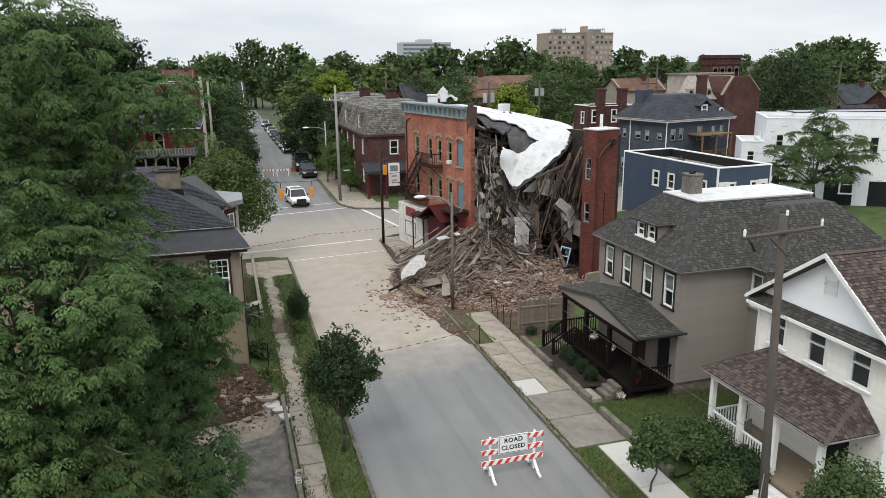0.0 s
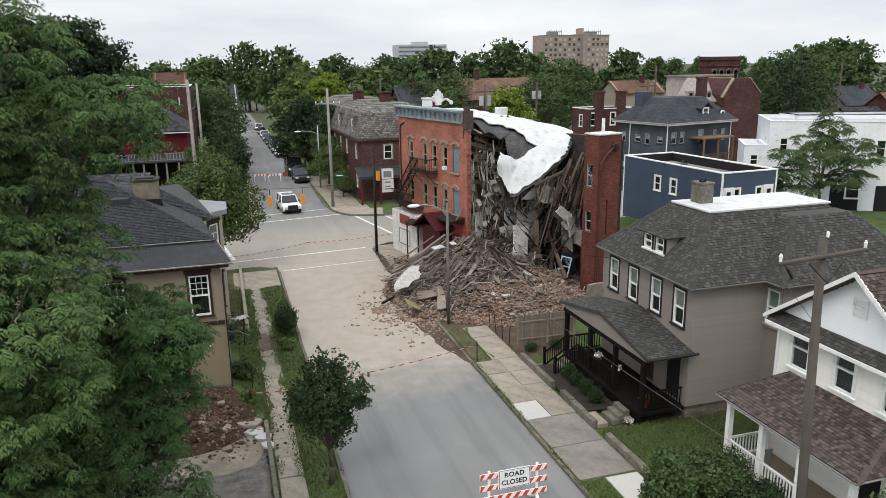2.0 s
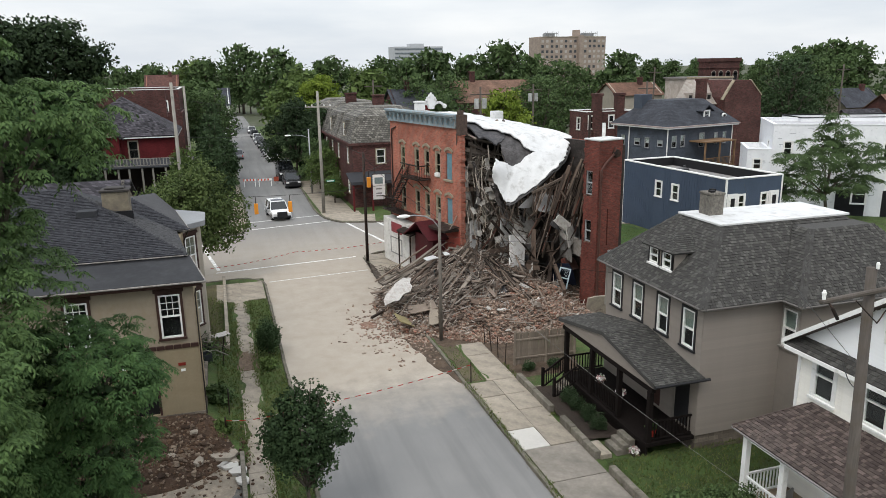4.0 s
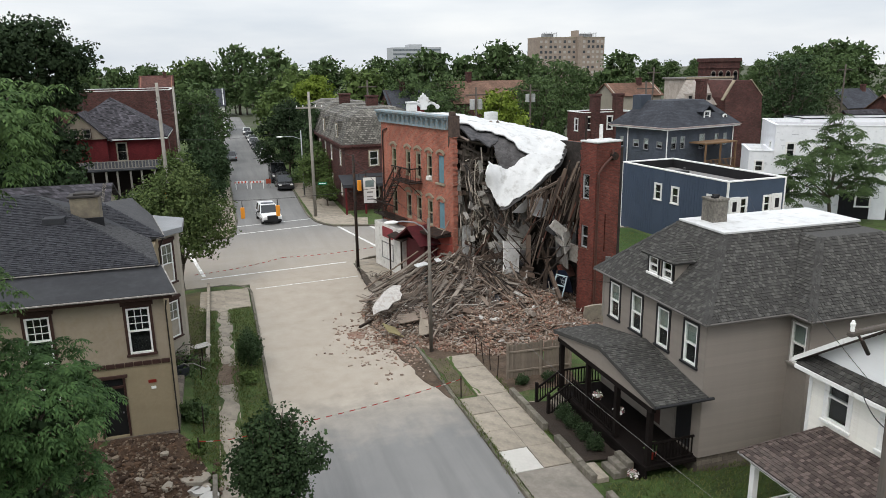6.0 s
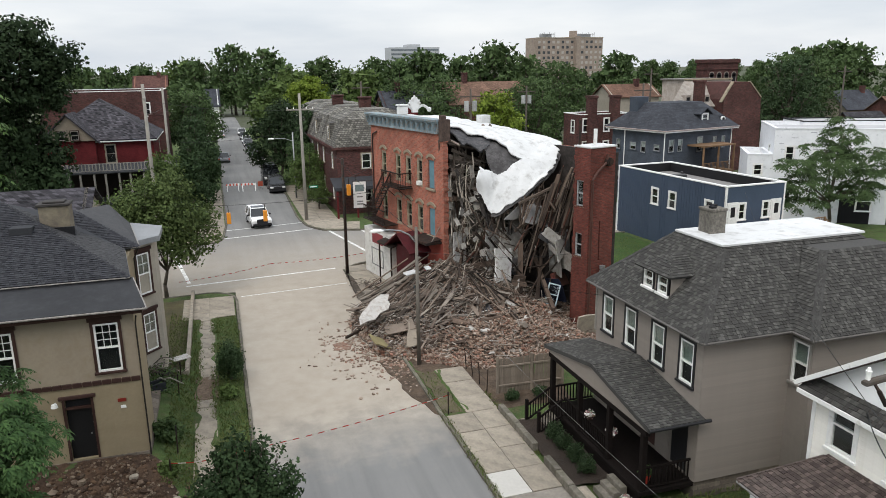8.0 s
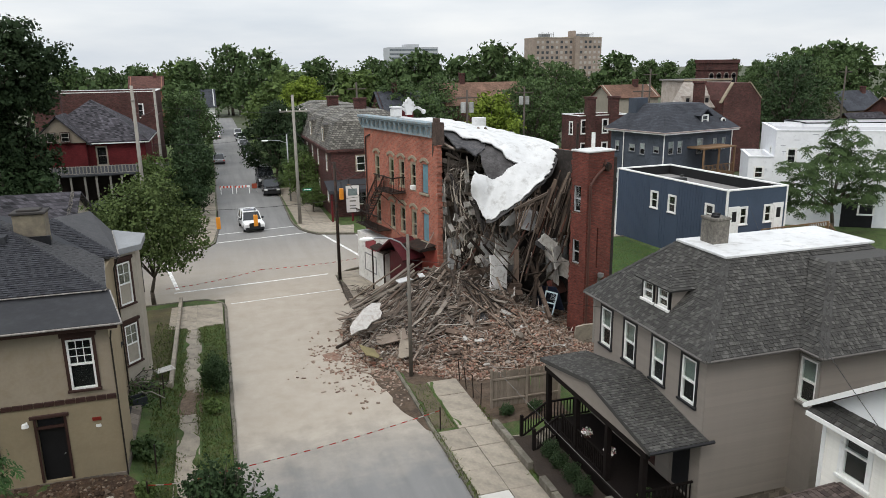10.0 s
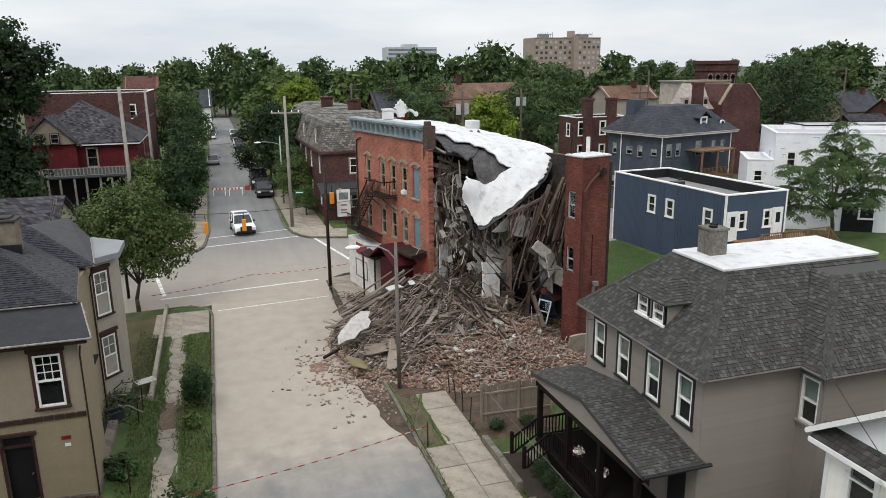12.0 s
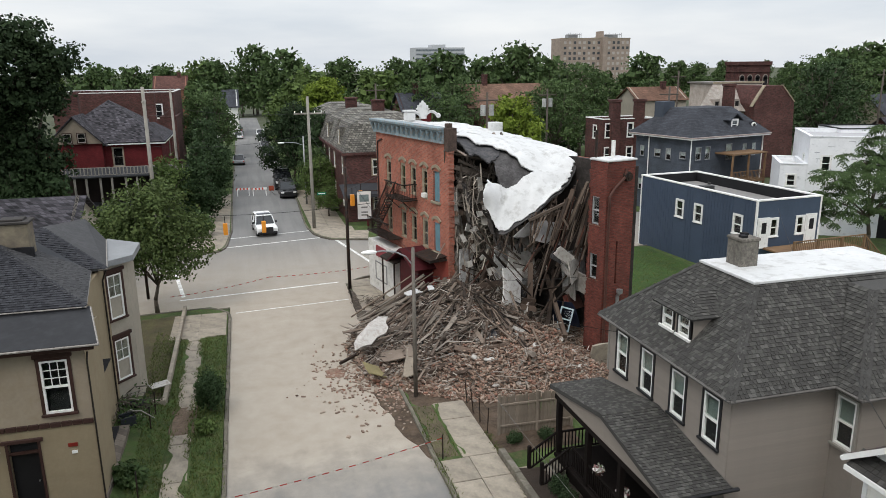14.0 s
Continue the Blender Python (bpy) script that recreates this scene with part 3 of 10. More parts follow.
stripe("road_line_1", (-7.2, 57.9), (3.46, 59.05), 0.2, "worn white stop line")
stripe("road_line_2", (-4.6, 72.16), (3.7, 73.6), 0.2, "worn white crossing line")
stripe("road_line_3", (-4.3, 75.6), (3.3, 76.9), 0.18, "worn white crossing line")
stripe("road_line_4", (4.8, 73.2), (7.12, 61.4), 0.25, "worn white crossing line")
stripe("road_line_5", (7.4, 74.2), (9.5, 62.2), 0.25, "worn white crossing line")
stripe("road_line_6", (-7.0, 58.6), (-9.0, 71.5), 0.25, "worn white crossing line")
stripe("road_line_7", (-3.6, 54.2), (3.6, 54.9), 0.12, "faded crossing line")

# low walls and steps along the gray house
g = Geo()
rnd = random.Random(4)
wall_run = thing("retaining_wall", (0, 0, 0), label="low weathered stone retaining wall beside the pavement", category="wall", kind="structure")
for y0, y1 in ((29.6, 33.2), (25.6, 28.6), (19.5, 24.6)):
    n = round((y1 - y0) / 0.9)
    for i in range(n):
        gg = Geo().chamfer_box(6.33, y0 + (y1 - y0) * i / n, 0.0, 6.58, y0 + (y1 - y0) * (i + 1) / n - 0.015, 0.46 + rnd.uniform(-.03, .03), 0.025)
        part("stone", gg, KERB, wall_run)


# ---------- parts of houses ----------
def face(x, y, z, deg):
    """A frame on a wall: x along it, y outwards (towards deg), z up."""
    return pose(x, y, z, 0, 0, deg - 90)


def wall(parent, m, length, height, openings, material, name="wall", t=0.22, label="", top=None):
    """A wall with openings (s0, s1, z0, z1); top: extra outline points for a gable."""
    g, idx = Geo(), {}
    e = 0.004
    xs = sorted({e, float(length) - e, *[o[0] for o in openings], *[o[1] for o in openings]})
    zs = sorted({0.0, float(height), *[o[2] for o in openings], *[o[3] for o in openings]})
    full = lambda i, j: 0 <= i < len(xs) - 1 and 0 <= j < len(zs) - 1 and not any(o[0] < (xs[i] + xs[i + 1]) / 2 < o[1] and o[2] < (zs[j] + zs[j + 1]) / 2 < o[3] for o in openings)

    def at(i, j, y):
        if (i, j, y) not in idx:
            idx[i, j, y] = len(g.v)
            g.v.append((xs[i], -t if y else 0.0, zs[j]))
        return idx[i, j, y]

    def quad(*corners):
        g.f.append(tuple(at(*c) for c in corners))
        g.k.append(0)

    for i in range(len(xs) - 1):
        for j in range(len(zs) - 1):
            if full(i, j):
                quad((i + 1, j, 0), (i, j, 0), (i, j + 1, 0), (i + 1, j + 1, 0))
                quad((i, j, 1), (i + 1, j, 1), (i + 1, j + 1, 1), (i, j + 1, 1))
                if not full(i - 1, j):
                    quad((i, j, 0), (i, j, 1), (i, j + 1, 1), (i, j + 1, 0))
                if not full(i + 1, j):
                    quad((i + 1, j, 1), (i + 1, j, 0), (i + 1, j + 1, 0), (i + 1, j + 1, 1))
                if not full(i, j - 1):
                    quad((i, j, 0), (i + 1, j, 0), (i + 1, j, 1), (i, j, 1))
                if not full(i, j + 1):
                    quad((i, j + 1, 1), (i + 1, j + 1, 1), (i + 1, j + 1, 0), (i, j + 1, 0))
    if top:
        n = len(top)
        gg = Geo().add([(s, y, z) for y in (-t, 0) for s, z in top], [tuple(range(n)), tuple(range(n, 2 * n))[::-1]] + [(i, n + i, n + (i + 1) % n, (i + 1) % n) for i in range(n)])
        part("gable", gg, material, parent, "", m)
    return part(name, g, material, parent, label, m)


BOARD = {}


def siding(parent, m, length, height, openings, material, course=0.115, name="siding_board"):
    """Lapped boards course by course, cut at the openings."""
    if material.name not in BOARD:
        g = Geo()
        g.add([(x, y, z) for x in (0, 1) for y, z in ((0.0, -0.012), (0.024, -0.012), (0.006, course), (0.0, course))], [(0, 1, 2, 3), (7, 6, 5, 4), (0, 4, 5, 1), (1, 5, 6, 2), (2, 6, 7, 3)])
        BOARD[material.name] = g.mesh(name, material)
    for k in range(int(height / course)):
        z0, z1 = k * course, (k + 1) * course
        spans = [(0.0, length)]
        for o in openings:
            if o[3] > z0 + 0.02 and o[2] < z1 - 0.02:
                spans = [q for a, b in spans for q in ((a, min(b, o[0])), (max(a, o[1]), b)) if q[1] - q[0] > 0.03]
        for a, b in spans:
            part(name, BOARD[material.name], None, parent, m=m @ Matrix.Translation((a, 0.001, z0)) @ Matrix.Diagonal((b - a, 1, 1, 1)))


WIN = {}


def window(parent, m, w, h, frame_mat, trim_mat, trim=0.1, key="", grid=(1, 1), blind=None, sill_mat=None, cut=0.5, lintel=0.0):
    """A sash window in an opening w by h whose sill's middle is m: casing, two sashes, panes, sill, blind."""
    k = (round(w, 2), round(h, 2), frame_mat.name, trim_mat.name, trim, grid, cut, lintel, key)
    if k not in WIN:
        g, a = Geo(), w / 2
        for x0, z0, x1, z1 in ((-a - trim, -0.02, -a, h + trim), (a, -0.02, a + trim, h + trim), (-a, h, a, h + trim)):
            g.chamfer_box(x0, -0.02, z0, x1, 0.045, z1, 0.008, 1)
        if lintel:
            g.chamfer_box(-a - trim - 0.06, -0.02, h + trim, a + trim + 0.06, 0.09, h + trim + lintel, 0.012, 1)
        f = 0.065
        for x0, z0, x1, z1 in ((-a, 0, -a + f, h), (a - f, 0, a, h), (-a + f, 0, a - f, f), (-a + f, h - f, a - f, h), (-a + f, h * cut - 0.03, a - f, h * cut + 0.03)):
            g.box(x0, -0.065, z0, x1, 0.034, z1)
        panes = []
        for z0, z1, y in ((f, h * cut - 0.03, -0.02), (h * cut + 0.03, h - f, 0.0)):
            panes.append(Geo().box(-a + f, y - 0.008, z0, a - f, y, z1).mesh("pane", GLASS))
            if z0 > f:
                for i in range(1, grid[0]):
                    x = -a + f + (w - 2 * f) * i / grid[0]
                    g.box(x - 0.012, y, z0, x + 0.012, y + 0.02, z1)
                for j in range(1, grid[1]):
                    z = z0 + (z1 - z0) * j / grid[1]
                    g.box(-a + f, y, z - 0.012, a - f, y + 0.021, z + 0.012)
        s = Geo().chamfer_box(-a - trim - 0.03, -0.1, -0.09, a + trim + 0.03, 0.1, 0.0, 0.012).mesh("sill", sill_mat or trim_mat)
        bl = Geo().box(-a + 0.01, -0.11, h * 0.48, a - 0.01, -0.1, h - .01).mesh("blind", blind) if blind else None
        # added board behind the panes: the unlit room's shade as a near-black sheet
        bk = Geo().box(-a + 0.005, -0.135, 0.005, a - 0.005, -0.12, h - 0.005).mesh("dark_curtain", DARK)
        WIN[k] = (g.mesh("window", [frame_mat, trim_mat]), panes, s, bl, bk)
    me, panes, s, bl, bk = WIN[k]
    ob = part("window", me, None, parent, m=m)
    for p in panes:
        q = part("pane", p, None, ob)
        q.visible_shadow = False
    part("sill", s, None, ob)
    part("dark_curtain", bk, None, ob)
    if bl:
        part("blind", bl, None, ob)
    return ob


def shingles(parent, a, b, c, d, material, one=None, w=0.125, ch=0.12, count=0, seed=1):
    """Overlapping tabs on the slope a-b (eave) to d-c (top), the lowest of them as pieces of their own."""
    a, b, c, d = map(Vector, (a, b, c, d))
    up = ((d + c) / 2 - (a + b) / 2)
    along = (b - a).normalized()
    nrm = along.cross(up).normalized()
    if nrm.z < 0:
        nrm = -nrm
    slope = (up - along * up.dot(along))
    rows, rnd = max(1, int(slope.length / ch)), random.Random(seed)
    sl = slope.normalized()
    unit = None
    g, done = Geo(), 0
    tab = [(x, y, z) for x, y, z in ((0, -0.01, 0.0), (1, -0.01, 0.0), (1, 1.2, 0.002), (0, 1.2, 0.002), (0, -0.01, 0.022), (1, -0.01, 0.022), (1, 1.2, 0.003), (0, 1.2, 0.003))]
    faces = [(4, 5, 6, 7), (0, 1, 5, 4), (1, 2, 6, 5), (3, 0, 4, 7)]
    if along.cross(sl).dot(nrm) < 0:
        faces = [f[::-1] for f in faces]
    for r in range(rows):
        t = r / rows
        p, q = a.lerp(d, t), b.lerp(c, t)
        L = (q - p).length
        x = -rnd.random() * w
        while x < L - 0.02:
            x0, x1 = max(0, x), min(L, x + w * rnd.uniform(0.85, 1.15))
            x += w
            if x1 - x0 < 0.04:
                continue
            m = Matrix((along, sl, nrm)).transposed().to_4x4()
            m.translation = p + along * x0 + nrm * 0.002
            m = m @ Matrix.Diagonal((x1 - x0 - 0.006, ch, rnd.uniform(0.7, 1.6), 1))
            if one is not None and done < count:
                if unit is None:
                    unit = Geo()
                    unit.add(tab, faces)
                    unit = unit.mesh("shingle", one)
                part("shingle", unit, None, parent, m=m)
                done += 1
            else:
                g.add([m @ Vector(v) for v in tab], faces)
    if g.f:
        part("shingles", g, material, parent, kind="stuff")


def ridge_caps(parent, a, b, material, w=0.13, step=0.2):
    """Bent cap tabs along a hip or ridge."""
    a, b = Vector(a), Vector(b)
    d = (b - a).normalized()
    side = d.cross(Vector((0, 0, 1))).normalized()
    g, n = Geo(), max(1, int((b - a).length / step))
    for i in range(n):
        p, q = a + d * (i * step), a + d * ((i + 1.15) * step)
        lift = Vector((0, 0, 0.035))
        low = Vector((0, 0, -0.03))
        g.add([p + side * w + low, p + lift, p - side * w + low, q + side * w + low, q + lift * 0.7, q - side * w + low], [(0, 1, 4, 3), (1, 2, 5, 4)])
    part("ridge_cap", g, material, parent, kind="stuff")


def gutter(parent, pts, material, off=(0, 0, 0), r=0.06):
    g = Geo(off)
    g.path(pts, r, 6)
    part("gutter", g, material, parent)


def railing(parent, a, b, h, material, gap=0.13, r=0.018, post=0.0):
    """A balustrade from a to b (foot level)."""
    a, b = Vector(a), Vector(b)
    g, up = Geo(), Vector((0, 0, h))
    d = (b - a)
    n = max(1, int(d.length / gap))
    ang = math.degrees(math.atan2(d.y, d.x))
    hor = math.hypot(d.x, d.y)
    slope = math.degrees(math.atan2(d.z, hor))
    for z, t in ((h - 0.03, 0.035), (0.1, 0.03)):
        m = pose(*(a + Vector((0, 0, z))), 0, 0, ang) @ pose(0, 0, 0, 0, -slope, 0)
        part("rail", Geo().box(0, -0.03, -t, d.length, 0.03, t, 0, m), material, parent)
    me = Geo().box(-r, -r, 0.1, r, r, h - 0.04).mesh("baluster", material)
    for i in range(n):
        p = a + d * ((i + 0.5) / n)
        part("baluster", me, None, parent, m=pose(*p, 0, 0, ang))


def box_part(parent, name, x0, y0, z0, x1, y1, z1, material, b=0.015, label=""):
    return part(name, Geo().chamfer_box(x0, y0, z0, x1, y1, z1, b), material, parent, label)


# ---------- gray two-storey house ----------
SIDING_GRAY = mat("gray_vinyl_siding", (0.3, 0.265, 0.232), 0.6, 0.06, 0.6, 6, stain=(0.275, 0.24, 0.21), amount=0.2, bump=0.05, lot=0.04)
SHINGLE_GRAY = piece_mat("gray_asphalt_shingle", [(0.062, 0.06, 0.057), (0.066, 0.064, 0.06), (0.07, 0.068, 0.064), (0.075, 0.073, 0.068), (0.1, 0.098, 0.09), (0.125, 0.122, 0.113)], 0.95, 0.25, 60, bump=0.5, spec=0.15)
SHINGLE_GRAY_ONE = piece_mat("gray_asphalt_shingle_single", [(0.062, 0.06, 0.057), (0.07, 0.068, 0.064), (0.075, 0.073, 0.068), (0.13, 0.127, 0.118)], 0.95, 0.25, 60, lots=True, bump=0.5, spec=0.15)
SHINGLE_CAP = piece_mat("gray_shingle_cap", [(0.06, 0.058, 0.055), (0.09, 0.088, 0.084)], 0.95, 0.25, 60, spec=0.15)
BLIND = mat("pale_green_blind", (0.34, 0.4, 0.37), 0.9, 0.1, 1, 5)
BLOCK = coursed_mat("rough_stone_footing", (0.2, 0.17, 0.14), (0.14, 0.12, 0.1), 0.45, 0.2, spread=0.3)
TANTRIM = mat("gray_trim_paint", (0.33, 0.31, 0.28), 0.6, 0.1)


def gray_house():
    H = thing("house", (10.1, 24.8, 0.1), label="gray vinyl-sided two-storey house with hipped shingle roof and porch", category="house")
    o = Vector((10.1, 24.8, 0.1))
    W = lambda x, y, z, deg: face(x - o.x, y - o.y, z - o.z, deg)
    L = lambda *p: tuple(Vector(p) - o)
    f = Geo(o)
    f.box(10.13, 24.83, 0.1, 13.6, 31.6, 0.88).box(13.6, 23.9, 0.1, 20.3, 31.6, 0.88)
    part("footing", f, BLOCK, H, "rough gray stone footing")
    z0, hh = 0.88, 5.1
    wins = [(25.62, 4.15), (27.29, 4.15), (29.09, 4.15), (30.74, 4.15)]
    op = [(y - 24.8 - 0.36, y - 24.8 + 0.36, z - z0, z - z0 + 1.5) for y, z in wins]
    low = [(25.75 - 24.8 - .45, 25.75 - 24.8 + .45, .05, 2.15), (29.4 - 24.8 - .7, 29.4 - 24.8 + .7, 0.9, 2.4), (27.6 - 24.8 - .45, 27.6 - 24.8 + .45, 0.05, 2.15)]
    m = W(10.1, 24.8, z0, 180)
    wall(H, m, 6.85, hh, op + low, SIDING_GRAY)
    siding(H, m, 6.85, hh, [(a - .1, b + .1, c - .08, d + .1) for a, b, c, d in op + low], SIDING_GRAY)
    for y, z in wins:
        window(H, W(10.1, y, z, 180), 0.72, 1.5, WHITE, BLACKTRIM, 0.1, blind=BLIND)
    box_part(H, "front_door", *L(10.12, 25.3, z0 + .05), *L(10.18, 26.2, z0 + 2.15), BLACKTRIM)
    window(H, W(10.1, 29.4, z0 + .9, 180), 1.4, 1.5, WHITE, BLACKTRIM, 0.1)
    box_part(H, "front_door", *L(10.12, 27.15, z0 + .05), *L(10.18, 28.05, z0 + 2.15), BROWNTRIM)
    m = W(13.6, 24.8, z0, 270)
    wall(H, m, 3.5, hh, [], SIDING_GRAY)
    siding(H, m, 3.5, hh, [], SIDING_GRAY)
    m = W(13.6, 23.88, z0, 180)
    ret = [(0.12, 0.8, 3.25, 4.75)]
    wall(H, m, 0.92, hh, ret, SIDING_GRAY)
    window(H, W(13.6, 24.34, z0 + 3.25, 180), 0.68, 1.5, WHITE, TANTRIM, 0.07, blind=BLIND)
    m = W(20.3, 23.88, z0, 270)
    wall(H, m, 6.7, hh, [], SIDING_GRAY)
    siding(H, m, 6.7, hh, [], SIDING_GRAY)
    wall(H, W(20.3, 31.65, z0, 0), 7.77, hh, [], SIDING_GRAY)
    wall(H, W(10.1, 31.65, z0, 90), 10.2, hh, [], SIDING_GRAY)
    # roof
    e, t = 6.05, 8.42
    ex0, ex1, ey0, ey1 = 9.75, 20.65, 24.45, 32.0
    tx0, tx1, ty0, ty1 = 12.2, 18.2, 26.9, 29.55
    A, B, C, D = (ex0, ey0, e), (ex1, ey0, e), (ex1, ey1, e), (ex0, ey1, e)
    P, Q, R, S = (tx0, ty0, t), (tx1, ty0, t), (tx1, ty1, t), (tx0, ty1, t)
    g = Geo(o)
    for quad in ((A, B, Q, P), (B, C, R, Q), (C, D, S, R), (D, A, P, S)):
        g.slab(quad, 0.12)
    BW, BP, BN = (13.2, 23.5, e), (15.4, 25.7, 8.25), (15.4, 26.65, 8.25)
    g.slab([BW, BP, BN, (13.2, 24.45, e)], 0.1).slab([BW, (20.65, 23.5, e), (18.45, 25.7, 8.25), BP], 0.1).slab([BP, (18.45, 25.7, 8.25), (18.45, 26.65, 8.25), BN], 0.1)
    part("roof", g, SHINGLE_CAP, H, "gray asphalt shingle roof")
    lo = lambda *pts: [tuple(Vector(p) - o) for p in pts]
    shingles(H, *lo(D, A, P, S), SHINGLE_GRAY, SHINGLE_GRAY_ONE, count=150, seed=2)
    shingles(H, *lo(A, (13.2, ey0, e), (15.65, ty0, t), P), SHINGLE_GRAY, SHINGLE_GRAY_ONE, count=120, seed=3)
    shingles(H, *lo((13.2, 24.45, e), BW, BP, BN), SHINGLE_GRAY, seed=4)
    shingles(H, *lo(BW, (20.65, 23.5, e), (18.45, 25.7, 8.25), BP), SHINGLE_GRAY, seed=5)
    shingles(H, *lo((15.5, ey0 + 2.2, 8.25), (18.2, ey0 + 2.2, 8.25), (18.2, ty0, t), (15.5, ty0, t)), SHINGLE_GRAY, seed=6)
    for p, q in ((A, P), (D, S), (BW, BP)):
        ridge_caps(H, *lo(p, q), SHINGLE_CAP)
    gutter(H, [D, A, (13.2, ey0, e), (13.2, 23.5, e), (20.65, 23.5, e)], mat("dull_gray_gutter", (0.16, 0.15, 0.14), 0.6, 0.2), o - Vector((0, 0, -0.05)), 0.05)
    box_part(H, "flat_roof", *L(tx0 - .1, ty0 - .08, t - .02), *L(tx1 + .2, ty1 + .02, t + .07), MEMBRANE, 0.015, "white membrane flat roof")
    # soffit
    part("soffit", Geo(o).box(ex0 + .05, ey0 + .05, e - .12, 10.1, ey1, e - .06).box(10.1, ey0 + .05, e - .121, 13.3, 24.8, e - .061).box(13.25, 23.55, e - .122, 20.6, 23.9, e - .062), TANTRIM, H)
    # chimney
    g = Geo(o)
    g.chamfer_box(12.75, 28.35, 8.3, 13.4, 29.05, 9.32, 0.02).chamfer_box(12.72, 28.32, 9.32, 13.43, 29.08, 9.42, 0.02)
    ch = part("chimney", g, mat("chimney_block", (0.2, 0.185, 0.16), 0.9, 0.3, 3, 12, stain=(0.1, 0.09, 0.08)), H, "weathered concrete block chimney")
    part("flue", Geo(o).box(12.83, 28.45, 9.42, 13.03, 28.65, 9.5).box(13.1, 28.75, 9.42, 13.3, 28.95, 9.5), DARK, ch)
    # dormer
    dx, d0, d1, dz, dt = 10.38, 27.2, 28.95, 6.62, 7.42
    g = Geo(o)
    for ya, yb in ((d0, 27.33), (27.93, 28.22), (28.82, d1)):
        g.box(dx, ya, dz + .06, dx + .1, yb, dz + .72)
    g.box(dx, d0, dz - .3, dx + .1, d1, dz + .06).box(dx, d0, dz + .72, dx + .1, d1, dt)
    # added near-black board in place of the shade inside the dormer
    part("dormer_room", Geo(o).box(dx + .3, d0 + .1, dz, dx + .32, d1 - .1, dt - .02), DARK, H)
    g.add([(dx, d0 + .004, dz), (dx, d0 + .004, dt), (dx + .95, d0 + .004, dt), (dx, d0 + .06, dz), (dx, d0 + .06, dt), (dx + .95, d0 + .06, dt)], [(0, 1, 2), (5, 4, 3), (0, 3, 4, 1), (1, 4, 5, 2)])
    g.add([(dx, d1 - .004, dz), (dx, d1 - .004, dt), (dx + .95, d1 - .004, dt), (dx, d1 - .06, dz), (dx, d1 - .06, dt), (dx + .95, d1 - .06, dt)], [(2, 1, 0), (3, 4, 5), (0, 1, 4, 3), (1, 2, 5, 4)])
    part("dormer", g, SIDING_GRAY, H)
    fr, mid, pk = dx - 0.22, (d0 + d1) / 2, 7.98
    rid0, rid1 = (dx + .62, mid, pk), (11.85, mid, pk)
    a, b, c, d = (fr, d0 - .2, dt), (fr, d1 + .2, dt), (dx + 1.05, d1 + .2, dt), (dx + 1.05, d0 - .2, dt)
    g = Geo(o)
    g.slab([b, a, rid0], 0.06).slab([a, d, rid1, rid0], 0.06).slab([c, b, rid0, rid1], 0.06)
    part("dormer_roof", g, SHINGLE_CAP, H)
    shingles(H, *lo(b, a, rid0, rid0), SHINGLE_GRAY, seed=7)
    shingles(H, *lo(a, d, rid1, rid0), SHINGLE_GRAY, seed=8)
    for y in (27.63, 28.52):
        window(H, W(dx - .002, y, dz + .06, 180), 0.6, 0.66, WHITE, BLACKTRIM, 0.07, sill_mat=WHITE)
    # porch
    px, pe, pr, ym = 7.98, 3.35, 4.06, 28.3
    y0, y1 = 24.45, 32.2
    g = Geo(o)
    g.slab([(px, y0, pe), (10.1, y0, pe), (10.1, ym, pr), (px, ym, pr)], 0.14).slab([(px, ym, pr), (10.1, ym, pr), (10.1, y1, pe), (px, y1, pe)], 0.14)
    part("porch_roof", g, SHINGLE_CAP, H)
    shingles(H, *lo((px, y0, pe), (10.1, y0, pe), (10.1, ym, pr), (px, ym, pr)), SHINGLE_GRAY, seed=9)
    shingles(H, *lo((10.1, y1, pe), (px, y1, pe), (px, ym, pr), (10.1, ym, pr)), SHINGLE_GRAY, seed=10)
    g = Geo(o)
    g.add([(x, y, z) for x in (8.08, 8.16) for y, z in ((24.75, 3.12), (24.75, 3.22), (ym, 3.9), (31.85, 3.22), (31.85, 3.12))], [(0, 1, 2, 3, 4)[::-1], (5, 6, 7, 8, 9), (0, 5, 9, 4), (0, 1, 6, 5), (3, 4, 9, 8)])
    part("pediment", g, SIDING_GRAY, H, "beige gable panel")
    gutter(H, [(px, y0, pe), (10.3, y0, pe)], BLACKTRIM, o - Vector((0, 0, -0.06)), 0.06)
    gutter(H, [(10.14, 31.9, 6.0), (10.1, 31.75, 5.6), (10.1, 31.75, 3.9)], TANTRIM, o, 0.045)
    # dark paint taken to near-black, so the porch's shade is in its colour
    dk = mat("shade_dark_porch_paint", (0.013, 0.01, 0.009), 0.8, 0.3, spec=0.08)
    box_part(H, "porch_beam", *L(8.06, 24.75, 2.92), *L(8.22, 31.9, 3.12), dk)
    part("porch_ceiling", Geo(o).box(8.2, 24.8, 3.05, 10.08, 31.8, 3.1), dk, H)
    box_part(H, "porch_floor", *L(8.0, 24.85, 0.68), *L(10.1, 31.7, 0.85), dk)
    part("porch_skirt", Geo(o).box(8.1, 24.95, 0.1, 8.16, 31.6, 0.68), dk, H)
    for y in (24.95, 27.1, 29.3, 31.65):
        box_part(H, "porch_post", *L(8.06, y - .09, 0.85), *L(8.24, y + .09, 2.92), dk)
    for a, b in ((27.2, 29.2), (29.4, 30.5)):
        railing(H, L(8.14, a, 0.85), L(8.14, b, 0.85), 0.85, dk)
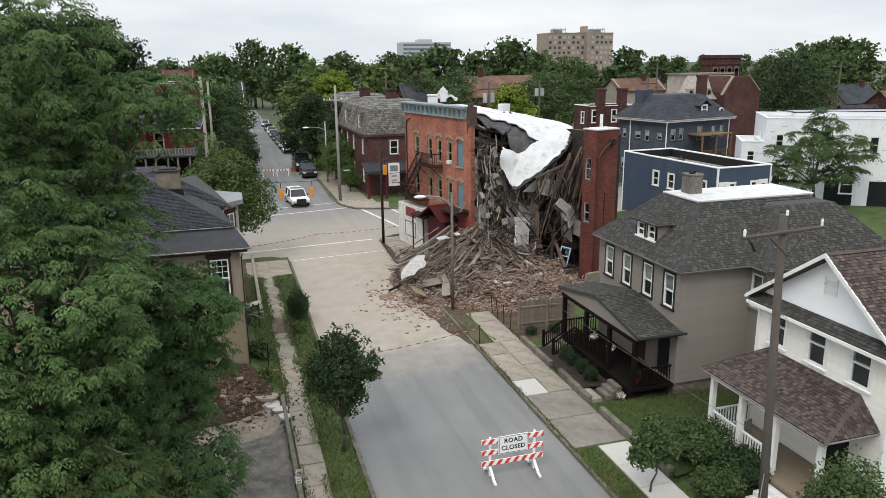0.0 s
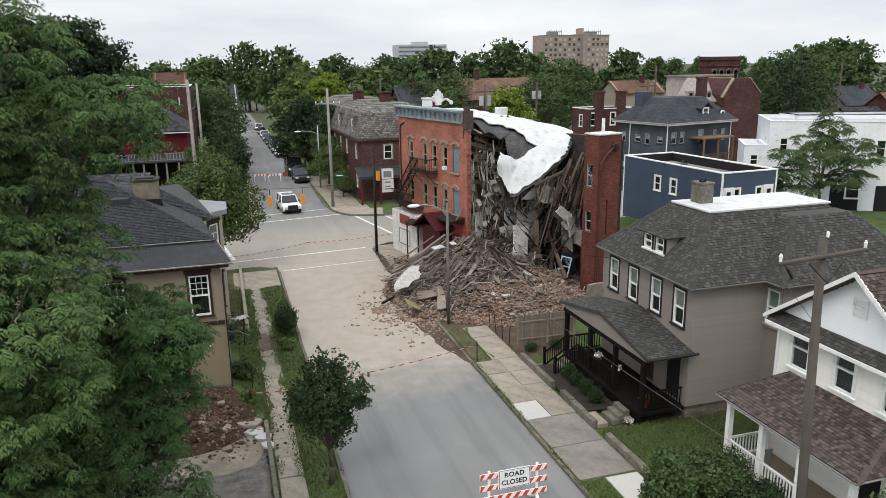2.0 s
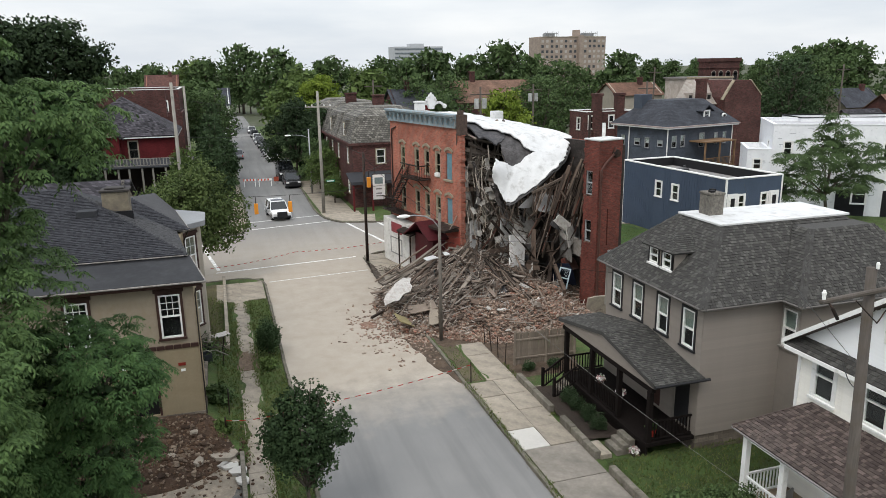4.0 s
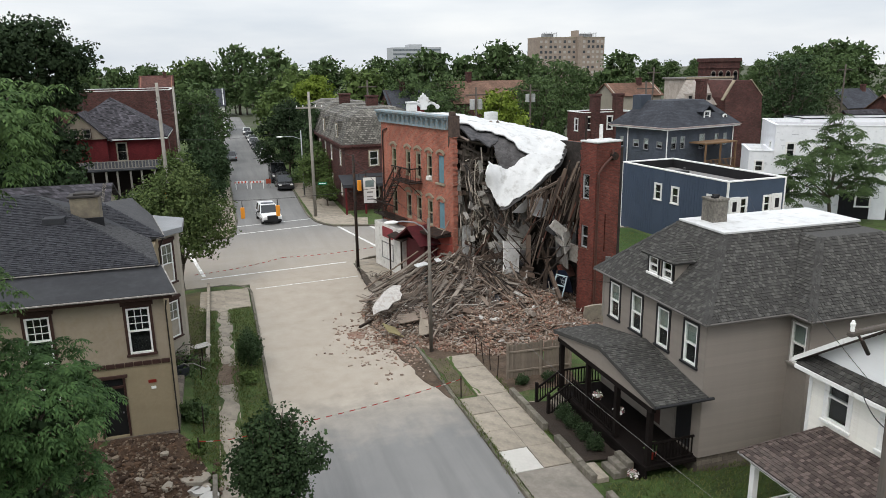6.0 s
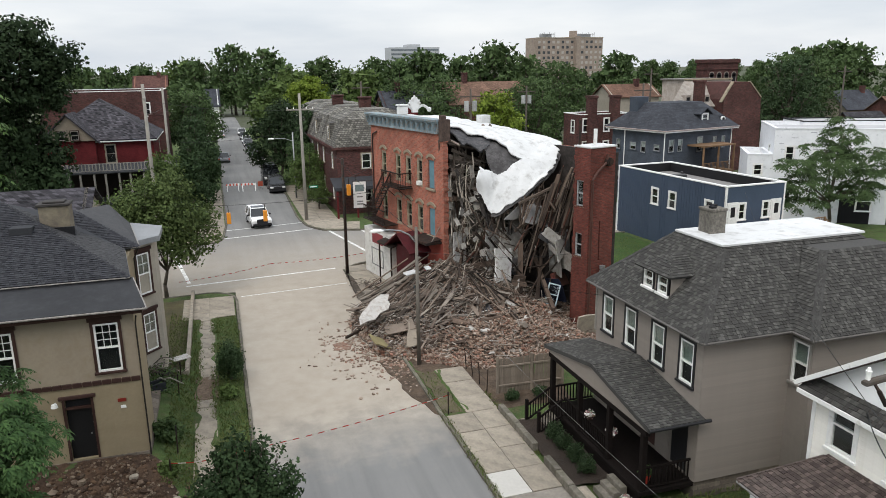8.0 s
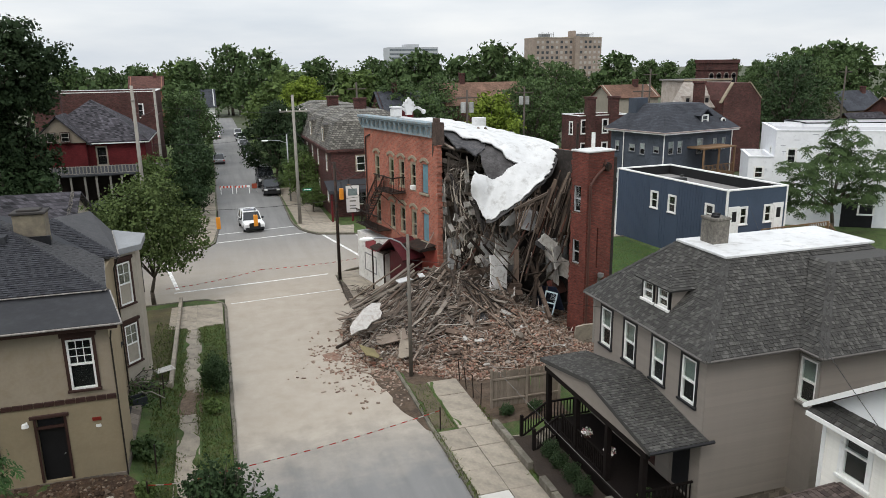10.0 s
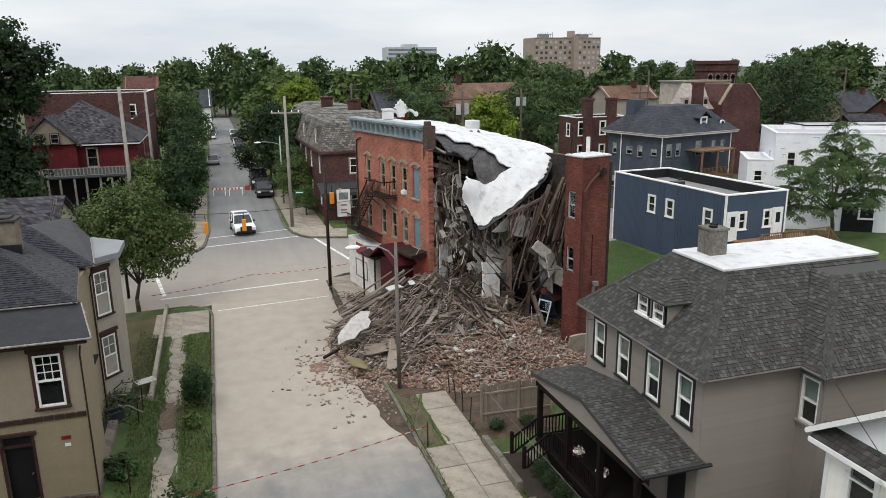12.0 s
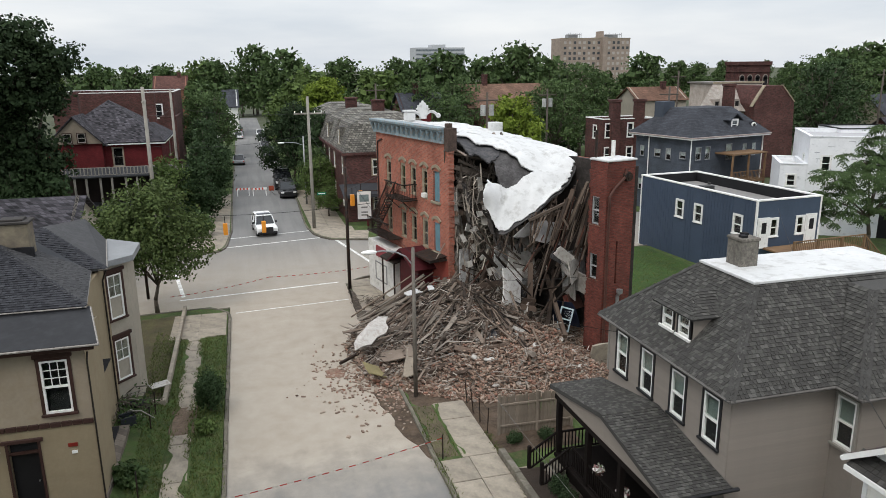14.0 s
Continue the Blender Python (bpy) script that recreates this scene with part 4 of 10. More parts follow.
    railing(H, L(8.2, 24.95, 0.85), L(10.0, 24.95, 0.85), 0.85, dk)
    railing(H, L(8.2, 31.62, 0.85), L(10.0, 31.62, 0.85), 0.85, dk)
    # steps at both ends of the porch
    for y, x1 in ((26.0, 8.0), (31.1, 8.0)):
        for k in range(3):
            box_part(H, "step", *L(x1 - .26 * (3 - k), y - .45, 0.1), *L(x1 - .26 * (2 - k), y + .45, 0.34 + .17 * k), KERB, 0.02)
    for y in (30.5, 31.68):
        railing(H, L(7.0, y, 0.2), L(8.05, y, 0.85), 0.8, dk)
        box_part(H, "newel_post", *L(6.94, y - .06, 0.1), *L(7.06, y + .06, 1.25), dk)


gray_house()

# ---------- white gabled house ----------
SIDING_WHITE = mat("cream_vinyl_siding", (0.78, 0.76, 0.7), 0.6, 0.05, 0.6, 6, stain=(0.68, 0.65, 0.58), amount=0.15, bump=0.05, lot=0.03)
SIDING_PURE = mat("white_gable_siding", (0.8, 0.81, 0.82), 0.6, 0.05, 0.6, 6, bump=0.05, lot=0.03)
SHINGLE_BROWN = piece_mat("brown_asphalt_shingle", [(0.06, 0.046, 0.042), (0.08, 0.062, 0.056), (0.1, 0.078, 0.07), (0.12, 0.095, 0.085), (0.18, 0.14, 0.125)], 0.95, 0.25, 60, bump=0.5, spec=0.15)
SHINGLE_BROWN_ONE = piece_mat("brown_asphalt_shingle_single", [(0.07, 0.055, 0.05), (0.1, 0.08, 0.072), (0.135, 0.108, 0.098), (0.16, 0.125, 0.11)], 0.95, 0.25, 60, lots=True, bump=0.5, spec=0.15)
CAP_BROWN = piece_mat("brown_shingle_cap", [(0.1, 0.078, 0.07), (0.13, 0.1, 0.09)], 0.95, 0.25, 60, spec=0.15)


DULLGUTTER = mat("weathered_gutter_metal", (0.26, 0.25, 0.24), 0.6, 0.2, 1, 9)


def white_house():
    o = Vector((11.0, 18.75, 0.1))
    H = thing("house", o, label="white gabled two-storey house with brown shingle porch roof", category="house")
    W = lambda x, y, z, deg: face(x - o.x, y - o.y, z - o.z, deg)
    L = lambda *p: tuple(Vector(p) - o)
    lo = lambda *pts: [tuple(Vector(p) - o) for p in pts]
    ys, yn, x1 = 15.25, 21.1, 20.5
    part("footing", Geo(o).box(11.03, ys + .03, 0.1, x1, yn - .03, 0.7), BLOCK, H)
    z0, hh = 0.7, 5.1
    ups = [(20.08, 4.36), (18.22, 4.36), (16.4, 4.36)]
    op = [(y - ys - .4, y - ys + .4, z - z0, z - z0 + 1.5) for y, z in ups]
    low = [(19.9 - ys - .45, 19.9 - ys + .45, .9, 2.2), (16.9 - ys - .45, 16.9 - ys + .45, .1, 2.2), (18.1 - ys - .4, 18.1 - ys + .4, 1.3, 2.1)]
    m = W(11.0, ys, z0, 180)
    wall(H, m, yn - ys, hh, op + low, SIDING_WHITE)
    siding(H, m, yn - ys, hh, [(a - .09, b + .09, c - .08, d + .09) for a, b, c, d in op + low], SIDING_WHITE)
    for y, z in ups:
        window(H, W(11.0, y, z, 180), 0.8, 1.5, WHITE, WHITE, 0.09)
    window(H, W(11.0, 19.9, z0 + .9, 180), 0.9, 1.3, WHITE, WHITE, 0.09)
    window(H, W(11.0, 18.1, z0 + 1.3, 180), 0.8, 0.8, WHITE, WHITE, 0.09)
    box_part(H, "front_door", *L(11.02, 16.45, z0 + .1), *L(11.08, 17.35, z0 + 2.2), BLACKTRIM)
    for x, y, deg, ln in ((x1, ys, 270, x1 - 11.0), (11.0, yn, 90, x1 - 11.0), (x1, yn, 0, yn - ys)):
        m = W(x, y, z0, deg)
        wall(H, m, ln, hh, [], SIDING_WHITE)
        if deg == 90:
            siding(H, m, ln, hh, [], SIDING_WHITE)
    for y in (ys, yn):
        box_part(H, "corner_board", *L(10.96, y - .06, z0), *L(11.06, y + .06, 5.8), WHITE, 0.008)
    # gable
    ez, az, ym = 6.0, 8.42, 17.95
    e0, e1, gx = 14.75, 21.42, 10.57
    g = Geo(o)
    g.add([(x, y, z) for x in (11.0, 11.12) for y, z in ((ys - .2, 6.05), (yn + .1, 6.05), (ym, 8.22))], [(0, 1, 2), (5, 4, 3)])
    part("gable", g, SIDING_PURE, H, "white boarded gable")
    for k in range(18):
        z = 6.06 + k * 0.115
        half = (8.16 - z) / (8.16 - 6.06) * 3.05
        if half > .1:
            if SIDING_PURE.name not in BOARD:
                siding(H, W(11.0, ym, 6.0, 180), 0.001, 0.0, [], SIDING_PURE)
            part("siding_board", BOARD[SIDING_PURE.name], None, H, m=W(10.998, ym - half, z, 180) @ Matrix.Diagonal((2 * half, 1, 1, 1)))
    g = Geo(o)
    for i in range(6):
        g.box(10.93, ym - .22, 7.0 + i * .085, 10.99, ym + .22, 7.05 + i * .085)
    g.box(10.94, ym - .27, 6.95, 10.985, ym - .22, 7.55).box(10.94, ym + .22, 6.95, 10.985, ym + .27, 7.55)
    part("gable_vent", g, WHITE, H, "white louvred vent")
    # pent roof under the gable
    g = Geo(o).slab([(gx, e0 + .1, 5.82), (11.0, e0 + .1, 6.15), (11.0, e1 - .1, 6.15), (gx, e1 - .1, 5.82)], 0.06)
    part("pent_roof", g, CAP_BROWN, H)
    shingles(H, *lo((gx, e1 - .1, 5.82), (gx, e0 + .1, 5.82), (11.0, e0 + .1, 6.15), (11.0, e1 - .1, 6.15)), SHINGLE_GRAY, seed=21)
    box_part(H, "fascia", *L(gx - .02, e0 + .05, 5.66), *L(gx + .06, e1 - .05, 5.8), WHITE)
    part("soffit", Geo(o).box(gx + .05, e0 + .1, 5.68, 11.0, e1 - .1, 5.72), WHITE, H)
    # main roof
    g = Geo(o)
    N0, N1, R0, R1, S0, S1 = (gx, e1, ez), (x1 + .3, e1, ez), (gx, ym, az), (x1 + .3, ym, az), (gx, e0, ez), (x1 + .3, e0, ez)
    g.slab([N0, R0, R1, N1], 0.12).slab([S0, S1, R1, R0], 0.12)
    part("roof", g, CAP_BROWN, H, "brown asphalt shingle roof")
    shingles(H, *lo(S0, S1, R1, R0), SHINGLE_BROWN, seed=22)
    shingles(H, *lo(N1, N0, R0, R1), SHINGLE_BROWN, seed=23)
    ridge_caps(H, *lo(R0, R1), CAP_BROWN)
    for a, b in ((N0, R0), (R0, S0)):
        g = Geo(o)
        a, b = Vector(a), Vector(b)
        d = (b - a)
        up = Vector((0, 0, 1))
        g.add([p + Vector((dx, 0, dz)) for p in (a, b) for dx in (-.03, .03) for dz in (-.14, .02)], [(0, 1, 5, 4), (2, 6, 7, 3), (1, 3, 7, 5), (0, 4, 6, 2), (0, 2, 3, 1), (4, 5, 7, 6)])
        part("rake_board", g, WHITE, H)
    gutter(H, [(gx, e1 + .05, 5.9), (x1, e1 + .05, 5.9)], WHITE, o, 0.06)
    # porch
    pe, pt = 3.25, 4.15
    a0, a1, px = 15.4, 21.35, 8.8
    q0, q1 = 16.3, 20.4
    g = Geo(o)
    A, B, C, D = (px, a0, pe), (px, a1, pe), (11.0, a1, pe), (11.0, a0, pe)
    T0, T1 = (11.0, q0, pt), (11.0, q1, pt)
    g.slab([B, A, T0, T1], 0.1).slab([A, D, T0], 0.1).slab([C, B, T1], 0.1)
    part("porch_roof", g, CAP_BROWN, H, "brown shingle porch roof")
    shingles(H, *lo(B, A, T0, T1), SHINGLE_BROWN, SHINGLE_BROWN_ONE, count=200, seed=24)
    shingles(H, *lo(A, D, T0, T0), SHINGLE_BROWN, seed=25)
    shingles(H, *lo(C, B, T1, T1), SHINGLE_BROWN, seed=26)
    ridge_caps(H, *lo(A, T0), CAP_BROWN)
    ridge_caps(H, *lo(B, T1), CAP_BROWN)
    gutter(H, [D, A, B, C], DULLGUTTER, o - Vector((0, 0, -.06)), 0.035)
    box_part(H, "porch_beam", *L(9.05, 15.65, 2.9), *L(9.25, 21.1, 3.16), WHITE)
    part("porch_ceiling", Geo(o).box(9.0, 15.6, 3.1, 11.0, 21.15, 3.14), WHITE, H)
    box_part(H, "porch_floor", *L(8.95, 15.6, 0.6), *L(11.0, 21.15, 0.78), mat("tan_porch_floor", (0.3, 0.24, 0.17), 0.7, 0.15))
    part("porch_skirt", Geo(o).box(9.05, 15.7, 0.1, 9.1, 21.05, 0.6), WHITE, H)
    for y in (15.75, 17.7, 19.4, 21.0):
        box_part(H, "porch_post", *L(9.06, y - .09, .78), *L(9.24, y + .09, 2.9), WHITE, 0.02)
    railing(H, L(9.15, 19.5, .78), L(9.15, 20.9, .78), .85, WHITE)
    railing(H, L(9.15, 17.8, .78), L(9.15, 19.3, .78), .85, WHITE)
    railing(H, L(9.25, 21.02, .78), L(10.95, 21.02, .78), .85, WHITE)
    for k in range(3):
        box_part(H, "step", *L(8.0 + .3 * k, 16.0, .1), *L(8.3 + .3 * k, 17.5, .28 + .17 * k), WHITE, 0.015)


white_house()

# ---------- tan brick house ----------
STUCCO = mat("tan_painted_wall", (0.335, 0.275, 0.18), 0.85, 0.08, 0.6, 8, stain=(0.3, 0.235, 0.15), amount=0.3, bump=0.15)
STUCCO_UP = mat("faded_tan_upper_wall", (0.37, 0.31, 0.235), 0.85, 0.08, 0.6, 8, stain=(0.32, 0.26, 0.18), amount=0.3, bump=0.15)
STUCCO_PALE = mat("pale_bay_wall", (0.44, 0.40, 0.33), 0.85, 0.1, 0.6, 8, stain=(0.33, 0.3, 0.25), amount=0.2, bump=0.15)
SLATE_DARK = piece_mat("dark_shingle", [(0.03, 0.031, 0.036), (0.042, 0.043, 0.05), (0.062, 0.064, 0.072), (0.036, 0.037, 0.043)], 0.9, 0.2, 50, spec=0.2)
SLATE_ONE = piece_mat("dark_shingle_single", [(0.03, 0.031, 0.036), (0.042, 0.043, 0.05), (0.062, 0.064, 0.072)], 0.9, 0.2, 50, lots=True, spec=0.2)
# lighter copy of the dark shingle: sunlight on the east slope as colour
SLATE_LIT = piece_mat("lit_gray_shingle", [(0.055, 0.055, 0.058), (0.07, 0.07, 0.073), (0.088, 0.088, 0.09), (0.06, 0.06, 0.064)], 0.9, 0.2, 50, spec=0.2)
STUCCO_OLD = mat("stained_render", (0.26, 0.225, 0.165), 0.9, 0.2, 0.6, 8, stain=(0.14, 0.12, 0.1), amount=0.4, bump=0.2)
SLATE_BASE = mat("dark_roof_felt", (0.05, 0.052, 0.058), 0.85, 0.25)
BLACK_ROLL = mat("black_rolled_roofing", (0.02, 0.0205, 0.023), 0.45, 0.25, 0.9, 6, stain=(0.035, 0.035, 0.04), amount=0.3, bump=0.1, spec=0.18)
OLDGUT = mat("weathered_gutter", (0.42, 0.4, 0.37), 0.7, 0.3, 3, 16, stain=(0.16, 0.13, 0.11), amount=0.5)


def tan_house():
    o = Vector((-9.5, 32.8, 0.7))
    H = thing("house", o, label="tan painted house with dark shingle roof and brown trim", category="house")
    W = lambda x, y, z, deg: face(x - o.x, y - o.y, z - o.z, deg)
    L = lambda *p: tuple(Vector(p) - o)
    lo = lambda *pts: [tuple(Vector(p) - o) for p in pts]
    xe, xw, ys, z0 = -7.65, -17.5, 32.8, 0.7
    # front block
    part("footing", Geo(o).box(xw, ys - .05, 0.4, xe + .05, 38.2, 1.02), BLOCK, H)
    op = [(xe + 8.58 - .4, xe + 8.58 + .4, 4.32 - z0, 6.1 - z0), (xe + 9.8 - .43, xe + 9.8 + .43, 1.08 - z0, 3.42 - z0), (xe + 11.9 - .4, xe + 11.9 + .4, 1.9 - z0, 3.4 - z0), (xe + 11.9 - .4, xe + 11.9 + .4, 4.32 - z0, 6.1 - z0)]
    zb = 3.92 - z0
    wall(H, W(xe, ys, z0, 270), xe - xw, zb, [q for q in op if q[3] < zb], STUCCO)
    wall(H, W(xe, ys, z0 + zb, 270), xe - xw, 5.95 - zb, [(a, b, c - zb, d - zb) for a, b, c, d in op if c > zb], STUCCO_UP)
    window(H, W(-8.58, ys, 4.32, 270), 0.8, 1.78, WHITE, BROWNTRIM, 0.1, grid=(3, 3), lintel=0.16)
    window(H, W(-11.9, ys, 4.32, 270), 0.8, 1.78, WHITE, BROWNTRIM, 0.1, grid=(3, 3), lintel=0.16)
    window(H, W(-11.9, ys, 1.9, 270), 0.8, 1.5, WHITE, BROWNTRIM, 0.1, grid=(3, 3))
    d = part("door", Geo(o).box(-10.2, ys + .12, 1.08, -9.4, ys + .17, 3.0), mat("black_door_paint", (0.015, 0.015, 0.016), 0.5, 0.2), H, "black panelled door")
    part("door_handle", Geo(o).tube((-9.5, ys + .12, 2.0), (-9.5, ys + .06, 2.0), 0.025), GALV, d)
    g = Geo(o)
    g.chamfer_box(-10.4, ys - .05, 3.42, -9.2, ys + .03, 3.56).box(-10.24, ys + .02, 3.02, -9.36, ys + .1, 3.1)
    for x in (-10.3, -9.37):
        g.chamfer_box(x, ys - .03, 1.05, x + .08, ys + .03, 3.42)
    part("door_frame", g, BROWNTRIM, H)
    part("transom", Geo(o).box(-10.2, ys + .12, 3.1, -9.4, ys + .14, 3.42), DARK, H)
    # floors added behind the windows, near-black to stand for unlit rooms
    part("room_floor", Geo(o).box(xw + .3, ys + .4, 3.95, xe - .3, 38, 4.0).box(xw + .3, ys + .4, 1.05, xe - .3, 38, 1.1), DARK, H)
    # band course of brown blocks
    me = Geo().chamfer_box(0, -.05, 0, .3, .04, .17, 0.015).mesh("band_block", BROWNTRIM)
    for i in range(31):
        part("band_block", me, None, H, m=pose(*L(xe - .32 * i - .31, ys, 3.84)))
    g = Geo(o)
    g.box(-8.5, ys - .03, 3.1, -8.22, ys - .002, 3.22)
    part("notice", g, mat("dark_red_sign", (0.25, 0.03, 0.02), 0.5), H, "small dark red notice plate")
    part("notice", Geo(o).box(-8.42, ys - .03, 2.85, -8.25, ys - .002, 2.95), WHITE, H, "small white notice plate")
    part("wall_lamp", Geo(o).tube((-10.5, ys, 3.35), (-10.5, ys - .2, 3.4), 0.03).tube((-10.5, ys - .2, 3.4), (-10.5, ys - .2, 3.28), 0.09, 0.12), WHITE, H)
    wall(H, W(xe, 35.2, z0, 0), 2.4, 5.95, [], STUCCO)
    # body and bay
    wall(H, W(-8.25, 44.6, z0, 0), 9.4, 6.45, [], STUCCO)
    wall(H, W(-8.3, 35.25, z0, 90), .6, 5.95, [], STUCCO)
    wall(H, W(xw, 44.6, z0, 90), 9, 6.4, [], STUCCO)
    wall(H, W(xw, 32.8, z0, 180), 15.2, 5.75, [], STUCCO)
    bay = [(4.72, 1.9), (1.98, 1.8)]
    g = Geo(o)
    g.prism([(-8.5, 40.2), (-7.5, 41.4), (-7.5, 43.2), (-8.5, 44.4)], 0.6, 7.05)
    part("bay", g, STUCCO_PALE, H, "pale projecting bay")
    for z, wh in bay:
        window(H, W(-7.99, 40.79, z, 320), 0.72, wh, WHITE, BROWNTRIM, 0.11, grid=(2, 2), lintel=0.15, key="bay")
    g = Geo(o)
    g.prism([(-8.6, 39.9), (-7.2, 41.2), (-7.2, 43.5), (-8.75, 44.8)], 7.05, 7.3)
    part("bay_roof", g, mat("gray_bay_roofing", (0.3, 0.31, 0.32), 0.7, 0.15), H, "gray bay roof slab")
    part("downspout", Geo(o).path([(-7.95, 39.3, 7.2), (-8.18, 39.6, 6.7), (-8.18, 39.6, 0.9)], 0.035, 8), mat("dark_downpipe", (0.03, 0.025, 0.02), 0.5), H)
    part("downspout", Geo(o).path([(-7.55, 32.7, 6.3), (-7.6, 32.72, 6.0), (-7.6, 32.72, 0.9)], 0.028, 8), mat("dark_downpipe_b", (0.03, 0.025, 0.02), 0.5), H)
    # low front roof, the hipped main roof and the rear wing's hip
    A, B, C, D = (xw - .3, 32.4, 6.66), (-7.15, 32.4, 6.66), (-7.75, 34.9, 7.12), (xw - .3, 34.9, 7.12)
    part("front_roof", Geo(o).slab([A, B, C, D], 0.1), BLACK_ROLL, H, "black rolled roofing")
    gutter(H, [A, B, C], OLDGUT, o - Vector((0, -.03, -.04)), 0.04)
    box_part(H, "fascia", *L(xw, 32.45, 6.44), *L(-7.3, 32.55, 6.6), BROWNTRIM)
    e = 7.18
    E0, E1, E2, E3, E4 = (xw - .3, 34.75, e), (-7.85, 34.75, e), (-8.45, 39.1, e + .12), (-9.6, 45, e), (xw - .3, 45, e)
    K0, K1 = (-15.5, 39.8, 9.45), (-12.9, 39.8, 9.45)
    g = Geo(o)
    g.slab([E0, E1, K1, K0], 0.1).slab([E1, E2, K1], 0.1).slab([E2, E3, K1], 0.1).slab([E3, E4, K0, K1], 0.1).slab([E4, E0, K0], 0.1)
    part("roof", g, SLATE_BASE, H, "dark gray shingle roof")
    shingles(H, *lo(E0, E1, K1, K0), SLATE_DARK, SLATE_ONE, count=200, seed=31)
    shingles(H, *lo(E1, E2, K1, K1), SLATE_LIT, seed=32)
    W0, W1, W2, W3, KA, KB = (-12.4, 39.0, 7.35), (-7.85, 39.0, 7.35), (-8.7, 44.2, 7.38), (-12.4, 46.5, 7.35), (-10.65, 41.8, 8.6), (-9.75, 45.6, 8.15)
    part("wing_roof", Geo(o).slab([W0, W1, KA], 0.1).slab([W1, W2, KB, KA], 0.1).slab([W2, W3, KB], 0.1).slab([W3, W0, KA, KB], 0.1), mat("worn_gray_roofing", (0.085, 0.085, 0.088), 0.9, 0.25, 1.2, 14, stain=(0.06, 0.06, 0.063), amount=0.3, bump=0.4, dist=0.02), H, "gray hipped roof of the rear wing")
    shingles(H, *lo(W0, W1, KA, KA), SLATE_DARK, seed=33)
    ridge_caps(H, *lo(E1, K1), SLATE_DARK)
    ridge_caps(H, *lo(W1, KA), SLATE_DARK)
    gutter(H, [(-17.5, 34.75, e), E1, E2], OLDGUT, o - Vector((0, 0, -.04)), 0.028)
    gutter(H, [E2, W1, W2], OLDGUT, o - Vector((0, 0, -.02)), 0.035)
    g = Geo(o)
    g.chamfer_box(-11.35, 38.4, 7.9, -10.25, 39.2, 9.4)
    c = part("chimney", g, STUCCO_OLD, H, "weathered rendered chimney")
    part("cap", Geo(o).chamfer_box(-11.42, 38.33, 9.4, -10.18, 39.27, 9.5).chamfer_box(-11.2, 38.5, 9.5, -10.4, 39.1, 9.58), mat("sooty_cap", (0.06, 0.055, 0.052), 0.85, 0.2), c, "sooty chimney cap")
    part("flashing", Geo(o).box(-11.5, 38.28, 7.9, -10.1, 38.38, 8.55), BLACK_ROLL, c)
    box_part(H, "roof_hatch", *L(-12.3, 37.6, 8.3), *L(-11.5, 38.2, 8.75), SLATE_BASE)


tan_house()


# ---------- far buildings ----------
def plain_block(name, o, w, d, h, material, label, openings=None, roof=None, category="building", rz=0.0, parapet=0.35, cap=None):
    """A flat-roofed building: four walls with real openings and windows, roof deck and parapet."""
    H = thing(name, o, rz, label=label, category=category)
    ops = openings or {}
    for key, m, ln in (("s", face(w, 0, 0, 270), w), ("w", face(0, 0, 0, 180), d), ("e", face(w, d, 0, 0), d), ("n", face(0, d, 0, 90), w)):
        lst = ops.get(key, [])
        wall(H, m, ln, h, [(s - ww / 2, s + ww / 2, z, z + hh) for s, z, ww, hh in lst], material)
        for s, z, ww, hh in lst:
            window(H, m @ Matrix.Translation((s, 0, z)), ww, hh, WHITE, WHITE, 0.1, key="far")
    part("roof", Geo().box(.2, .2, h - parapet - .15, w - .2, d - .2, h - parapet), roof or TAR, H)
    g = Geo()
    g.box(-.05, -.05, h, w + .05, .25, h + .09).box(-.05, d - .25, h, w + .05, d + .05, h + .09).box(-.05, .25, h, .25, d - .25, h + .09).box(w - .25, .25, h, w + .05, d - .25, h + .09)
    part("coping", g, cap or WHITE, H)
    return H


def hip_roof(parent, x0, y0, x1, y1, z, rise, material, over=0.4, name="roof", flat=0.0):
    x0, y0, x1, y1 = x0 - over, y0 - over, x1 + over, y1 + over
    w, d = x1 - x0, y1 - y0
    k = min(w, d) / 2 * (1 - flat)
    g = Geo()
    if w >= d:
        p, q = (x0 + k, y0 + k, z + rise), (x1 - k, y0 + k, z + rise)
        r, s = (x1 - k, y1 - k, z + rise), (x0 + k, y1 - k, z + rise)
    else:
        p, q = (x0 + k, y0 + k, z + rise), (x1 - k, y0 + k, z + rise)
        r, s = (x1 - k, y1 - k, z + rise), (x0 + k, y1 - k, z + rise)
    a, b, c, e = (x0, y0, z), (x1, y0, z), (x1, y1, z), (x0, y1, z)
    for f in ((a, b, q, p), (b, c, r, q), (c, e, s, r), (e, a, p, s)):
        f = [v for i, v in enumerate(f) if v != f[i - 1]]
        if len(f) > 2:
            g.slab(f, 0.12)
    g.box(p[0], p[1], z + rise - .12, r[0] + .01, r[1] + .01, z + rise)
    g.box(x0 + .05, y0 + .05, z - .25, x1 - .05, y1 - .05, z - .13, 1)
    return part(name, g, [material, WHITE], parent)


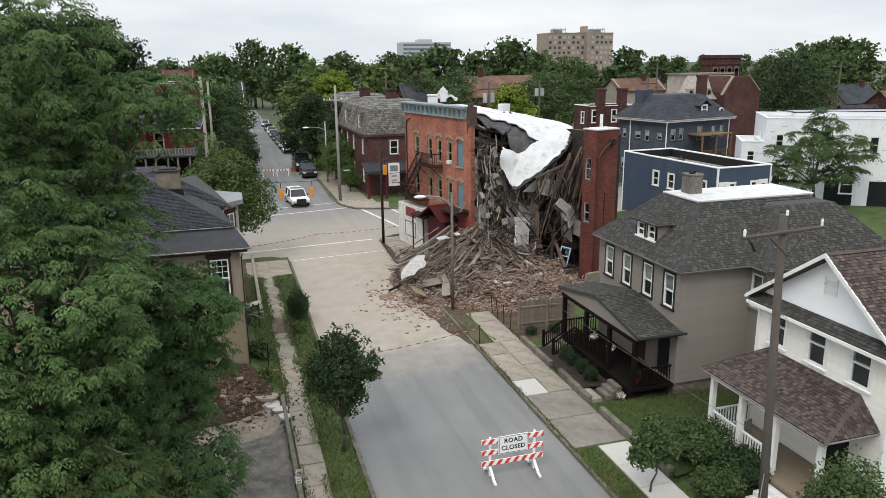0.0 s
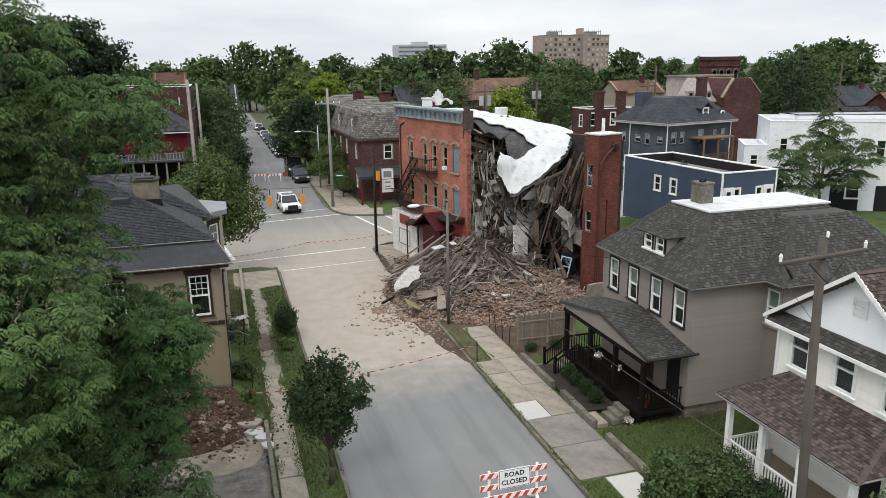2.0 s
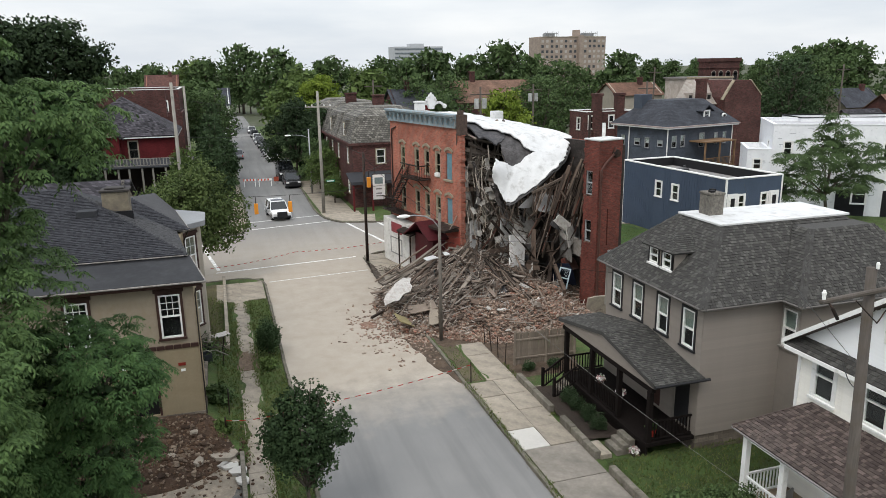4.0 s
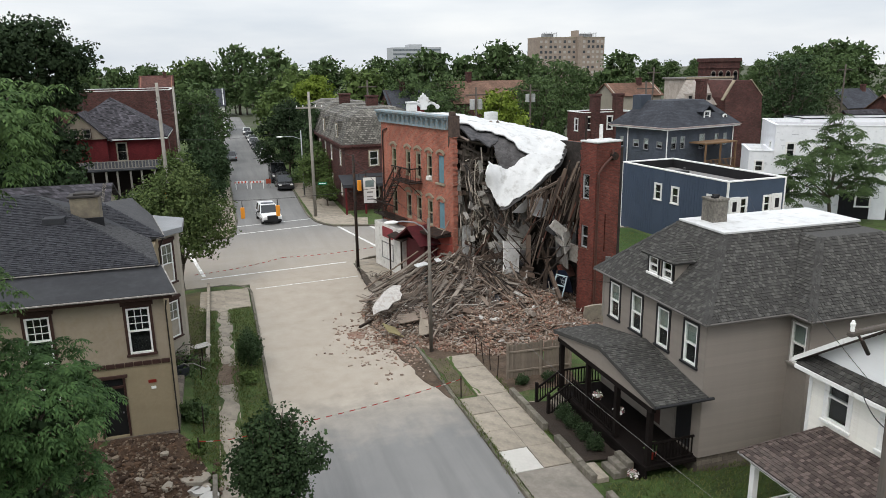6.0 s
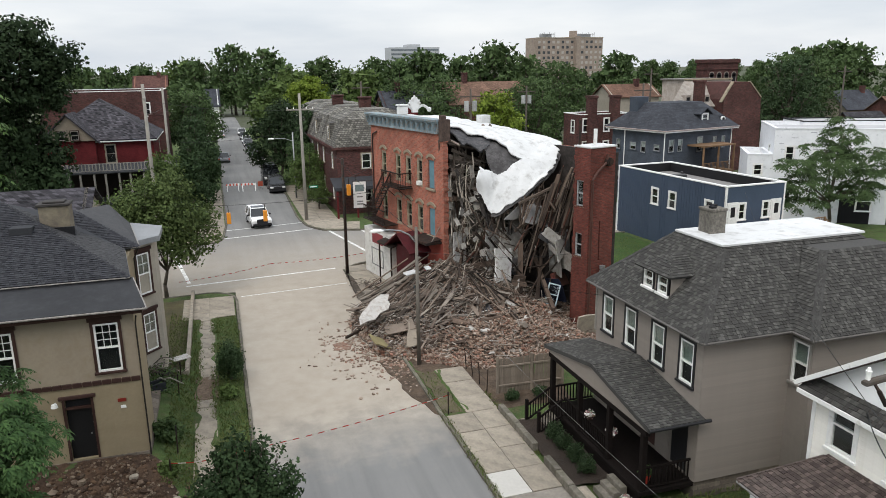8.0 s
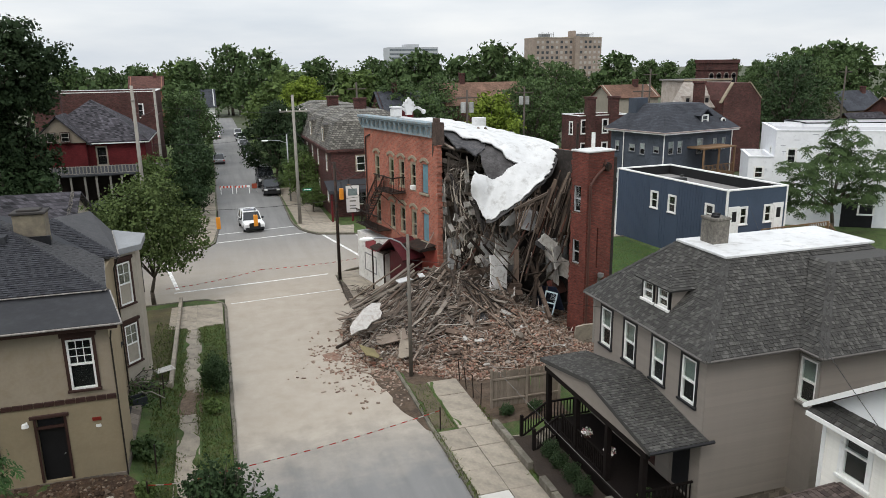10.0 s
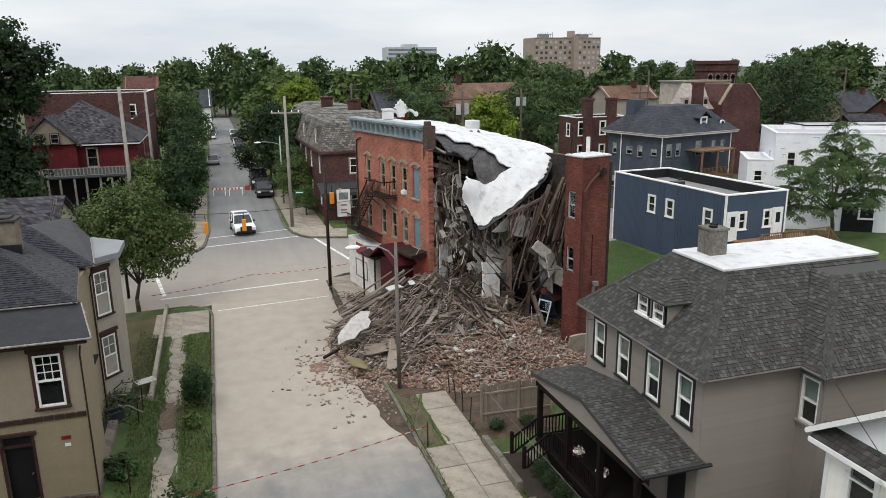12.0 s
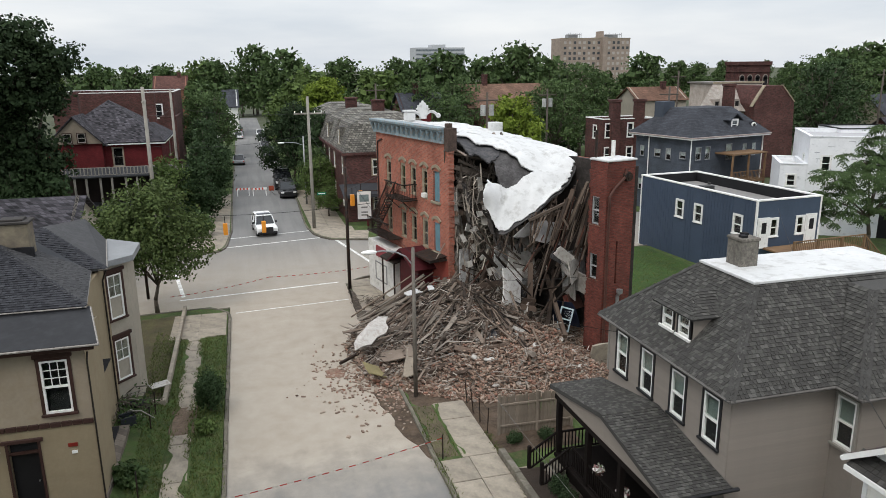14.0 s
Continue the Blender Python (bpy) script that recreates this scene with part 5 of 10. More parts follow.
def gable_house(name, o, w, d, h, rise, wall_mat, roof_mat, label, axis="x", openings=None, rz=0.0, chimney=None, over=0.4):
    """A pitched-roof house; the ridge runs along axis."""
    H = thing(name, o, rz, label=label, category="house")
    ops = openings or {}
    for key, m, ln in (("s", face(w, 0, 0, 270), w), ("w", face(0, 0, 0, 180), d), ("e", face(w, d, 0, 0), d), ("n", face(0, d, 0, 90), w)):
        lst = ops.get(key, [])
        top = None
        if (axis == "x" and key in "we") or (axis == "y" and key in "sn"):
            top = [(0, h), (ln, h), (ln / 2, h + rise)]
        wall(H, m, ln, h, [(s - ww / 2, s + ww / 2, z, z + hh) for s, z, ww, hh in lst], wall_mat, top=top)
        for s, z, ww, hh in lst:
            window(H, m @ Matrix.Translation((s, 0, z)), ww, hh, WHITE, WHITE, 0.1, key="far")
    g, k = Geo(), rise / ((d if axis == "x" else w) / 2)
    if axis == "x":
        g.slab([(-over, -over, h - k * over), (w + over, -over, h - k * over), (w + over, d / 2, h + rise), (-over, d / 2, h + rise)], 0.1)
        g.slab([(-over, d / 2, h + rise), (w + over, d / 2, h + rise), (w + over, d + over, h - k * over), (-over, d + over, h - k * over)], 0.1)
    else:
        g.slab([(-over, -over, h - k * over), (w / 2, -over, h + rise), (w / 2, d + over, h + rise), (-over, d + over, h - k * over)], 0.1)
        g.slab([(w / 2, -over, h + rise), (w + over, -over, h - k * over), (w + over, d + over, h - k * over), (w / 2, d + over, h + rise)], 0.1)
    part("roof", g, roof_mat, H)
    if chimney:
        x, y, z = chimney
        part("chimney", Geo().chamfer_box(x - .4, y - .4, h, x + .4, y + .4, z).chamfer_box(x - .47, y - .47, z, x + .47, y + .47, z + .2), BRICK_DARK, H)
    return H


ROOF_SLATE = coursed_mat("patchy_slate", (0.062, 0.057, 0.066), (0.04, 0.04, 0.045), 0.3, 0.16, spread=0.8, mortar=0.02)
ROOF_BLUE = coursed_mat("dark_blue_gray_shingle", (0.058, 0.063, 0.075), (0.04, 0.042, 0.05), 0.35, 0.14, spread=0.2, mortar=0.015)
ROOF_MANSARD = coursed_mat("worn_slate_shingle", (0.2, 0.19, 0.165), (0.09, 0.085, 0.08), 0.32, 0.2, spread=0.5, mortar=0.03)
ROOF_BROWN = coursed_mat("brown_roof", (0.2, 0.12, 0.085), (0.12, 0.07, 0.05), 0.35, 0.15, spread=0.2, mortar=0.01)
ROOF_RUST = coursed_mat("rust_brown_roof", (0.17, 0.095, 0.065), (0.11, 0.06, 0.045), 0.35, 0.15, spread=0.2, mortar=0.01)
ROOF_RED = coursed_mat("dull_red_roof", (0.115, 0.055, 0.045), (0.08, 0.04, 0.034), 0.35, 0.15, spread=0.3, mortar=0.01)
SIDING_BLUE = mat("slate_blue_panel", (0.072, 0.1, 0.15), 0.55, 0.12, 0.6, 6, bump=0.05)
BRICK_BLUE = coursed_mat("blue_gray_painted_brick", (0.085, 0.1, 0.125), (0.07, 0.082, 0.1), 0.21, 0.075, spread=0.1)
WRAP = mat("white_house_wrap", (0.74, 0.75, 0.77), 0.6, 0.06, 0.8, 4, stain=(0.5, 0.52, 0.55), amount=0.1, bump=0.1)

# blue flat-roofed building with upright boards
BB = plain_block("apartment_building", (30.75, 49.8, 0), 5.6, 13.3, 5.85, SIDING_BLUE, "slate-blue flat-roofed two-storey building with white trim",
                 {"w": [(1.7, 3.3, .8, 1.3), (5.9, 3.3, .8, 1.3), (8.1, 3.3, .8, 1.3)], "s": [(4.95, 2.65, .8, 1.95), (4.05, 3.35, .6, 1.2), (1.75, 3.35, .6, 1.2), (.8, 2.65, .8, 1.95)]},
                 roof=mat("gray_roof_gravel", (0.28, 0.27, 0.26), 0.9, 0.15), rz=4.0, parapet=0.75)
me = Geo().box(0, 0, 0, .05, .025, 5.83).mesh("batten", SIDING_BLUE)
for i in range(42):
    s = 0.15 + i * 0.31
    if not any(abs(s - c) < .55 for c in (1.7, 5.9, 8.1)):
        part("batten", me, None, BB, m=face(0, s, 0, 180))
for x, y in ((-.03, -.03), (5.5, -.03), (-.03, 13.2)):
    box_part(BB, "corner_board", x, y, 0, x + .13, y + .13, 5.85, WHITE, 0.01)
UNIT = mat("dark_roof_unit", (0.06, 0.06, 0.06), 0.6)
part("roof_unit", Geo().chamfer_box(2.6, 8.6, 5.1, 3.6, 9.3, 5.45), UNIT, BB)
part("roof_pipe", Geo().tube((4.2, 10, 5.0), (4.2, 10, 5.5), .12), UNIT, BB)
DECKWOOD = mat("tan_deck_wood", (0.24, 0.15, 0.085), 0.8, 0.25, 1, 20)
deck = thing("deck", (31.6, 47.1, 0), 4, label="tan wooden deck with rail and stair at the blue building", category="deck")
part("floor", Geo().chamfer_box(0, 0, 2.5, 6.4, 2.6, 2.65), DECKWOOD, deck)
for x in (.1, 2.1, 4.2, 6.2):
    box_part(deck, "post", x, .05, 0, x + .12, .17, 3.6, DECKWOOD)
railing(deck, (0.1, .1, 2.65), (6.3, .1, 2.65), 0.95, DECKWOOD, 0.16)
part("stair", Geo().slab([(6.4, .2, 2.6), (6.4, 1.3, 2.6), (9.2, 1.3, .1), (9.2, .2, .1)], .12), DECKWOOD, deck)
railing(deck, (6.4, .2, 2.6), (9.2, .2, .15), 0.9, DECKWOOD, 0.2)

g = Geo().box(.23, .23, 5.1, .27, 13.07, 5.84).box(5.33, .23, 5.1, 5.37, 13.07, 5.84).box(.27, 13.03, 5.1, 5.33, 13.07, 5.84).box(.27, .23, 5.1, 5.33, .27, 5.84)
part("parapet_lining", g, mat("black_parapet_felt", (0.02, 0.02, 0.022), 0.8, 0.3, 1, 9), BB, "black parapet lining")
for x in (.65, 4.8):
    dr = part("door", Geo().box(x - .37, -.09, 2.68, x + .37, -.05, 4.55), WHITE, BB, "white half-glazed door")
    part("pane", Geo().box(x - .2, -.095, 3.6, x + .2, -.091, 4.35), DARK, dr)
# blue-gray brick house with hipped roof
GB = thing("house", (39.7, 70.9, 0), 13, label="blue-gray painted brick house with dark hipped roof", category="house")
GW, GD = 10.2, 7.6
south = [(1.0, 5.7, .8, 1.3), (2.3, 5.7, .7, 1.3), (5.3, 5.5, .9, 1.6), (7.6, 5.7, .6, 1.3), (9.0, 5.7, .6, 1.3), (1.0, 2.2, .9, 1.4), (2.3, 2.2, .8, 1.4), (4.9, 1.0, 1.0, 2.2), (7.8, 2.2, .8, 1.5)]
west = [(1.0, 5.8, .8, .7), (2.9, 5.5, .7, 1.2), (4.4, 5.7, .9, .8), (6.6, 5.6, .6, 1.1), (1.1, 2.4, .8, .7), (2.9, 2.0, .7, 1.3), (4.4, 2.4, .9, .8), (6.6, 2.0, .7, 1.2)]
DULLTRIM = mat("dull_gray_white_trim", (0.4, 0.41, 0.42), 0.7, 0.15)
PALE_BLIND = mat("pale_window_blind", (0.6, 0.62, 0.62), 0.9, 0.1)
for key, m, ln, lst in (("s", face(GW, 0, 0, 270), GW, [(GW - q[0], *q[1:]) for q in south]), ("w", face(0, 0, 0, 180), GD, west), ("e", face(GW, GD, 0, 0), GD, []), ("n", face(0, GD, 0, 90), GW, [])):
    wall(GB, m, ln, 8.0, [(s - ww / 2, s + ww / 2, z, z + hh) for s, z, ww, hh in lst], BRICK_BLUE)
    for i, (s, z, ww, hh) in enumerate(lst):
        window(GB, m @ Matrix.Translation((s, 0, z)), ww, hh, DULLTRIM, BRICK_BLUE, 0.05, key="blue house", blind=PALE_BLIND)
hip_roof(GB, 0, 0, GW, GD, 8.0, 2.6, ROOF_BLUE, 0.6, flat=0.35)
part("gutter", Geo().path([(-.6, GD + .6, 7.95), (-.6, -.6, 7.95), (GW + .6, -.6, 7.95)], .07, 6), mat("pinkish_gutter", (0.4, 0.33, 0.3), 0.6, 0.15), GB, "dull pink eaves gutter")
for x, y in ((-.1, -.1), (-.1, 5.6), (GW, -.1)):
    part("downspout", Geo().tube((x, y, 0), (x, y, 7.9), .06, n=6), WHITE, GB)
part("dormer", Geo().box(5.5, .3, 8.4, 6.9, 3.2, 9.5).slab([(5.2, 0, 9.4), (6.2, 0, 10.1), (6.2, 3.6, 10.1), (5.2, 3.6, 9.4)], .1).slab([(7.2, 0, 9.4), (6.2, 0, 10.1), (6.2, 3.6, 10.1), (7.2, 3.6, 9.4)], .1), ROOF_BLUE, GB)
window(GB, face(6.2, .29, 8.5, 270), 0.8, 0.9, WHITE, WHITE, 0.12, key="far")
part("round_window", Geo().tube((9.0, .35, 8.75), (9.0, .15, 8.75), .32, n=14), WHITE, GB)
part("round_pane", Geo().tube((9.0, .14, 8.75), (9.0, .13, 8.75), .2, n=12), DARK, GB)
part("round_dormer", Geo().tube((9.0, .3, 8.7), (9.0, 2.0, 8.7), .5, n=12), ROOF_BLUE, GB)
part("chimney", Geo().chamfer_box(1.2, 5.2, 9, 2.8, 6.4, 11.2), mat("blue_gray_stack", (0.07, 0.085, 0.11), 0.8, 0.2), GB)
part("porch_floor", Geo().box(3.4, -2.2, 3.4, 8.4, 0, 3.6), DECKWOOD, GB)
part("porch_roof", Geo().box(3.4, -2.2, 6.2, 8.4, 0, 6.35), DECKWOOD, GB)
for x in (3.5, 5.8, 8.2):
    part("porch_post", Geo().chamfer_box(x, -2.15, 0, x + .16, -2.0, 6.2), DECKWOOD, GB)
railing(GB, (3.5, -2.1, 3.6), (8.3, -2.1, 3.6), .95, DECKWOOD, .2)

# white wrapped building under construction
WB = plain_block("apartment_building", (44.9, 61.3, 0), 22, 9, 8.7, WRAP, "white house-wrapped building under construction",
                 {"s": [(20.6, 5.8, .7, 1.3), (16, 5.4, .8, 1.6), (12, 5.4, .8, 1.6), (20.6, 1.5, .8, 1.5), (14, 1.3, 1.2, 1.8)], "w": [(2.4, 5.5, .8, 1.5)]}, roof=mat("pale_gray_roofing", (0.5, 0.5, 0.51), 0.8, 0.1), cap=WRAP, parapet=0.3, rz=-33)
plain_block("apartment_building", (43.08, 62.48, 0), 2.15, 6, 6.3, WRAP, "lower wing of the white building under construction", {"s": [(1.2, 4.4, .7, 1.0)]}, roof=MEMBRANE, cap=WRAP, rz=-33)
plain_block("apartment_building", (52.5, 66.0, 0), 20, 5, 8.75, WRAP, "upper part of the white building under construction", {}, roof=TAR, cap=DARK, rz=-20)

# seams and scraps on the wrap
rnd = random.Random(8)
SEAM = mat("gray_wrap_print", (0.45, 0.47, 0.5), 0.8, 0.1)
for i in range(60):
    x, z = rnd.uniform(.4, 15), rnd.uniform(1, 8.6)
    if not any(abs(x - (22 - q)) < .7 and c - .4 < z < c + 1.8 for q, c in ((20.6, 5.8), (16, 5.4), (12, 5.4), (20.6, 1.5), (14, 1.3))):
        part("wrap_print", Geo().box(x, -.008, z, x + rnd.uniform(.3, .8), -.002, z + .05), SEAM, WB)
# near-black sheets on the wall stand for the shade in unfinished openings
for x0, x1 in ((6, 8.6), (10, 12.5)):
    part("shop_opening", Geo().box(x0, -.03, 0, x1, -.004, 2.6), DARK, WB, "dark sheet in place of an unfinished opening")

# brick row with chimneys behind the fallen building
RB = plain_block("apartment_building", (38.6, 87, 0), 7.0, 4.5, 8.7, BRICK_DARK, "dark red brick building with tall chimneys",
                 {"s": [(s, z, .7, 1.6) for s in (6.3, 3.4, .8) for z in (3.8, 6.6)], "w": [(2, 6.4, .8, 1.5)]})
for x, y in ((.9, -.5), (4.1, -.5)):
    part("chimney", Geo().chamfer_box(x, y, 0, x + 1.05, y + .9, 10.7).chamfer_box(x - .1, y - .1, 10.7, x + 1.15, y + 1.0, 11.0), BRICK_DARK, RB)
gable_house("house", (32, 118, 0), 14, 10, 9.0, 3.2, BRICK_DARK, ROOF_BROWN, "brick house with brown roof far off", "x", chimney=(4, 5, 13.5))

# church with square brick tower
PALE_WALL = mat("stained_cream_render", (0.5, 0.45, 0.4), 0.85, 0.2, 0.4, 6, stain=(0.3, 0.25, 0.21), amount=0.4)
CH = thing("church", (57.5, 93, 0), label="cream-rendered church with brick gable and square brick tower", category="church")
part("wall", Geo().box(-1.6, .05, 0, 5.0, 11, 8.8), PALE_WALL, CH)
part("upper_wall", Geo().box(3.2, 4.3, 8, 10.6, 10, 12.3), PALE_WALL, CH)
part("roof_slope", Geo().slab([(-2.3, -.3, 9.1), (5.2, -.3, 8.8), (10.9, 4.2, 12.2), (2.9, 4.2, 12.3)], .14), mat("pale_church_slope", (0.42, 0.385, 0.345), 0.85, 0.25, 0.5, 6, stain=(0.25, 0.2, 0.16), amount=0.4), CH, "pale stained roof slope")
part("roof", Geo().box(2.9, 4.1, 12.3, 10.9, 10.3, 12.5), mat("gray_church_roof", (0.24, 0.225, 0.21), 0.85, 0.25, 0.5, 6), CH)
part("roof_edge", Geo().box(2.8, 4.0, 12.32, 11.0, 4.1, 12.56), STONE, CH)
for x in (.6, 3.7):
    d = part("dormer", Geo().box(x, .5, 8.9, x + .9, 2.2, 10.4), PALE_WALL, CH)
    part("pane", Geo().box(x + .2, .46, 9.3, x + .7, .495, 10.1), DARK, d)
part("chimney", Geo().chamfer_box(1.45, -.7, 0, 2.85, -.02, 12.1).chamfer_box(1.35, -.8, 12.1, 2.95, .1, 12.4), BRICK_DARK, CH)
g = Geo()
g.add([(x, y, z) for y in (-2.0, 12.0) for x, z in ((5.01, 0), (11.7, 0), (11.1, 10.0), (9.1, 12.1), (6.2, 12.1), (5.01, 9.8))], [(0, 1, 2, 3, 4, 5), (11, 10, 9, 8, 7, 6), (1, 7, 8, 2), (2, 8, 9, 3), (3, 9, 10, 4), (4, 10, 11, 5), (0, 5, 11, 6)])
part("transept", g, BRICK_DARK, CH)
part("coping", Geo().slab([(4.5, -2.1, 9.5), (6.25, -2.1, 12.2), (6.25, -1.6, 12.2), (4.5, -1.6, 9.5)], .15), STONE, CH, "pale stone gable coping")
part("coping", Geo().slab([(9.1, -2.1, 12.2), (11.2, -2.1, 10.0), (11.2, -1.6, 10.0), (9.1, -1.6, 12.2)], .12), STONE, CH, "pale stone gable coping")
part("tower", Geo().chamfer_box(18.6, 20, 0, 24.8, 23, 15.0).chamfer_box(18.4, 19.8, 14.7, 25.0, 23.2, 15.3).chamfer_box(18.45, 19.85, 13.6, 24.95, 23.15, 13.75), BRICK_DARK, CH, "square dark brick tower")
for k in range(4):
    x = 19.5 + k * 1.5
    w = part("arched_window", Geo().tube((x, 19.95, 12.75), (x, 19.99, 12.75), .52, n=14).box(x - .52, 19.95, 11.0, x + .52, 19.99, 12.75), mat("arch_stone_%d" % k, (0.3, 0.255, 0.22), 0.85, 0.2), CH)
    part("pane", Geo().tube((x, 19.9, 12.75), (x, 19.945, 12.75), .36, n=14).box(x - .36, 19.9, 11.0, x + .36, 19.945, 12.75), DARK, w)
gable_house("house", (63.5, 122, 0), 9.5, 7, 9.2, 2.0, STUCCO_PALE, ROOF_RUST, "pale house with rust-brown roof behind the brick row", "x", chimney=(6.5, 3, 11.9))

# tall tan apartment slab on the skyline
HR = thing("apartment_building", (175.4, 398, 0), 0, label="ten-storey tan brick apartment slab on the skyline", category="building")
HR_GLASS = [mat("far_glass", (0.08, 0.09, 0.1), 0.15, 0.2), mat("far_pale_blind", (0.5, 0.47, 0.43), 0.7, 0.15)]
HR_ME = [Geo().box(-.8, -.16, 0, .8, -.1, 1.45).mesh("pane", q) for q in HR_GLASS]
rnd = random.Random(14)
part("wall", Geo().box(-1.5, -.6, 0, 0, 12, 30.0), BRICK_TAN, HR)
for x0, wd, ht, y0, cols in ((0, 23.8, 30.0, 0, 8), (26.4, 14.6, 30.0, -2.0, 5)):
    lst = [((i + .5) * wd / cols, 1.0 + k * 2.9, 1.6, 1.45) for i in range(cols) for k in range(10)]
    m = face(x0 + wd, y0, 0, 270)
    wall(HR, m, wd, ht, [(q - w / 2, q + w / 2, z, z + h) for q, z, w, h in lst], BRICK_TAN, t=0.3)
    for q, z, w, h in lst:
        part("window", HR_ME[rnd.random() < (.35 if x0 == 0 else .6)], None, HR, m=m @ Matrix.Translation((q, 0, z)))
    part("wall", Geo().box(x0, y0 + .3, 0, x0 + wd, 16, ht), BRICK_TAN, HR)
    part("coping", Geo().box(x0 - .2, y0 - .2, ht, x0 + wd + .2, 16, ht + .4), STONE, HR)
part("stair_tower", Geo().box(23.8, -2.6, 0, 26.4, 14, 31.0).box(24.2, 2, 31.0, 26.2, 8, 34.2), BRICK_TAN, HR)
for x0, x1 in ((4, 13), (28.0, 38.5)):
    for i in range(9):
        x = x0 + (x1 - x0) * i / 8
        part("roof_mast", Geo().tube((x, 4, 30), (x, 4, 32.8 + (i % 3) * .3), .16, n=4), GALV, HR)
    part("mast_rail", Geo().box(x0, 3.9, 32.2, x1, 4.1, 32.5), GALV, HR)
    part("plant_room", Geo().box(x0 + 1, 4.5, 30.4, x1 - 2, 8, 32.4), GALV, HR)
FW = thing("office_building", (147, 640, 0), 0, label="pale office block far off on the skyline", category="building")
part("wall", Geo().box(0, 0, 0, 45, 20, 32).box(16, 2, 32, 28, 16, 34.5), mat("pale_concrete_far", (0.5, 0.52, 0.54), 0.8, 0.1), FW)
BAND = Geo().box(1, -.2, 1, 44, -.02, 2.5).mesh("window_band", mat("far_band_glass", (0.2, 0.23, 0.25), 0.3))
for k in range(9):
    part("window_band", BAND, None, FW, m=pose(0, 0, k * 3.5))

# mansard-roofed brick row past the crossing
MR = thing("apartment_building", (7.2, 75.0, 0), 1, label="old brick row with worn slate mansard roof", category="building")
ops = [(s, z, .75, 1.6) for s in (2.5, 8, 12, 16, 20, 25, 29) for z in (1.4, 4.6)]
fr = [(2.4, 4.7, .9, 1.5), (6.0, 4.7, .9, 1.5), (6.0, 1.3, .9, 1.6)]
for key, m, ln, lst in (("s", face(9, 4, 0, 270), 9, fr), ("w", face(0, 4, 0, 180), 33, ops), ("e", face(9, 37, 0, 0), 33, []), ("n", face(0, 37, 0, 90), 9, [])):
    wall(MR, m, ln, 6.9, [(s - w / 2, s + w / 2, z, z + h) for s, z, w, h in lst], BRICK_DARK)
    for s, z, w, h in lst:
        window(MR, m @ Matrix.Translation((s, 0, z)), w, h, WHITE, STONE, 0.12, key="far")
for k in range(4):
    y0, y1 = 4 + k * 8.3, 4 + (k + 1) * 8.3 - .5
    g = Geo()
    lo_, hi = 6.9, 9.6
    a = [(-.3, y0 - .2, lo_), (9.2, y0 - .2, lo_), (9.2, y1, lo_), (-.3, y1, lo_)]
    b = [(.7, y0 + .6, hi), (8.4, y0 + .6, hi), (8.4, y1 - .6, hi), (.7, y1 - .6, hi)]
    for i in range(4):
        g.poly([a[i], a[(i + 1) % 4], b[(i + 1) % 4], b[i]])
    c = [(2.6, y0 + 2, hi + .9), (6.2, y0 + 2, hi + .9), (6.2, y1 - 2, hi + .9), (2.6, y1 - 2, hi + .9)]
    for i in range(4):
        g.poly([b[i], b[(i + 1) % 4], c[(i + 1) % 4], c[i]])
    g.poly(c)
    part("mansard_roof", g, ROOF_MANSARD, MR, "worn slate mansard roof")
    part("cornice", Geo().box(-.45, y0 - .3, 6.7, 9.3, y1 + .1, 6.95), BRICK_DARK, MR)
    part("dormer", Geo().chamfer_box(-.05, y0 + 3, 7.3, .9, y0 + 4.6, 9.2), ROOF_MANSARD, MR)
    window(MR, face(-.06, y0 + 3.8, 7.5, 180), .8, 1.3, WHITE, STONE, .12, key="far")
    if k in (1, 2):
        cx = 4.6 if k == 1 else 3.0
        part("chimney", Geo().chamfer_box(cx, y0 + 1.2, 9, cx + 1.3, y0 + 2.0, 11.3).chamfer_box(cx - .1, y0 + 1.1, 11.3, cx + 1.4, y0 + 2.1, 11.5), BRICK_DARK, MR)
part("chimney", Geo().chamfer_box(7.8, 4.4, 7, 8.7, 5.4, 10.6), BRICK_RED, MR)
part("porch_roof", Geo().slab([(-.8, 1.6, 3.2), (6, 1.6, 3.2), (6, 4, 3.9), (-.8, 4, 3.9)], .12).box(-.8, 1.6, 2.9, 6, 1.75, 3.15), SLATE_BASE, MR)
for x in (-.6, 1.4, 3.6, 5.8):
    box_part(MR, "porch_post", x, 1.65, 0, x + .18, 1.83, 3.0, BRICK_RED)

# red brick house with slate gables
RH = thing("house", (-23, 96, 0), label="red painted brick house with patchy slate roof and white porch", category="house")
lst = [(8.2, 5.4, .8, 1.7), (4.6, 4.6, 1.0, 2.0)]
for key, m, ln, l2 in (("s", face(11.8, 0, 0, 270), 11.8, lst), ("w", face(0, 0, 0, 180), 12, []), ("e", face(11.8, 12, 0, 0), 12, [(3, 4.8, .8, 1.7)]), ("n", face(0, 12, 0, 90), 11.8, [])):
    wall(RH, m, ln, 7.2, [(s - w / 2, s + w / 2, z, z + h) for s, z, w, h in l2], BRICK_RED)
    for s, z, w, h in l2:
        window(RH, m @ Matrix.Translation((s, 0, z)), w, h, TANTRIM, STONE, 0.1, key="dull")
hip_roof(RH, 0, 0, 11.8, 12, 7.2, 4.4, ROOF_SLATE, 0.5)
g = Geo()
g.add([(x, y, z) for y in (-.9, -.7) for x, z in ((.4, 7.2), (6.0, 7.2), (3.2, 9.9))], [(0, 1, 2), (5, 4, 3)])
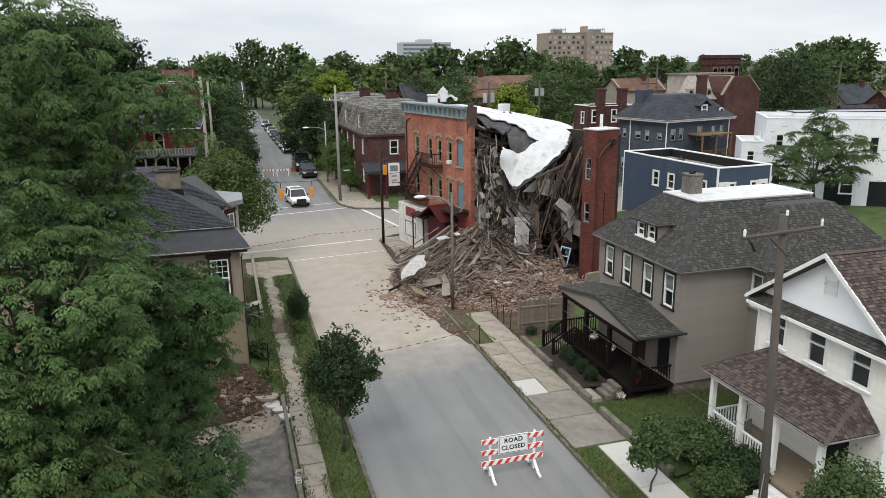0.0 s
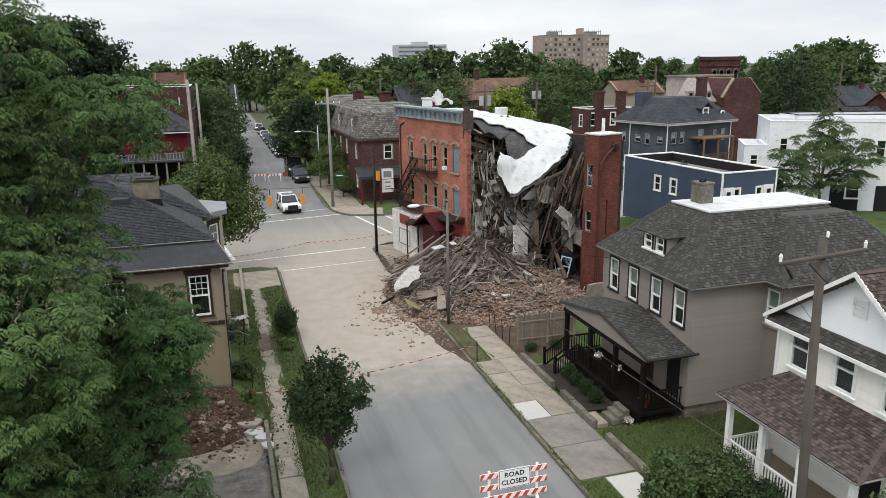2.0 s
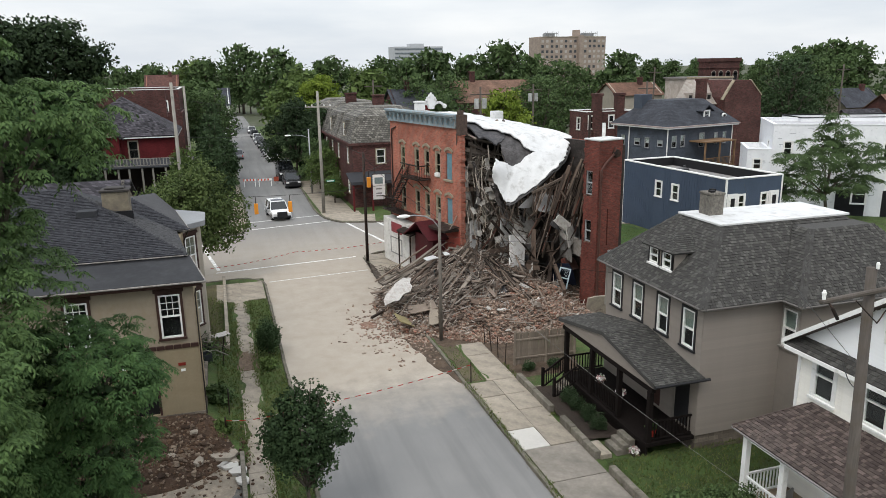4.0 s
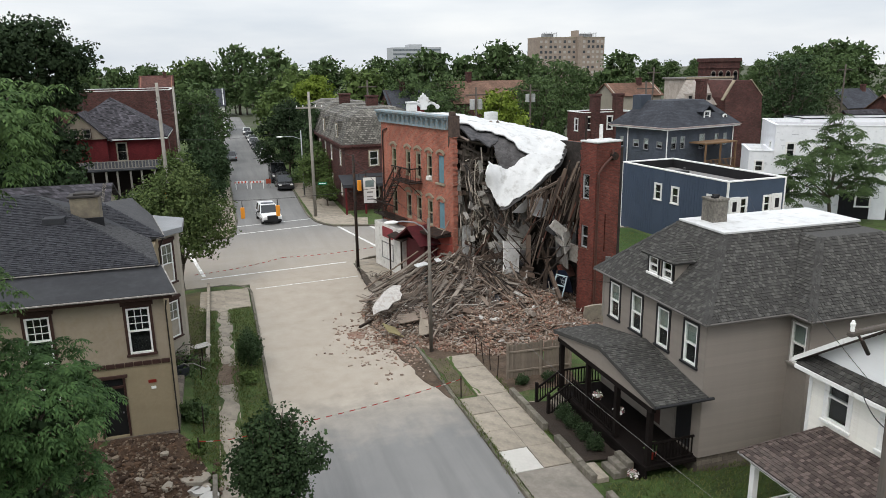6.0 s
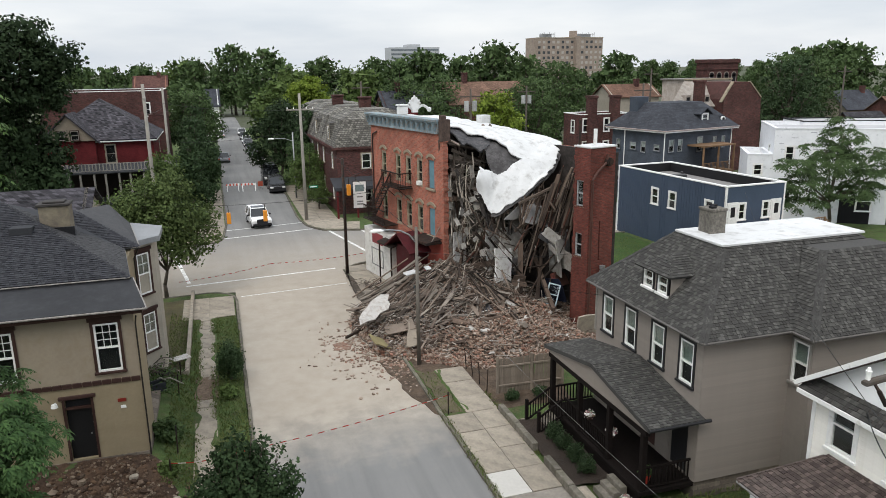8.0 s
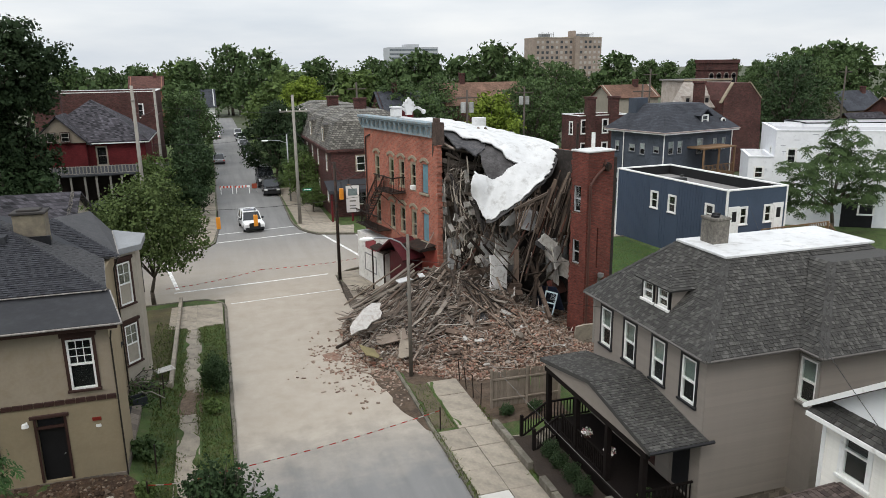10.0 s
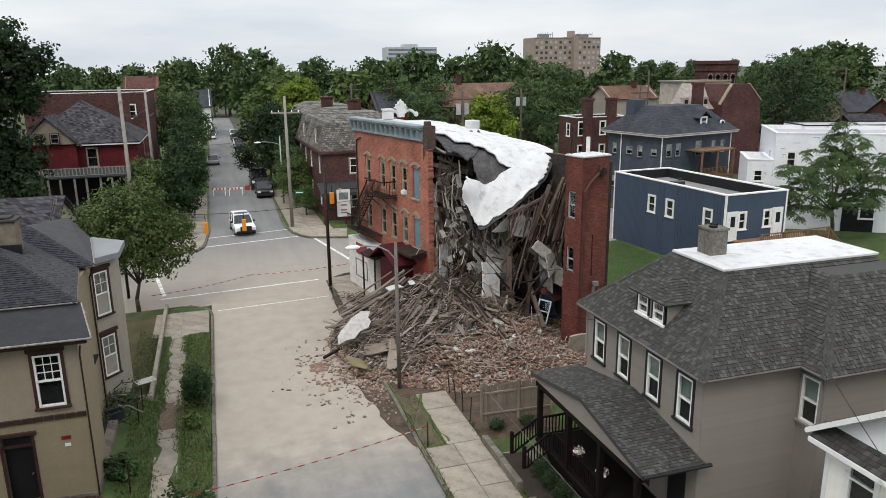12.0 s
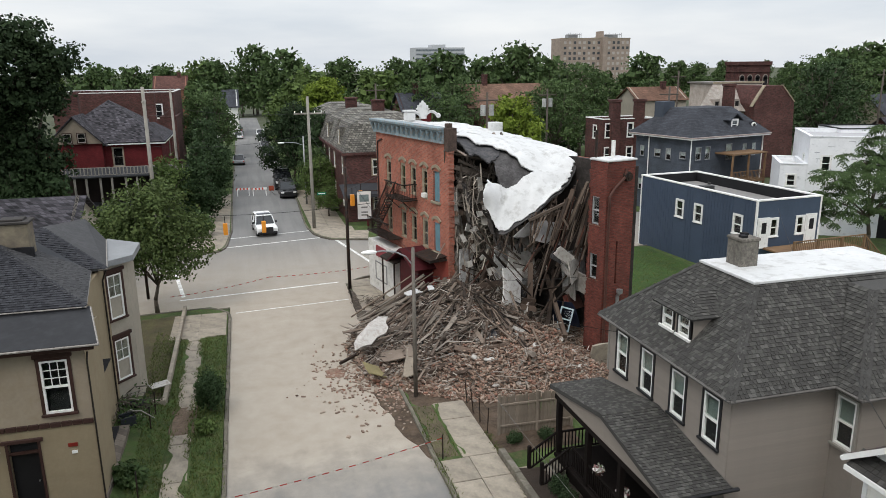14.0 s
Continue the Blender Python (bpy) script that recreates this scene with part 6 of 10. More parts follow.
part("gable", g, mat("buff_gable", (0.3, 0.255, 0.2), 0.8, 0.2), RH, "buff gable with window")
part("gable_roof", Geo().slab([(.0, -1.2, 6.95), (3.2, -1.2, 10.2), (3.2, 5, 10.2), (.0, 5, 6.95)], .12).slab([(6.4, -1.2, 6.95), (3.2, -1.2, 10.2), (3.2, 5, 10.2), (6.4, 5, 6.95)], .12), ROOF_SLATE, RH)
part("gable_bay", Geo().box(.6, -.7, 0, 5.8, .0, 7.2), BRICK_RED, RH)
for s in (2.5, 3.9):
    window(RH, face(s, -1.02, 7.35, 270), .8, 1.0, TANTRIM, BROWNTRIM, .08, key="dull")
    # added near-black board: the room's darkness behind the gable window
    part("window_shade", Geo().box(s - .4, -.935, 7.36, s + .4, -.905, 8.35), DARK, RH)
part("porch_roof", Geo().slab([(1.5, -4.2, 4.0), (14.5, -4.2, 4.0), (14.5, -.72, 4.6), (1.5, -.72, 4.6)], .12), SLATE_BASE, RH)
railing(RH, (1.7, -4.1, 4.1), (14.3, -4.1, 4.1), .9, TANTRIM, .35, .05)
for i in range(11):
    x = 1.8 + i * 1.25 + .12 * (i % 2)
    box_part(RH, "porch_post", x, -4.1, 0, x + .2, -3.9, 4.0, TANTRIM)
part("porch_floor", Geo().box(1.5, -4.2, 0, 14.5, -.72, .8), SLATE_BASE, RH)
# added dark sheet over the red wall paints the shade under the porch roof
part("porch_screen", Geo().box(1.6, -.76, .8, 11.7, -.71, 4.0), mat("porch_shade_brown", (0.05, 0.035, 0.033), 0.8, 0.2), RH, "dark sheet standing for the shade under the porch")
part("chimney", Geo().chamfer_box(10.2, 5, 9, 11, 6, 12.3), BRICK_DARK, RH)
part("chimney", Geo().chamfer_box(2.2, 4, 9, 3, 5, 12.5), BRICK_DARK, RH)
plain_block("apartment_building", (-26, 115, 0), 15, 14, 12.0, BRICK_DARK, "dark brick flat-roofed building", {"s": [(2, 8.6, .8, 1.8)]})
plain_block("apartment_building", (-12.6, 111, 0), 2.0, 9, 8.9, BRICK_DARK, "lower wing of the dark brick building", {}, cap=BRICK_DARK)
gable_house("house", (-26, 56, 0), 13, 10, 4.6, 2.3, STUCCO_PALE, ROOF_SLATE, "pale house with patchy slate roof", "x")
gable_house("house", (-21.8, 196, 0), 7.2, 9, 10.6, 3.0, mat("brick_far", (0.3, 0.14, 0.1), 0.9, 0.2), ROOF_RED, "tall brick house with red roof far off", "x", chimney=(5.6, 4, 14.2))
gable_house("house", (-13, 180, 0), 10, 10, 7, 3.5, WHITE, ROOF_BLUE, "pale house far along the street", "x")
gable_house("house", (22, 120, 0), 11, 10, 8, 3, BRICK_DARK, ROOF_BLUE, "dark house behind the trees", "x", chimney=(3, 5, 12.5))
gable_house("house", (115.5, 121, 0), 9.5, 9, 5.6, 3.4, STUCCO_PALE, ROOF_BLUE, "pale house with gray roof far off", "x", chimney=(7.5, 4, 9.6))
gable_house("house", (116.5, 110, 0), 13, 8, 5.2, 3.0, BRICK_DARK, ROOF_BROWN, "brick house with brown roof and white windows far off", "x", openings={"s": [(s_, 2.6, .9, 1.6) for s_ in (9.2, 10.6, 6.0, 4.6)]}, chimney=(4.2, 4, 9.3))
gable_house("house", (92, 96, 0), 7, 6, 4.6, 2.2, BRICK_DARK, ROOF_SLATE, "low brick house behind the white building", "x")

# ---------- the collapsed brick building ----------
# local axes: x into the block, y along its street front
CB = thing("collapsed_building", (8.5, 47.75, 0), 12.5, label="red brick building torn open with sagging white roof", category="building")
FL = 10.2


def hood(material, w):
    g = Geo()
    n = 7
    for i in range(n):
        a0, a1 = math.pi * (0.25 + 0.5 * i / n), math.pi * (0.25 + 0.5 * (i + 1) / n)
        r0, r1, c = w * 0.72, w * 0.72 + 0.17, -0.5 * w
        pts = [(r * math.cos(a), c + r * math.sin(a)) for r, a in ((r0, a0), (r1, a0), (r1, a1), (r0, a1))]
        g.add([(x, y, z) for y in (-.02, .07) for x, z in pts], [(0, 1, 2, 3), (7, 6, 5, 4), (0, 4, 5, 1), (1, 5, 6, 2), (2, 6, 7, 3), (3, 7, 4, 0)])
    return g.mesh("window_hood", material)


HOOD = hood(STONE, 0.9)
BOARDED = mat("faded_blue_board", (0.16, 0.3, 0.36), 0.7, 0.2, 2, 10)
cols = (8.2, 6.0, 4.5, 2.95, 1.42)
ops = [(c - .4, c + .4, z, z + 1.75) for c in cols for z in (4.3, 7.3)] + [(2.6, 3.5, 0.4, 2.6)]
fm = face(0, 0, 0, 180)
wall(CB, fm, FL, 10.75, ops, BRICK, t=0.35, label="weathered red brick street front")
for c in cols:
    for z in (4.3, 7.3):
        if c == 1.42:
            part("window_board", Geo().box(-.4, -.14, 0, .4, -.1, 1.75), BOARDED, CB, "faded blue board", m=fm @ Matrix.Translation((c, 0, z)))
            part("sill", Geo().chamfer_box(-.55, -.1, -.14, .55, .12, 0), STONE, CB, m=fm @ Matrix.Translation((c, 0, z)))
        else:
            window(CB, fm @ Matrix.Translation((c, -.09, z + .02)), 0.6, 1.62, STONE, STONE, 0.1, key="front")
        part("window_hood", HOOD, None, CB, m=fm @ Matrix.Translation((c, 0, z + 1.78)))
part("downspout", Geo().path([(-.08, 9.1, 10.3), (-.08, 9.75, 10.1), (-.08, 9.85, 9.7), (-.08, 9.85, 3.6)], .05, 8), mat("dark_front_pipe", (0.05, 0.03, 0.025), 0.5, 0.3), CB, "dark iron downpipe")
part("window_air_unit", Geo().chamfer_box(2.75, -.12, 0, 3.15, .14, .26), WHITE, CB, "white window air conditioner", m=fm @ Matrix.Translation((0, 0, 7.32)))
wall(CB, face(6.3, FL, 0, 90) @ pose(-6.3, 0, 0), 6.3, 10.75, [], BRICK, t=0.35)
# stained plaster made near-black: the torn rooms' shade is in the colour
wall(CB, face(6.3, FL - .36, 0, 0) @ pose(0, -.02, 0), FL + 7.9, 10.0, [], mat("shade_dark_plaster", (0.06, 0.05, 0.045), 0.95, 0.4, 1, 8, stain=(0.02, 0.018, 0.016), amount=0.5), t=0.3, label="stained inner plaster of the back wall, darkened as interior shade")
# torn brick edge
rnd = random.Random(5)
g = Geo()
z = 0.3
while z < 10.7:
    h = rnd.uniform(.07, .24)
    g.box(0.0, -rnd.uniform(.0, .12), z, .35, .0, z + h)
    z += h
part("torn_edge", g, BRICK, CB, "ragged broken brick edge", kind="stuff")
# corner stub beside the cornice
part("corner_stub", Geo().chamfer_box(-.05, -.12, 10.3, .5, .34, 11.6).chamfer_box(-.02, .0, 11.6, .3, .3, 11.85), mat("sooty_pier_brick", (0.12, 0.085, 0.07), 0.9, 0.35, 2, 12, stain=(0.05, 0.04, 0.035)), CB, "sooty corner pier")
# bracketed cornice
cor = part("cornice", Geo().box(-.12, .35, 10.75, 0, FL + .05, 11.45).chamfer_box(-.42, .3, 11.45, .3, FL + .1, 11.6).box(-.16, .35, 10.72, 0, FL + .06, 10.84).box(-.3, .33, 11.35, 0, FL + .08, 11.45), CORNICE, CB, "faded blue bracketed cornice")
me = Geo()
me.add([(x, y, z) for y in (-.06, .06) for x, z in ((0, 0), (-.06, 0), (-.24, .42), (-.24, .5), (0, .5))], [(0, 1, 2, 3, 4), (9, 8, 7, 6, 5), (0, 5, 6, 1), (1, 6, 7, 2), (2, 7, 8, 3)])
me = me.mesh("bracket", CORNICE)
for i in range(15):
    part("bracket", me, None, cor, m=pose(-.12, .55 + i * .69, 10.86))
# roof that still stands
g = Geo()
nu, nv = 16, 10
P = lambda i, j: (0.1 + 6.5 * i / nv, 10.35 - 8.9 * j / nu, 11.5 - (.5 + .4 * j / nu) * i / nv - .1 * math.sin(3 * i / nv) * (j / nu) + .05 * math.sin(i * 1.7 + j * 2.1))
for j in range(nu):
    for i in range(nv):
        if not (j > 13 and i + 1.5 * noise.noise(Vector((j * .9, i * .9, 0))) < (j - 13)):
            g.poly([P(i, j), P(i, j + 1), P(i + 1, j + 1), P(i + 1, j)])
rf = part("roof", g, MEMBRANE, CB, "white roof membrane with wrinkles")
md = rf.modifiers.new("thick", "SOLIDIFY")
md.thickness = 0.16
part("wrapped_vent", Geo().chamfer_box(1.9, 9.2, 11.3, 2.5, 9.8, 12.0, .12).chamfer_box(1.85, 9.15, 11.95, 2.55, 9.85, 12.08, .03), MEMBRANE, CB, "white wrapped roof vent")
FIN = [(-.22, 0), (-.26, .3), (-.42, .42), (-.34, .52), (-.5, .66), (-.36, .74), (-.38, .9), (-.22, .9), (-.16, 1.08), (-.06, 1.05), (0, 1.22)]
fin = part("roof_ornament", Geo().prism(FIN + [(-x, z) for x, z in FIN[-2::-1]], -.12, .12, 0, pose(3.3, 9.7, 11.45, 90)), MEMBRANE, CB, "white carved roof ornament")
for sg_ in (-1, 1):
    pts = [(3.3 + sg_ * (.2 + .95 * q), 9.7, 11.5 + .42 * math.sin(math.pi * (.15 + .75 * q))) for q in [i / 7 for i in range(8)]]
    part("scroll", Geo().path(pts, .1, 7).ball((3.3 + sg_ * 1.2, 9.7, 11.62), .2, .13, .18, 8), MEMBRANE, fin)
part("roof_box", Geo().chamfer_box(6.0, 4.9, 10.6, 6.7, 5.6, 11.35), MEMBRANE, CB)


# sagging membrane: one sheet from the back edge down over the front of the hole
SHEET = (((6.5, 4.6, 10.7), (6.5, 1.1, 10.44), (6.5, -1.5, 10.31), (6.5, -3.3, 10.05)),
         ((1.2, .7, 10.95), (2.73, -1.5, 10.39), (4.17, -2.6, 9.7), (5.86, -3.8, 9.41)),
         ((.75, -3.0, 8.9), (1.88, -3.2, 8.52), (3.31, -3.6, 8.75), (5.17, -4.2, 8.86)),
         ((.61, -3.5, 7.34), (.87, -4.1, 6.43), (2.4, -4.5, 7.27), (4.29, -4.7, 8.44)))


def curve(p, t):
    """A smooth curve through four points, t from 0 to 3."""
    i = min(2, max(0, int(t)))
    f = t - i
    a, b = p[i], p[i + 1]
    before = p[i - 1] if i else a * 2 - b
    after = p[i + 2] if i < 2 else b * 2 - a
    return a + .5 * ((b - before) * f + (before * 2 - a * 5 + b * 4 - after) * f * f + (a * 3 - before - b * 3 + after) * f ** 3)


def drape(s, r, drop=0.0):
    p = curve([curve([Vector(q) for q in row], s) for row in SHEET], r)
    w = noise.noise(Vector((s * 1.6, r * 1.4, 2))) * .16 + noise.noise(Vector((s * 3.4, r * 3, 1))) * .05
    return (p.x - drop * .1, p.y, p.z + w * min(1, r) - drop)


def drape_mesh(keep, n=90, k=72, drop=0.0):
    g, idx = Geo(), {}
    def at(i, j):
        if (i, j) not in idx:
            idx[i, j] = len(g.v)
            g.v.append(drape(-.5 + 3.5 * i / n, 3 * j / k, drop))
        return idx[i, j]
    for i in range(n):
        for j in range(k):
            if keep(-.5 + 3.5 * (i + .5) / n, 3 * (j + .5) / k):
                g.f.append((at(i, j), at(i + 1, j), at(i + 1, j + 1), at(i, j + 1)))
                g.k.append(0)
    return g


def hole_top(s):
    return 1.0 + .5 * max(0, (s - .9) / 1.0) ** 1.3


def hole_low(s):
    return 1.98 - .12 * max(0, .4 - s) - .35 * max(0, (s - 1.1) / .8)


def torn(s, r):
    q = .1 * noise.noise(Vector((s * 4, r * 4, 1)))
    return s + q < 1.95 and hole_top(s) + q < r < hole_low(s) + .5 * q


def edge_ok(s, r):
    q = .07 * noise.noise(Vector((s * 5, 3, r * 5)))
    lobe = -.42 * max(0, 1 - ((r - 2.55) / .5) ** 2) ** .5
    return r < 2.96 + q and s < 2.95 + q and s > lobe + q + (.0 if r > 1.5 else -.1)


ob = part("sagging_membrane", drape_mesh(lambda s, r: not torn(s, r) and edge_ok(s, r), 170, 140), MEMBRANE, CB, "white roof membrane sagging into the collapse")
smooth(ob)
md = ob.modifiers.new("thick", "SOLIDIFY")
md.thickness = 0.09
FELT = mat("gray_torn_felt", (0.11, 0.105, 0.105), 0.85, 0.35, 1.5, 9, stain=(0.05, 0.045, 0.045), bump=0.7, dist=0.04)
for keep, drop in ((lambda s, r: .75 < s + .25 * noise.noise(Vector((2, r * 3, s))) and s < 2.1 and .9 < r < 2.25, 0.3),
                   (lambda s, r: s < .9 and .7 < r < 1.25 + .4 * noise.noise(Vector((s * 4, 2, r * 2))), 0.22),
                   (lambda s, r: s > .9 and r > 2.75 + .3 * noise.noise(Vector((s * 4, 2, 0))) and r < 2.98, 0.2),
                   (lambda s, r: s > 2.75 + .2 * noise.noise(Vector((r * 4, 2, 0))) and .2 < r < 2.9, 0.2)):
    ob = part("torn_roof_felt", drape_mesh(keep, 120, 100, drop), TAR if drop == 0.22 else FELT, CB, "dark torn roofing felt and deck")
    md = ob.modifiers.new("thick", "SOLIDIFY")
    md.thickness = 0.1
# stains on the sheet where the felt shows through
for s0, r0, l in ((2.2, 2.3, .5), (1.85, 2.75, .4), (.9, .35, .3)):
    part("torn_patch", drape_mesh(lambda s, r: abs(s - s0) + .08 * noise.noise(Vector((s * 9, r * 9, 3))) < .1 * l * 2 and abs(r - r0) < .2 * l, 84, 72, -.05), FELT, CB, "torn patch of dark felt")

# standing rear corner
tm = face(4.1, -8.5, 0, 180)
top = [(.5, 1.08, 4.4, 5.7), (.5, 1.08, 7.2, 8.6)]
wall(CB, tm, 1.2, 10.35, top, BRICK_OLD, t=0.35, label="standing brick corner with old windows")
for a, b, c, d in top:
    window(CB, tm @ Matrix.Translation(((a + b) / 2, -.1, c)), b - a, d - c, DULLTRIM, STONE, .06, key="rear")
wall(CB, face(5.85, -8.5, 0, 270) @ pose(0, 0, 0), 1.75, 10.35, [(.9, 1.0, 4.2, 6.4)], BRICK_OLD, t=0.35)
wall(CB, face(6.4, FL, 0, 0), FL + 7.0, 10.0, [], BRICK, t=0.1)
wall(CB, face(5.85, -6.9, 0, 0), 1.6, 10.35, [], BRICK_OLD, t=0.3)
part("roof_cap", Geo().chamfer_box(4.05, -8.55, 10.35, 5.9, -7.2, 10.46, .03), MEMBRANE, CB, "white membrane cap")
part("vent_pipe", Geo().tube((5.0, -7.8, 10.4), (5.0, -7.8, 11.3), .1), WHITE, CB)
part("vent_pipe", Geo().tube((4.35, -7.3, 10.4), (4.35, -7.3, 11.8), .07), IRON, CB)
part("downspout", Geo().path([(5.2, -8.6, 10.0), (5.15, -8.62, 9.6), (4.5, -8.62, 9.1), (4.2, -8.62, 8.7), (4.2, -8.62, .4)], .07, 8), mat("rust_brown_pipe", (0.1, 0.045, 0.035), 0.5, 0.3), CB, "rust-brown downpipe")
part("vent_fan", Geo().tube((5.3, -8.5, 9.6), (5.3, -8.72, 9.6), .25, .22, 12).tube((5.3, -8.72, 9.6), (5.3, -8.76, 9.6), .12), IRON, CB)
part("vent_pipe", Geo().path([(5.0, -8.62, .3), (5.0, -8.62, 3.6), (5.0, -8.75, 3.75)], .09, 8).tube((5.0, -8.75, 3.75), (5.0, -8.75, 3.95), .16), GALV, CB)
g = Geo()
z = 0.5
while z < 10.2:
    h = rnd.uniform(.07, .24)
    g.box(4.1, -7.3, z, 4.45, -7.3 + rnd.uniform(.0, .14), z + h)
    z += h
part("torn_edge", g, BRICK_OLD, CB, kind="stuff")
# floors and partitions torn through behind the front
for z in (3.75, 6.95):
    g = Geo()
    n = 12
    pts = [(0.35 + 4.6 * i / n, .4 + rnd.uniform(-.7, .9) + .12 * i) for i in range(n + 1)]
    g.prism([(0.35, FL - .4)] + pts + [(5.0, FL - .4)], z, z + .12)
    part("floor", g, TIMBER, CB, "torn timber floor")
    me = Geo().box(-.04, 0, -.26, .04, 1, 0).mesh("joist", BEAM)
    for i in range(13):
        y0 = pts[min(n, i)][1] - rnd.uniform(.1, .9)
        part("joist", me, None, CB, m=pose(.45 + i * .36, y0, z, rnd.uniform(-6, 3)) @ Matrix.Diagonal((1, 3.5, 1, 1)))
for x0, x1, y, z0, z1 in ((.5, 1.7, .95, 4.0, 5.6), (.4, 1.3, .8, 7.3, 8.2), (2.0, 3.4, 1.4, 3.9, 6.6), (.4, 2.4, 1.2, .8, 3.4), (3.3, 4.6, 1.9, 4.2, 6.6)):
    part("partition", Geo().chamfer_box(x0, y, z0, x1, y + .1, z1), PLASTER, CB, "broken plaster partition", m=pose(0, 0, 0, rnd.uniform(-2, 2), rnd.uniform(-2, 2), 0))
# dark backing wall; its base colour carries the shade deep inside the building
part("back_partition", Geo().box(.4, 3.2, .3, 6, 3.3, 10.6), mat("shade_dark_inner_wall", (0.055, 0.048, 0.044), 0.95, 0.4, 1, 8, stain=(0.16, 0.14, 0.125), amount=0.25), CB)
me = Geo().box(-.045, -.045, 0, .045, .045, 1).mesh("stud", mat("gray_old_stud", (0.24, 0.2, 0.17), 0.9, 0.3, 1, 18, stretch=(1, 1, 0.1), lot=0.5))


def strut(parent, a, b, me, w=1.0, name="beam"):
    a, b = Vector(a), Vector(b)
    d = b - a
    m = Matrix.Translation(a) @ d.to_track_quat("Z", "Y").to_matrix().to_4x4() @ Matrix.Diagonal((w, w * rnd.uniform(.6, 1.6), d.length, 1))
    return part(name, me, None, parent, m=m)


for i in range(26):
    x, y = rnd.uniform(.4, 4.2), rnd.uniform(-.2, 1.6)
    z = rnd.choice((1.0, 3.9, 6.0, 7.1)) + rnd.uniform(-.5, 1)
    strut(CB, (x, y, z), (x + rnd.uniform(-.8, .9), y + rnd.uniform(-1.2, .6), min(10.6, z + rnd.uniform(1.4, 3.4))), me, rnd.uniform(.6, 1.3), "stud")
# rafters under the torn roof
for i in range(9):
    t = i / 8
    strut(CB, (.5 + 4.6 * t, 2.6, 10.9), (.9 + 4.4 * t + rnd.uniform(-.3, .3), rnd.uniform(-1.4, .7), 10.7 - rnd.uniform(.4, 2.6) * (.3 + t)), me, rnd.uniform(1.0, 1.8), "rafter")

# broken roof deck and joist ends hanging behind the front
for i in range(22):
    z = 10.3 - i * .16
    x0 = .5 + rnd.uniform(0, .5)
    strut(CB, (x0, .5 + rnd.uniform(-.4, .5), z), (x0 + rnd.uniform(1.4, 3.2), .1 + rnd.uniform(-.7, .5), z - rnd.uniform(.2, 1.3)), me, rnd.uniform(.7, 1.7), "joist")
for i in range(12):
    x = rnd.uniform(.5, 4.4)
    strut(CB, (x, rnd.uniform(.2, 1.5), rnd.uniform(2, 7)), (x + rnd.uniform(-1.6, 1.6), rnd.uniform(-.9, .6), rnd.uniform(2, 8)), me, rnd.uniform(.5, 1.1), "stud")

# shop front, stair porch, fire escape, sign
SHOPWHITE = mat("white_shop_board", (0.66, 0.65, 0.62), 0.7, 0.1, 1, 8, stain=(0.45, 0.42, 0.38), amount=0.2)
sf = part("shop_front", Geo().chamfer_box(-.85, 5.9, .15, -.02, 10.1, 3.5), SHOPWHITE, CB, "white boarded shop front")
part("shop_sign", Geo().box(-.89, 7.0, 2.55, -.852, 8.7, 3.3), mat("red_shop_sign", (0.3, 0.06, 0.07), 0.6, 0.3), sf, "faded red sign board")
g = Geo()
for y0, z0, y1, z1 in ((7.0, .9, 8.9, .97), (7.0, 2.1, 8.9, 2.17), (7.0, .97, 7.07, 2.1), (8.83, .97, 8.9, 2.1)):
    g.box(-.89, y0, z0, -.852, y1, z1)
part("panel_trim", g, mat("gray_trim", (0.3, 0.3, 0.3), 0.6), sf)
DKRED = mat("dark_red_paint", (0.085, 0.014, 0.018), 0.6, 0.25, 2, 9)
part("stair_porch", Geo().chamfer_box(-1.0, 2.0, .1, -.02, 4.6, 3.3).slab([(-1.6, 1.5, 3.3), (-1.6, 3.3, 4.3), (0, 3.3, 4.3), (0, 1.5, 3.3)], .1).slab([(-1.6, 3.3, 4.3), (-1.6, 5.3, 3.1), (0, 5.3, 3.1), (0, 3.3, 4.3)], .1), DKRED, CB, "dark red gabled stair porch")
part("stair", Geo().slab([(-1.0, .9, 2.4), (-.1, .9, 2.4), (-.1, 3.8, .2), (-1.0, 3.8, .2)], .2), mat("bright_red_stair", (0.3, 0.018, 0.035), 0.6, 0.2), CB, "red stair flank")
part("canopy", Geo().slab([(-1.5, 4.4, 3.1), (0, 4.4, 3.5), (0, 6.6, 3.5), (-1.5, 6.6, 3.1)], .12), IRON, CB)
for y in (4.6, 6.4):
    part("canopy_post", Geo().tube((-1.4, y, .1), (-1.4, y, 3.1), .06), IRON, CB)
part("red_wall", Geo().box(-.03, .05, .2, -.004, 2.5, 4.0), mat("red_wall_paint", (0.33, 0.075, 0.055), 0.8, 0.15, 1, 9), CB, "faded red painted brick")
part("balcony", Geo().chamfer_box(-1.1, .2, 4.0, 0, 2.4, 4.15).slab([(-1.1, .2, 4.15), (0, .2, 4.3), (0, 2.4, 4.3), (-1.1, 2.4, 4.15)], .05), IRON, CB)
fe = part("fire_escape", Geo().box(-1.0, 3.9, 6.95, -.02, 6.7, 7.0), IRON, CB, "rusty black iron fire escape")
part("landing", Geo().box(-1.0, 6.2, 4.1, -.02, 9.9, 4.15), IRON, fe)
railing(fe, (-.98, 3.95, 7.0), (-.98, 6.65, 7.0), 1.0, IRON, .16, .012)
railing(fe, (-.98, 3.95, 7.0), (-.05, 3.95, 7.0), 1.0, IRON, .16, .012)
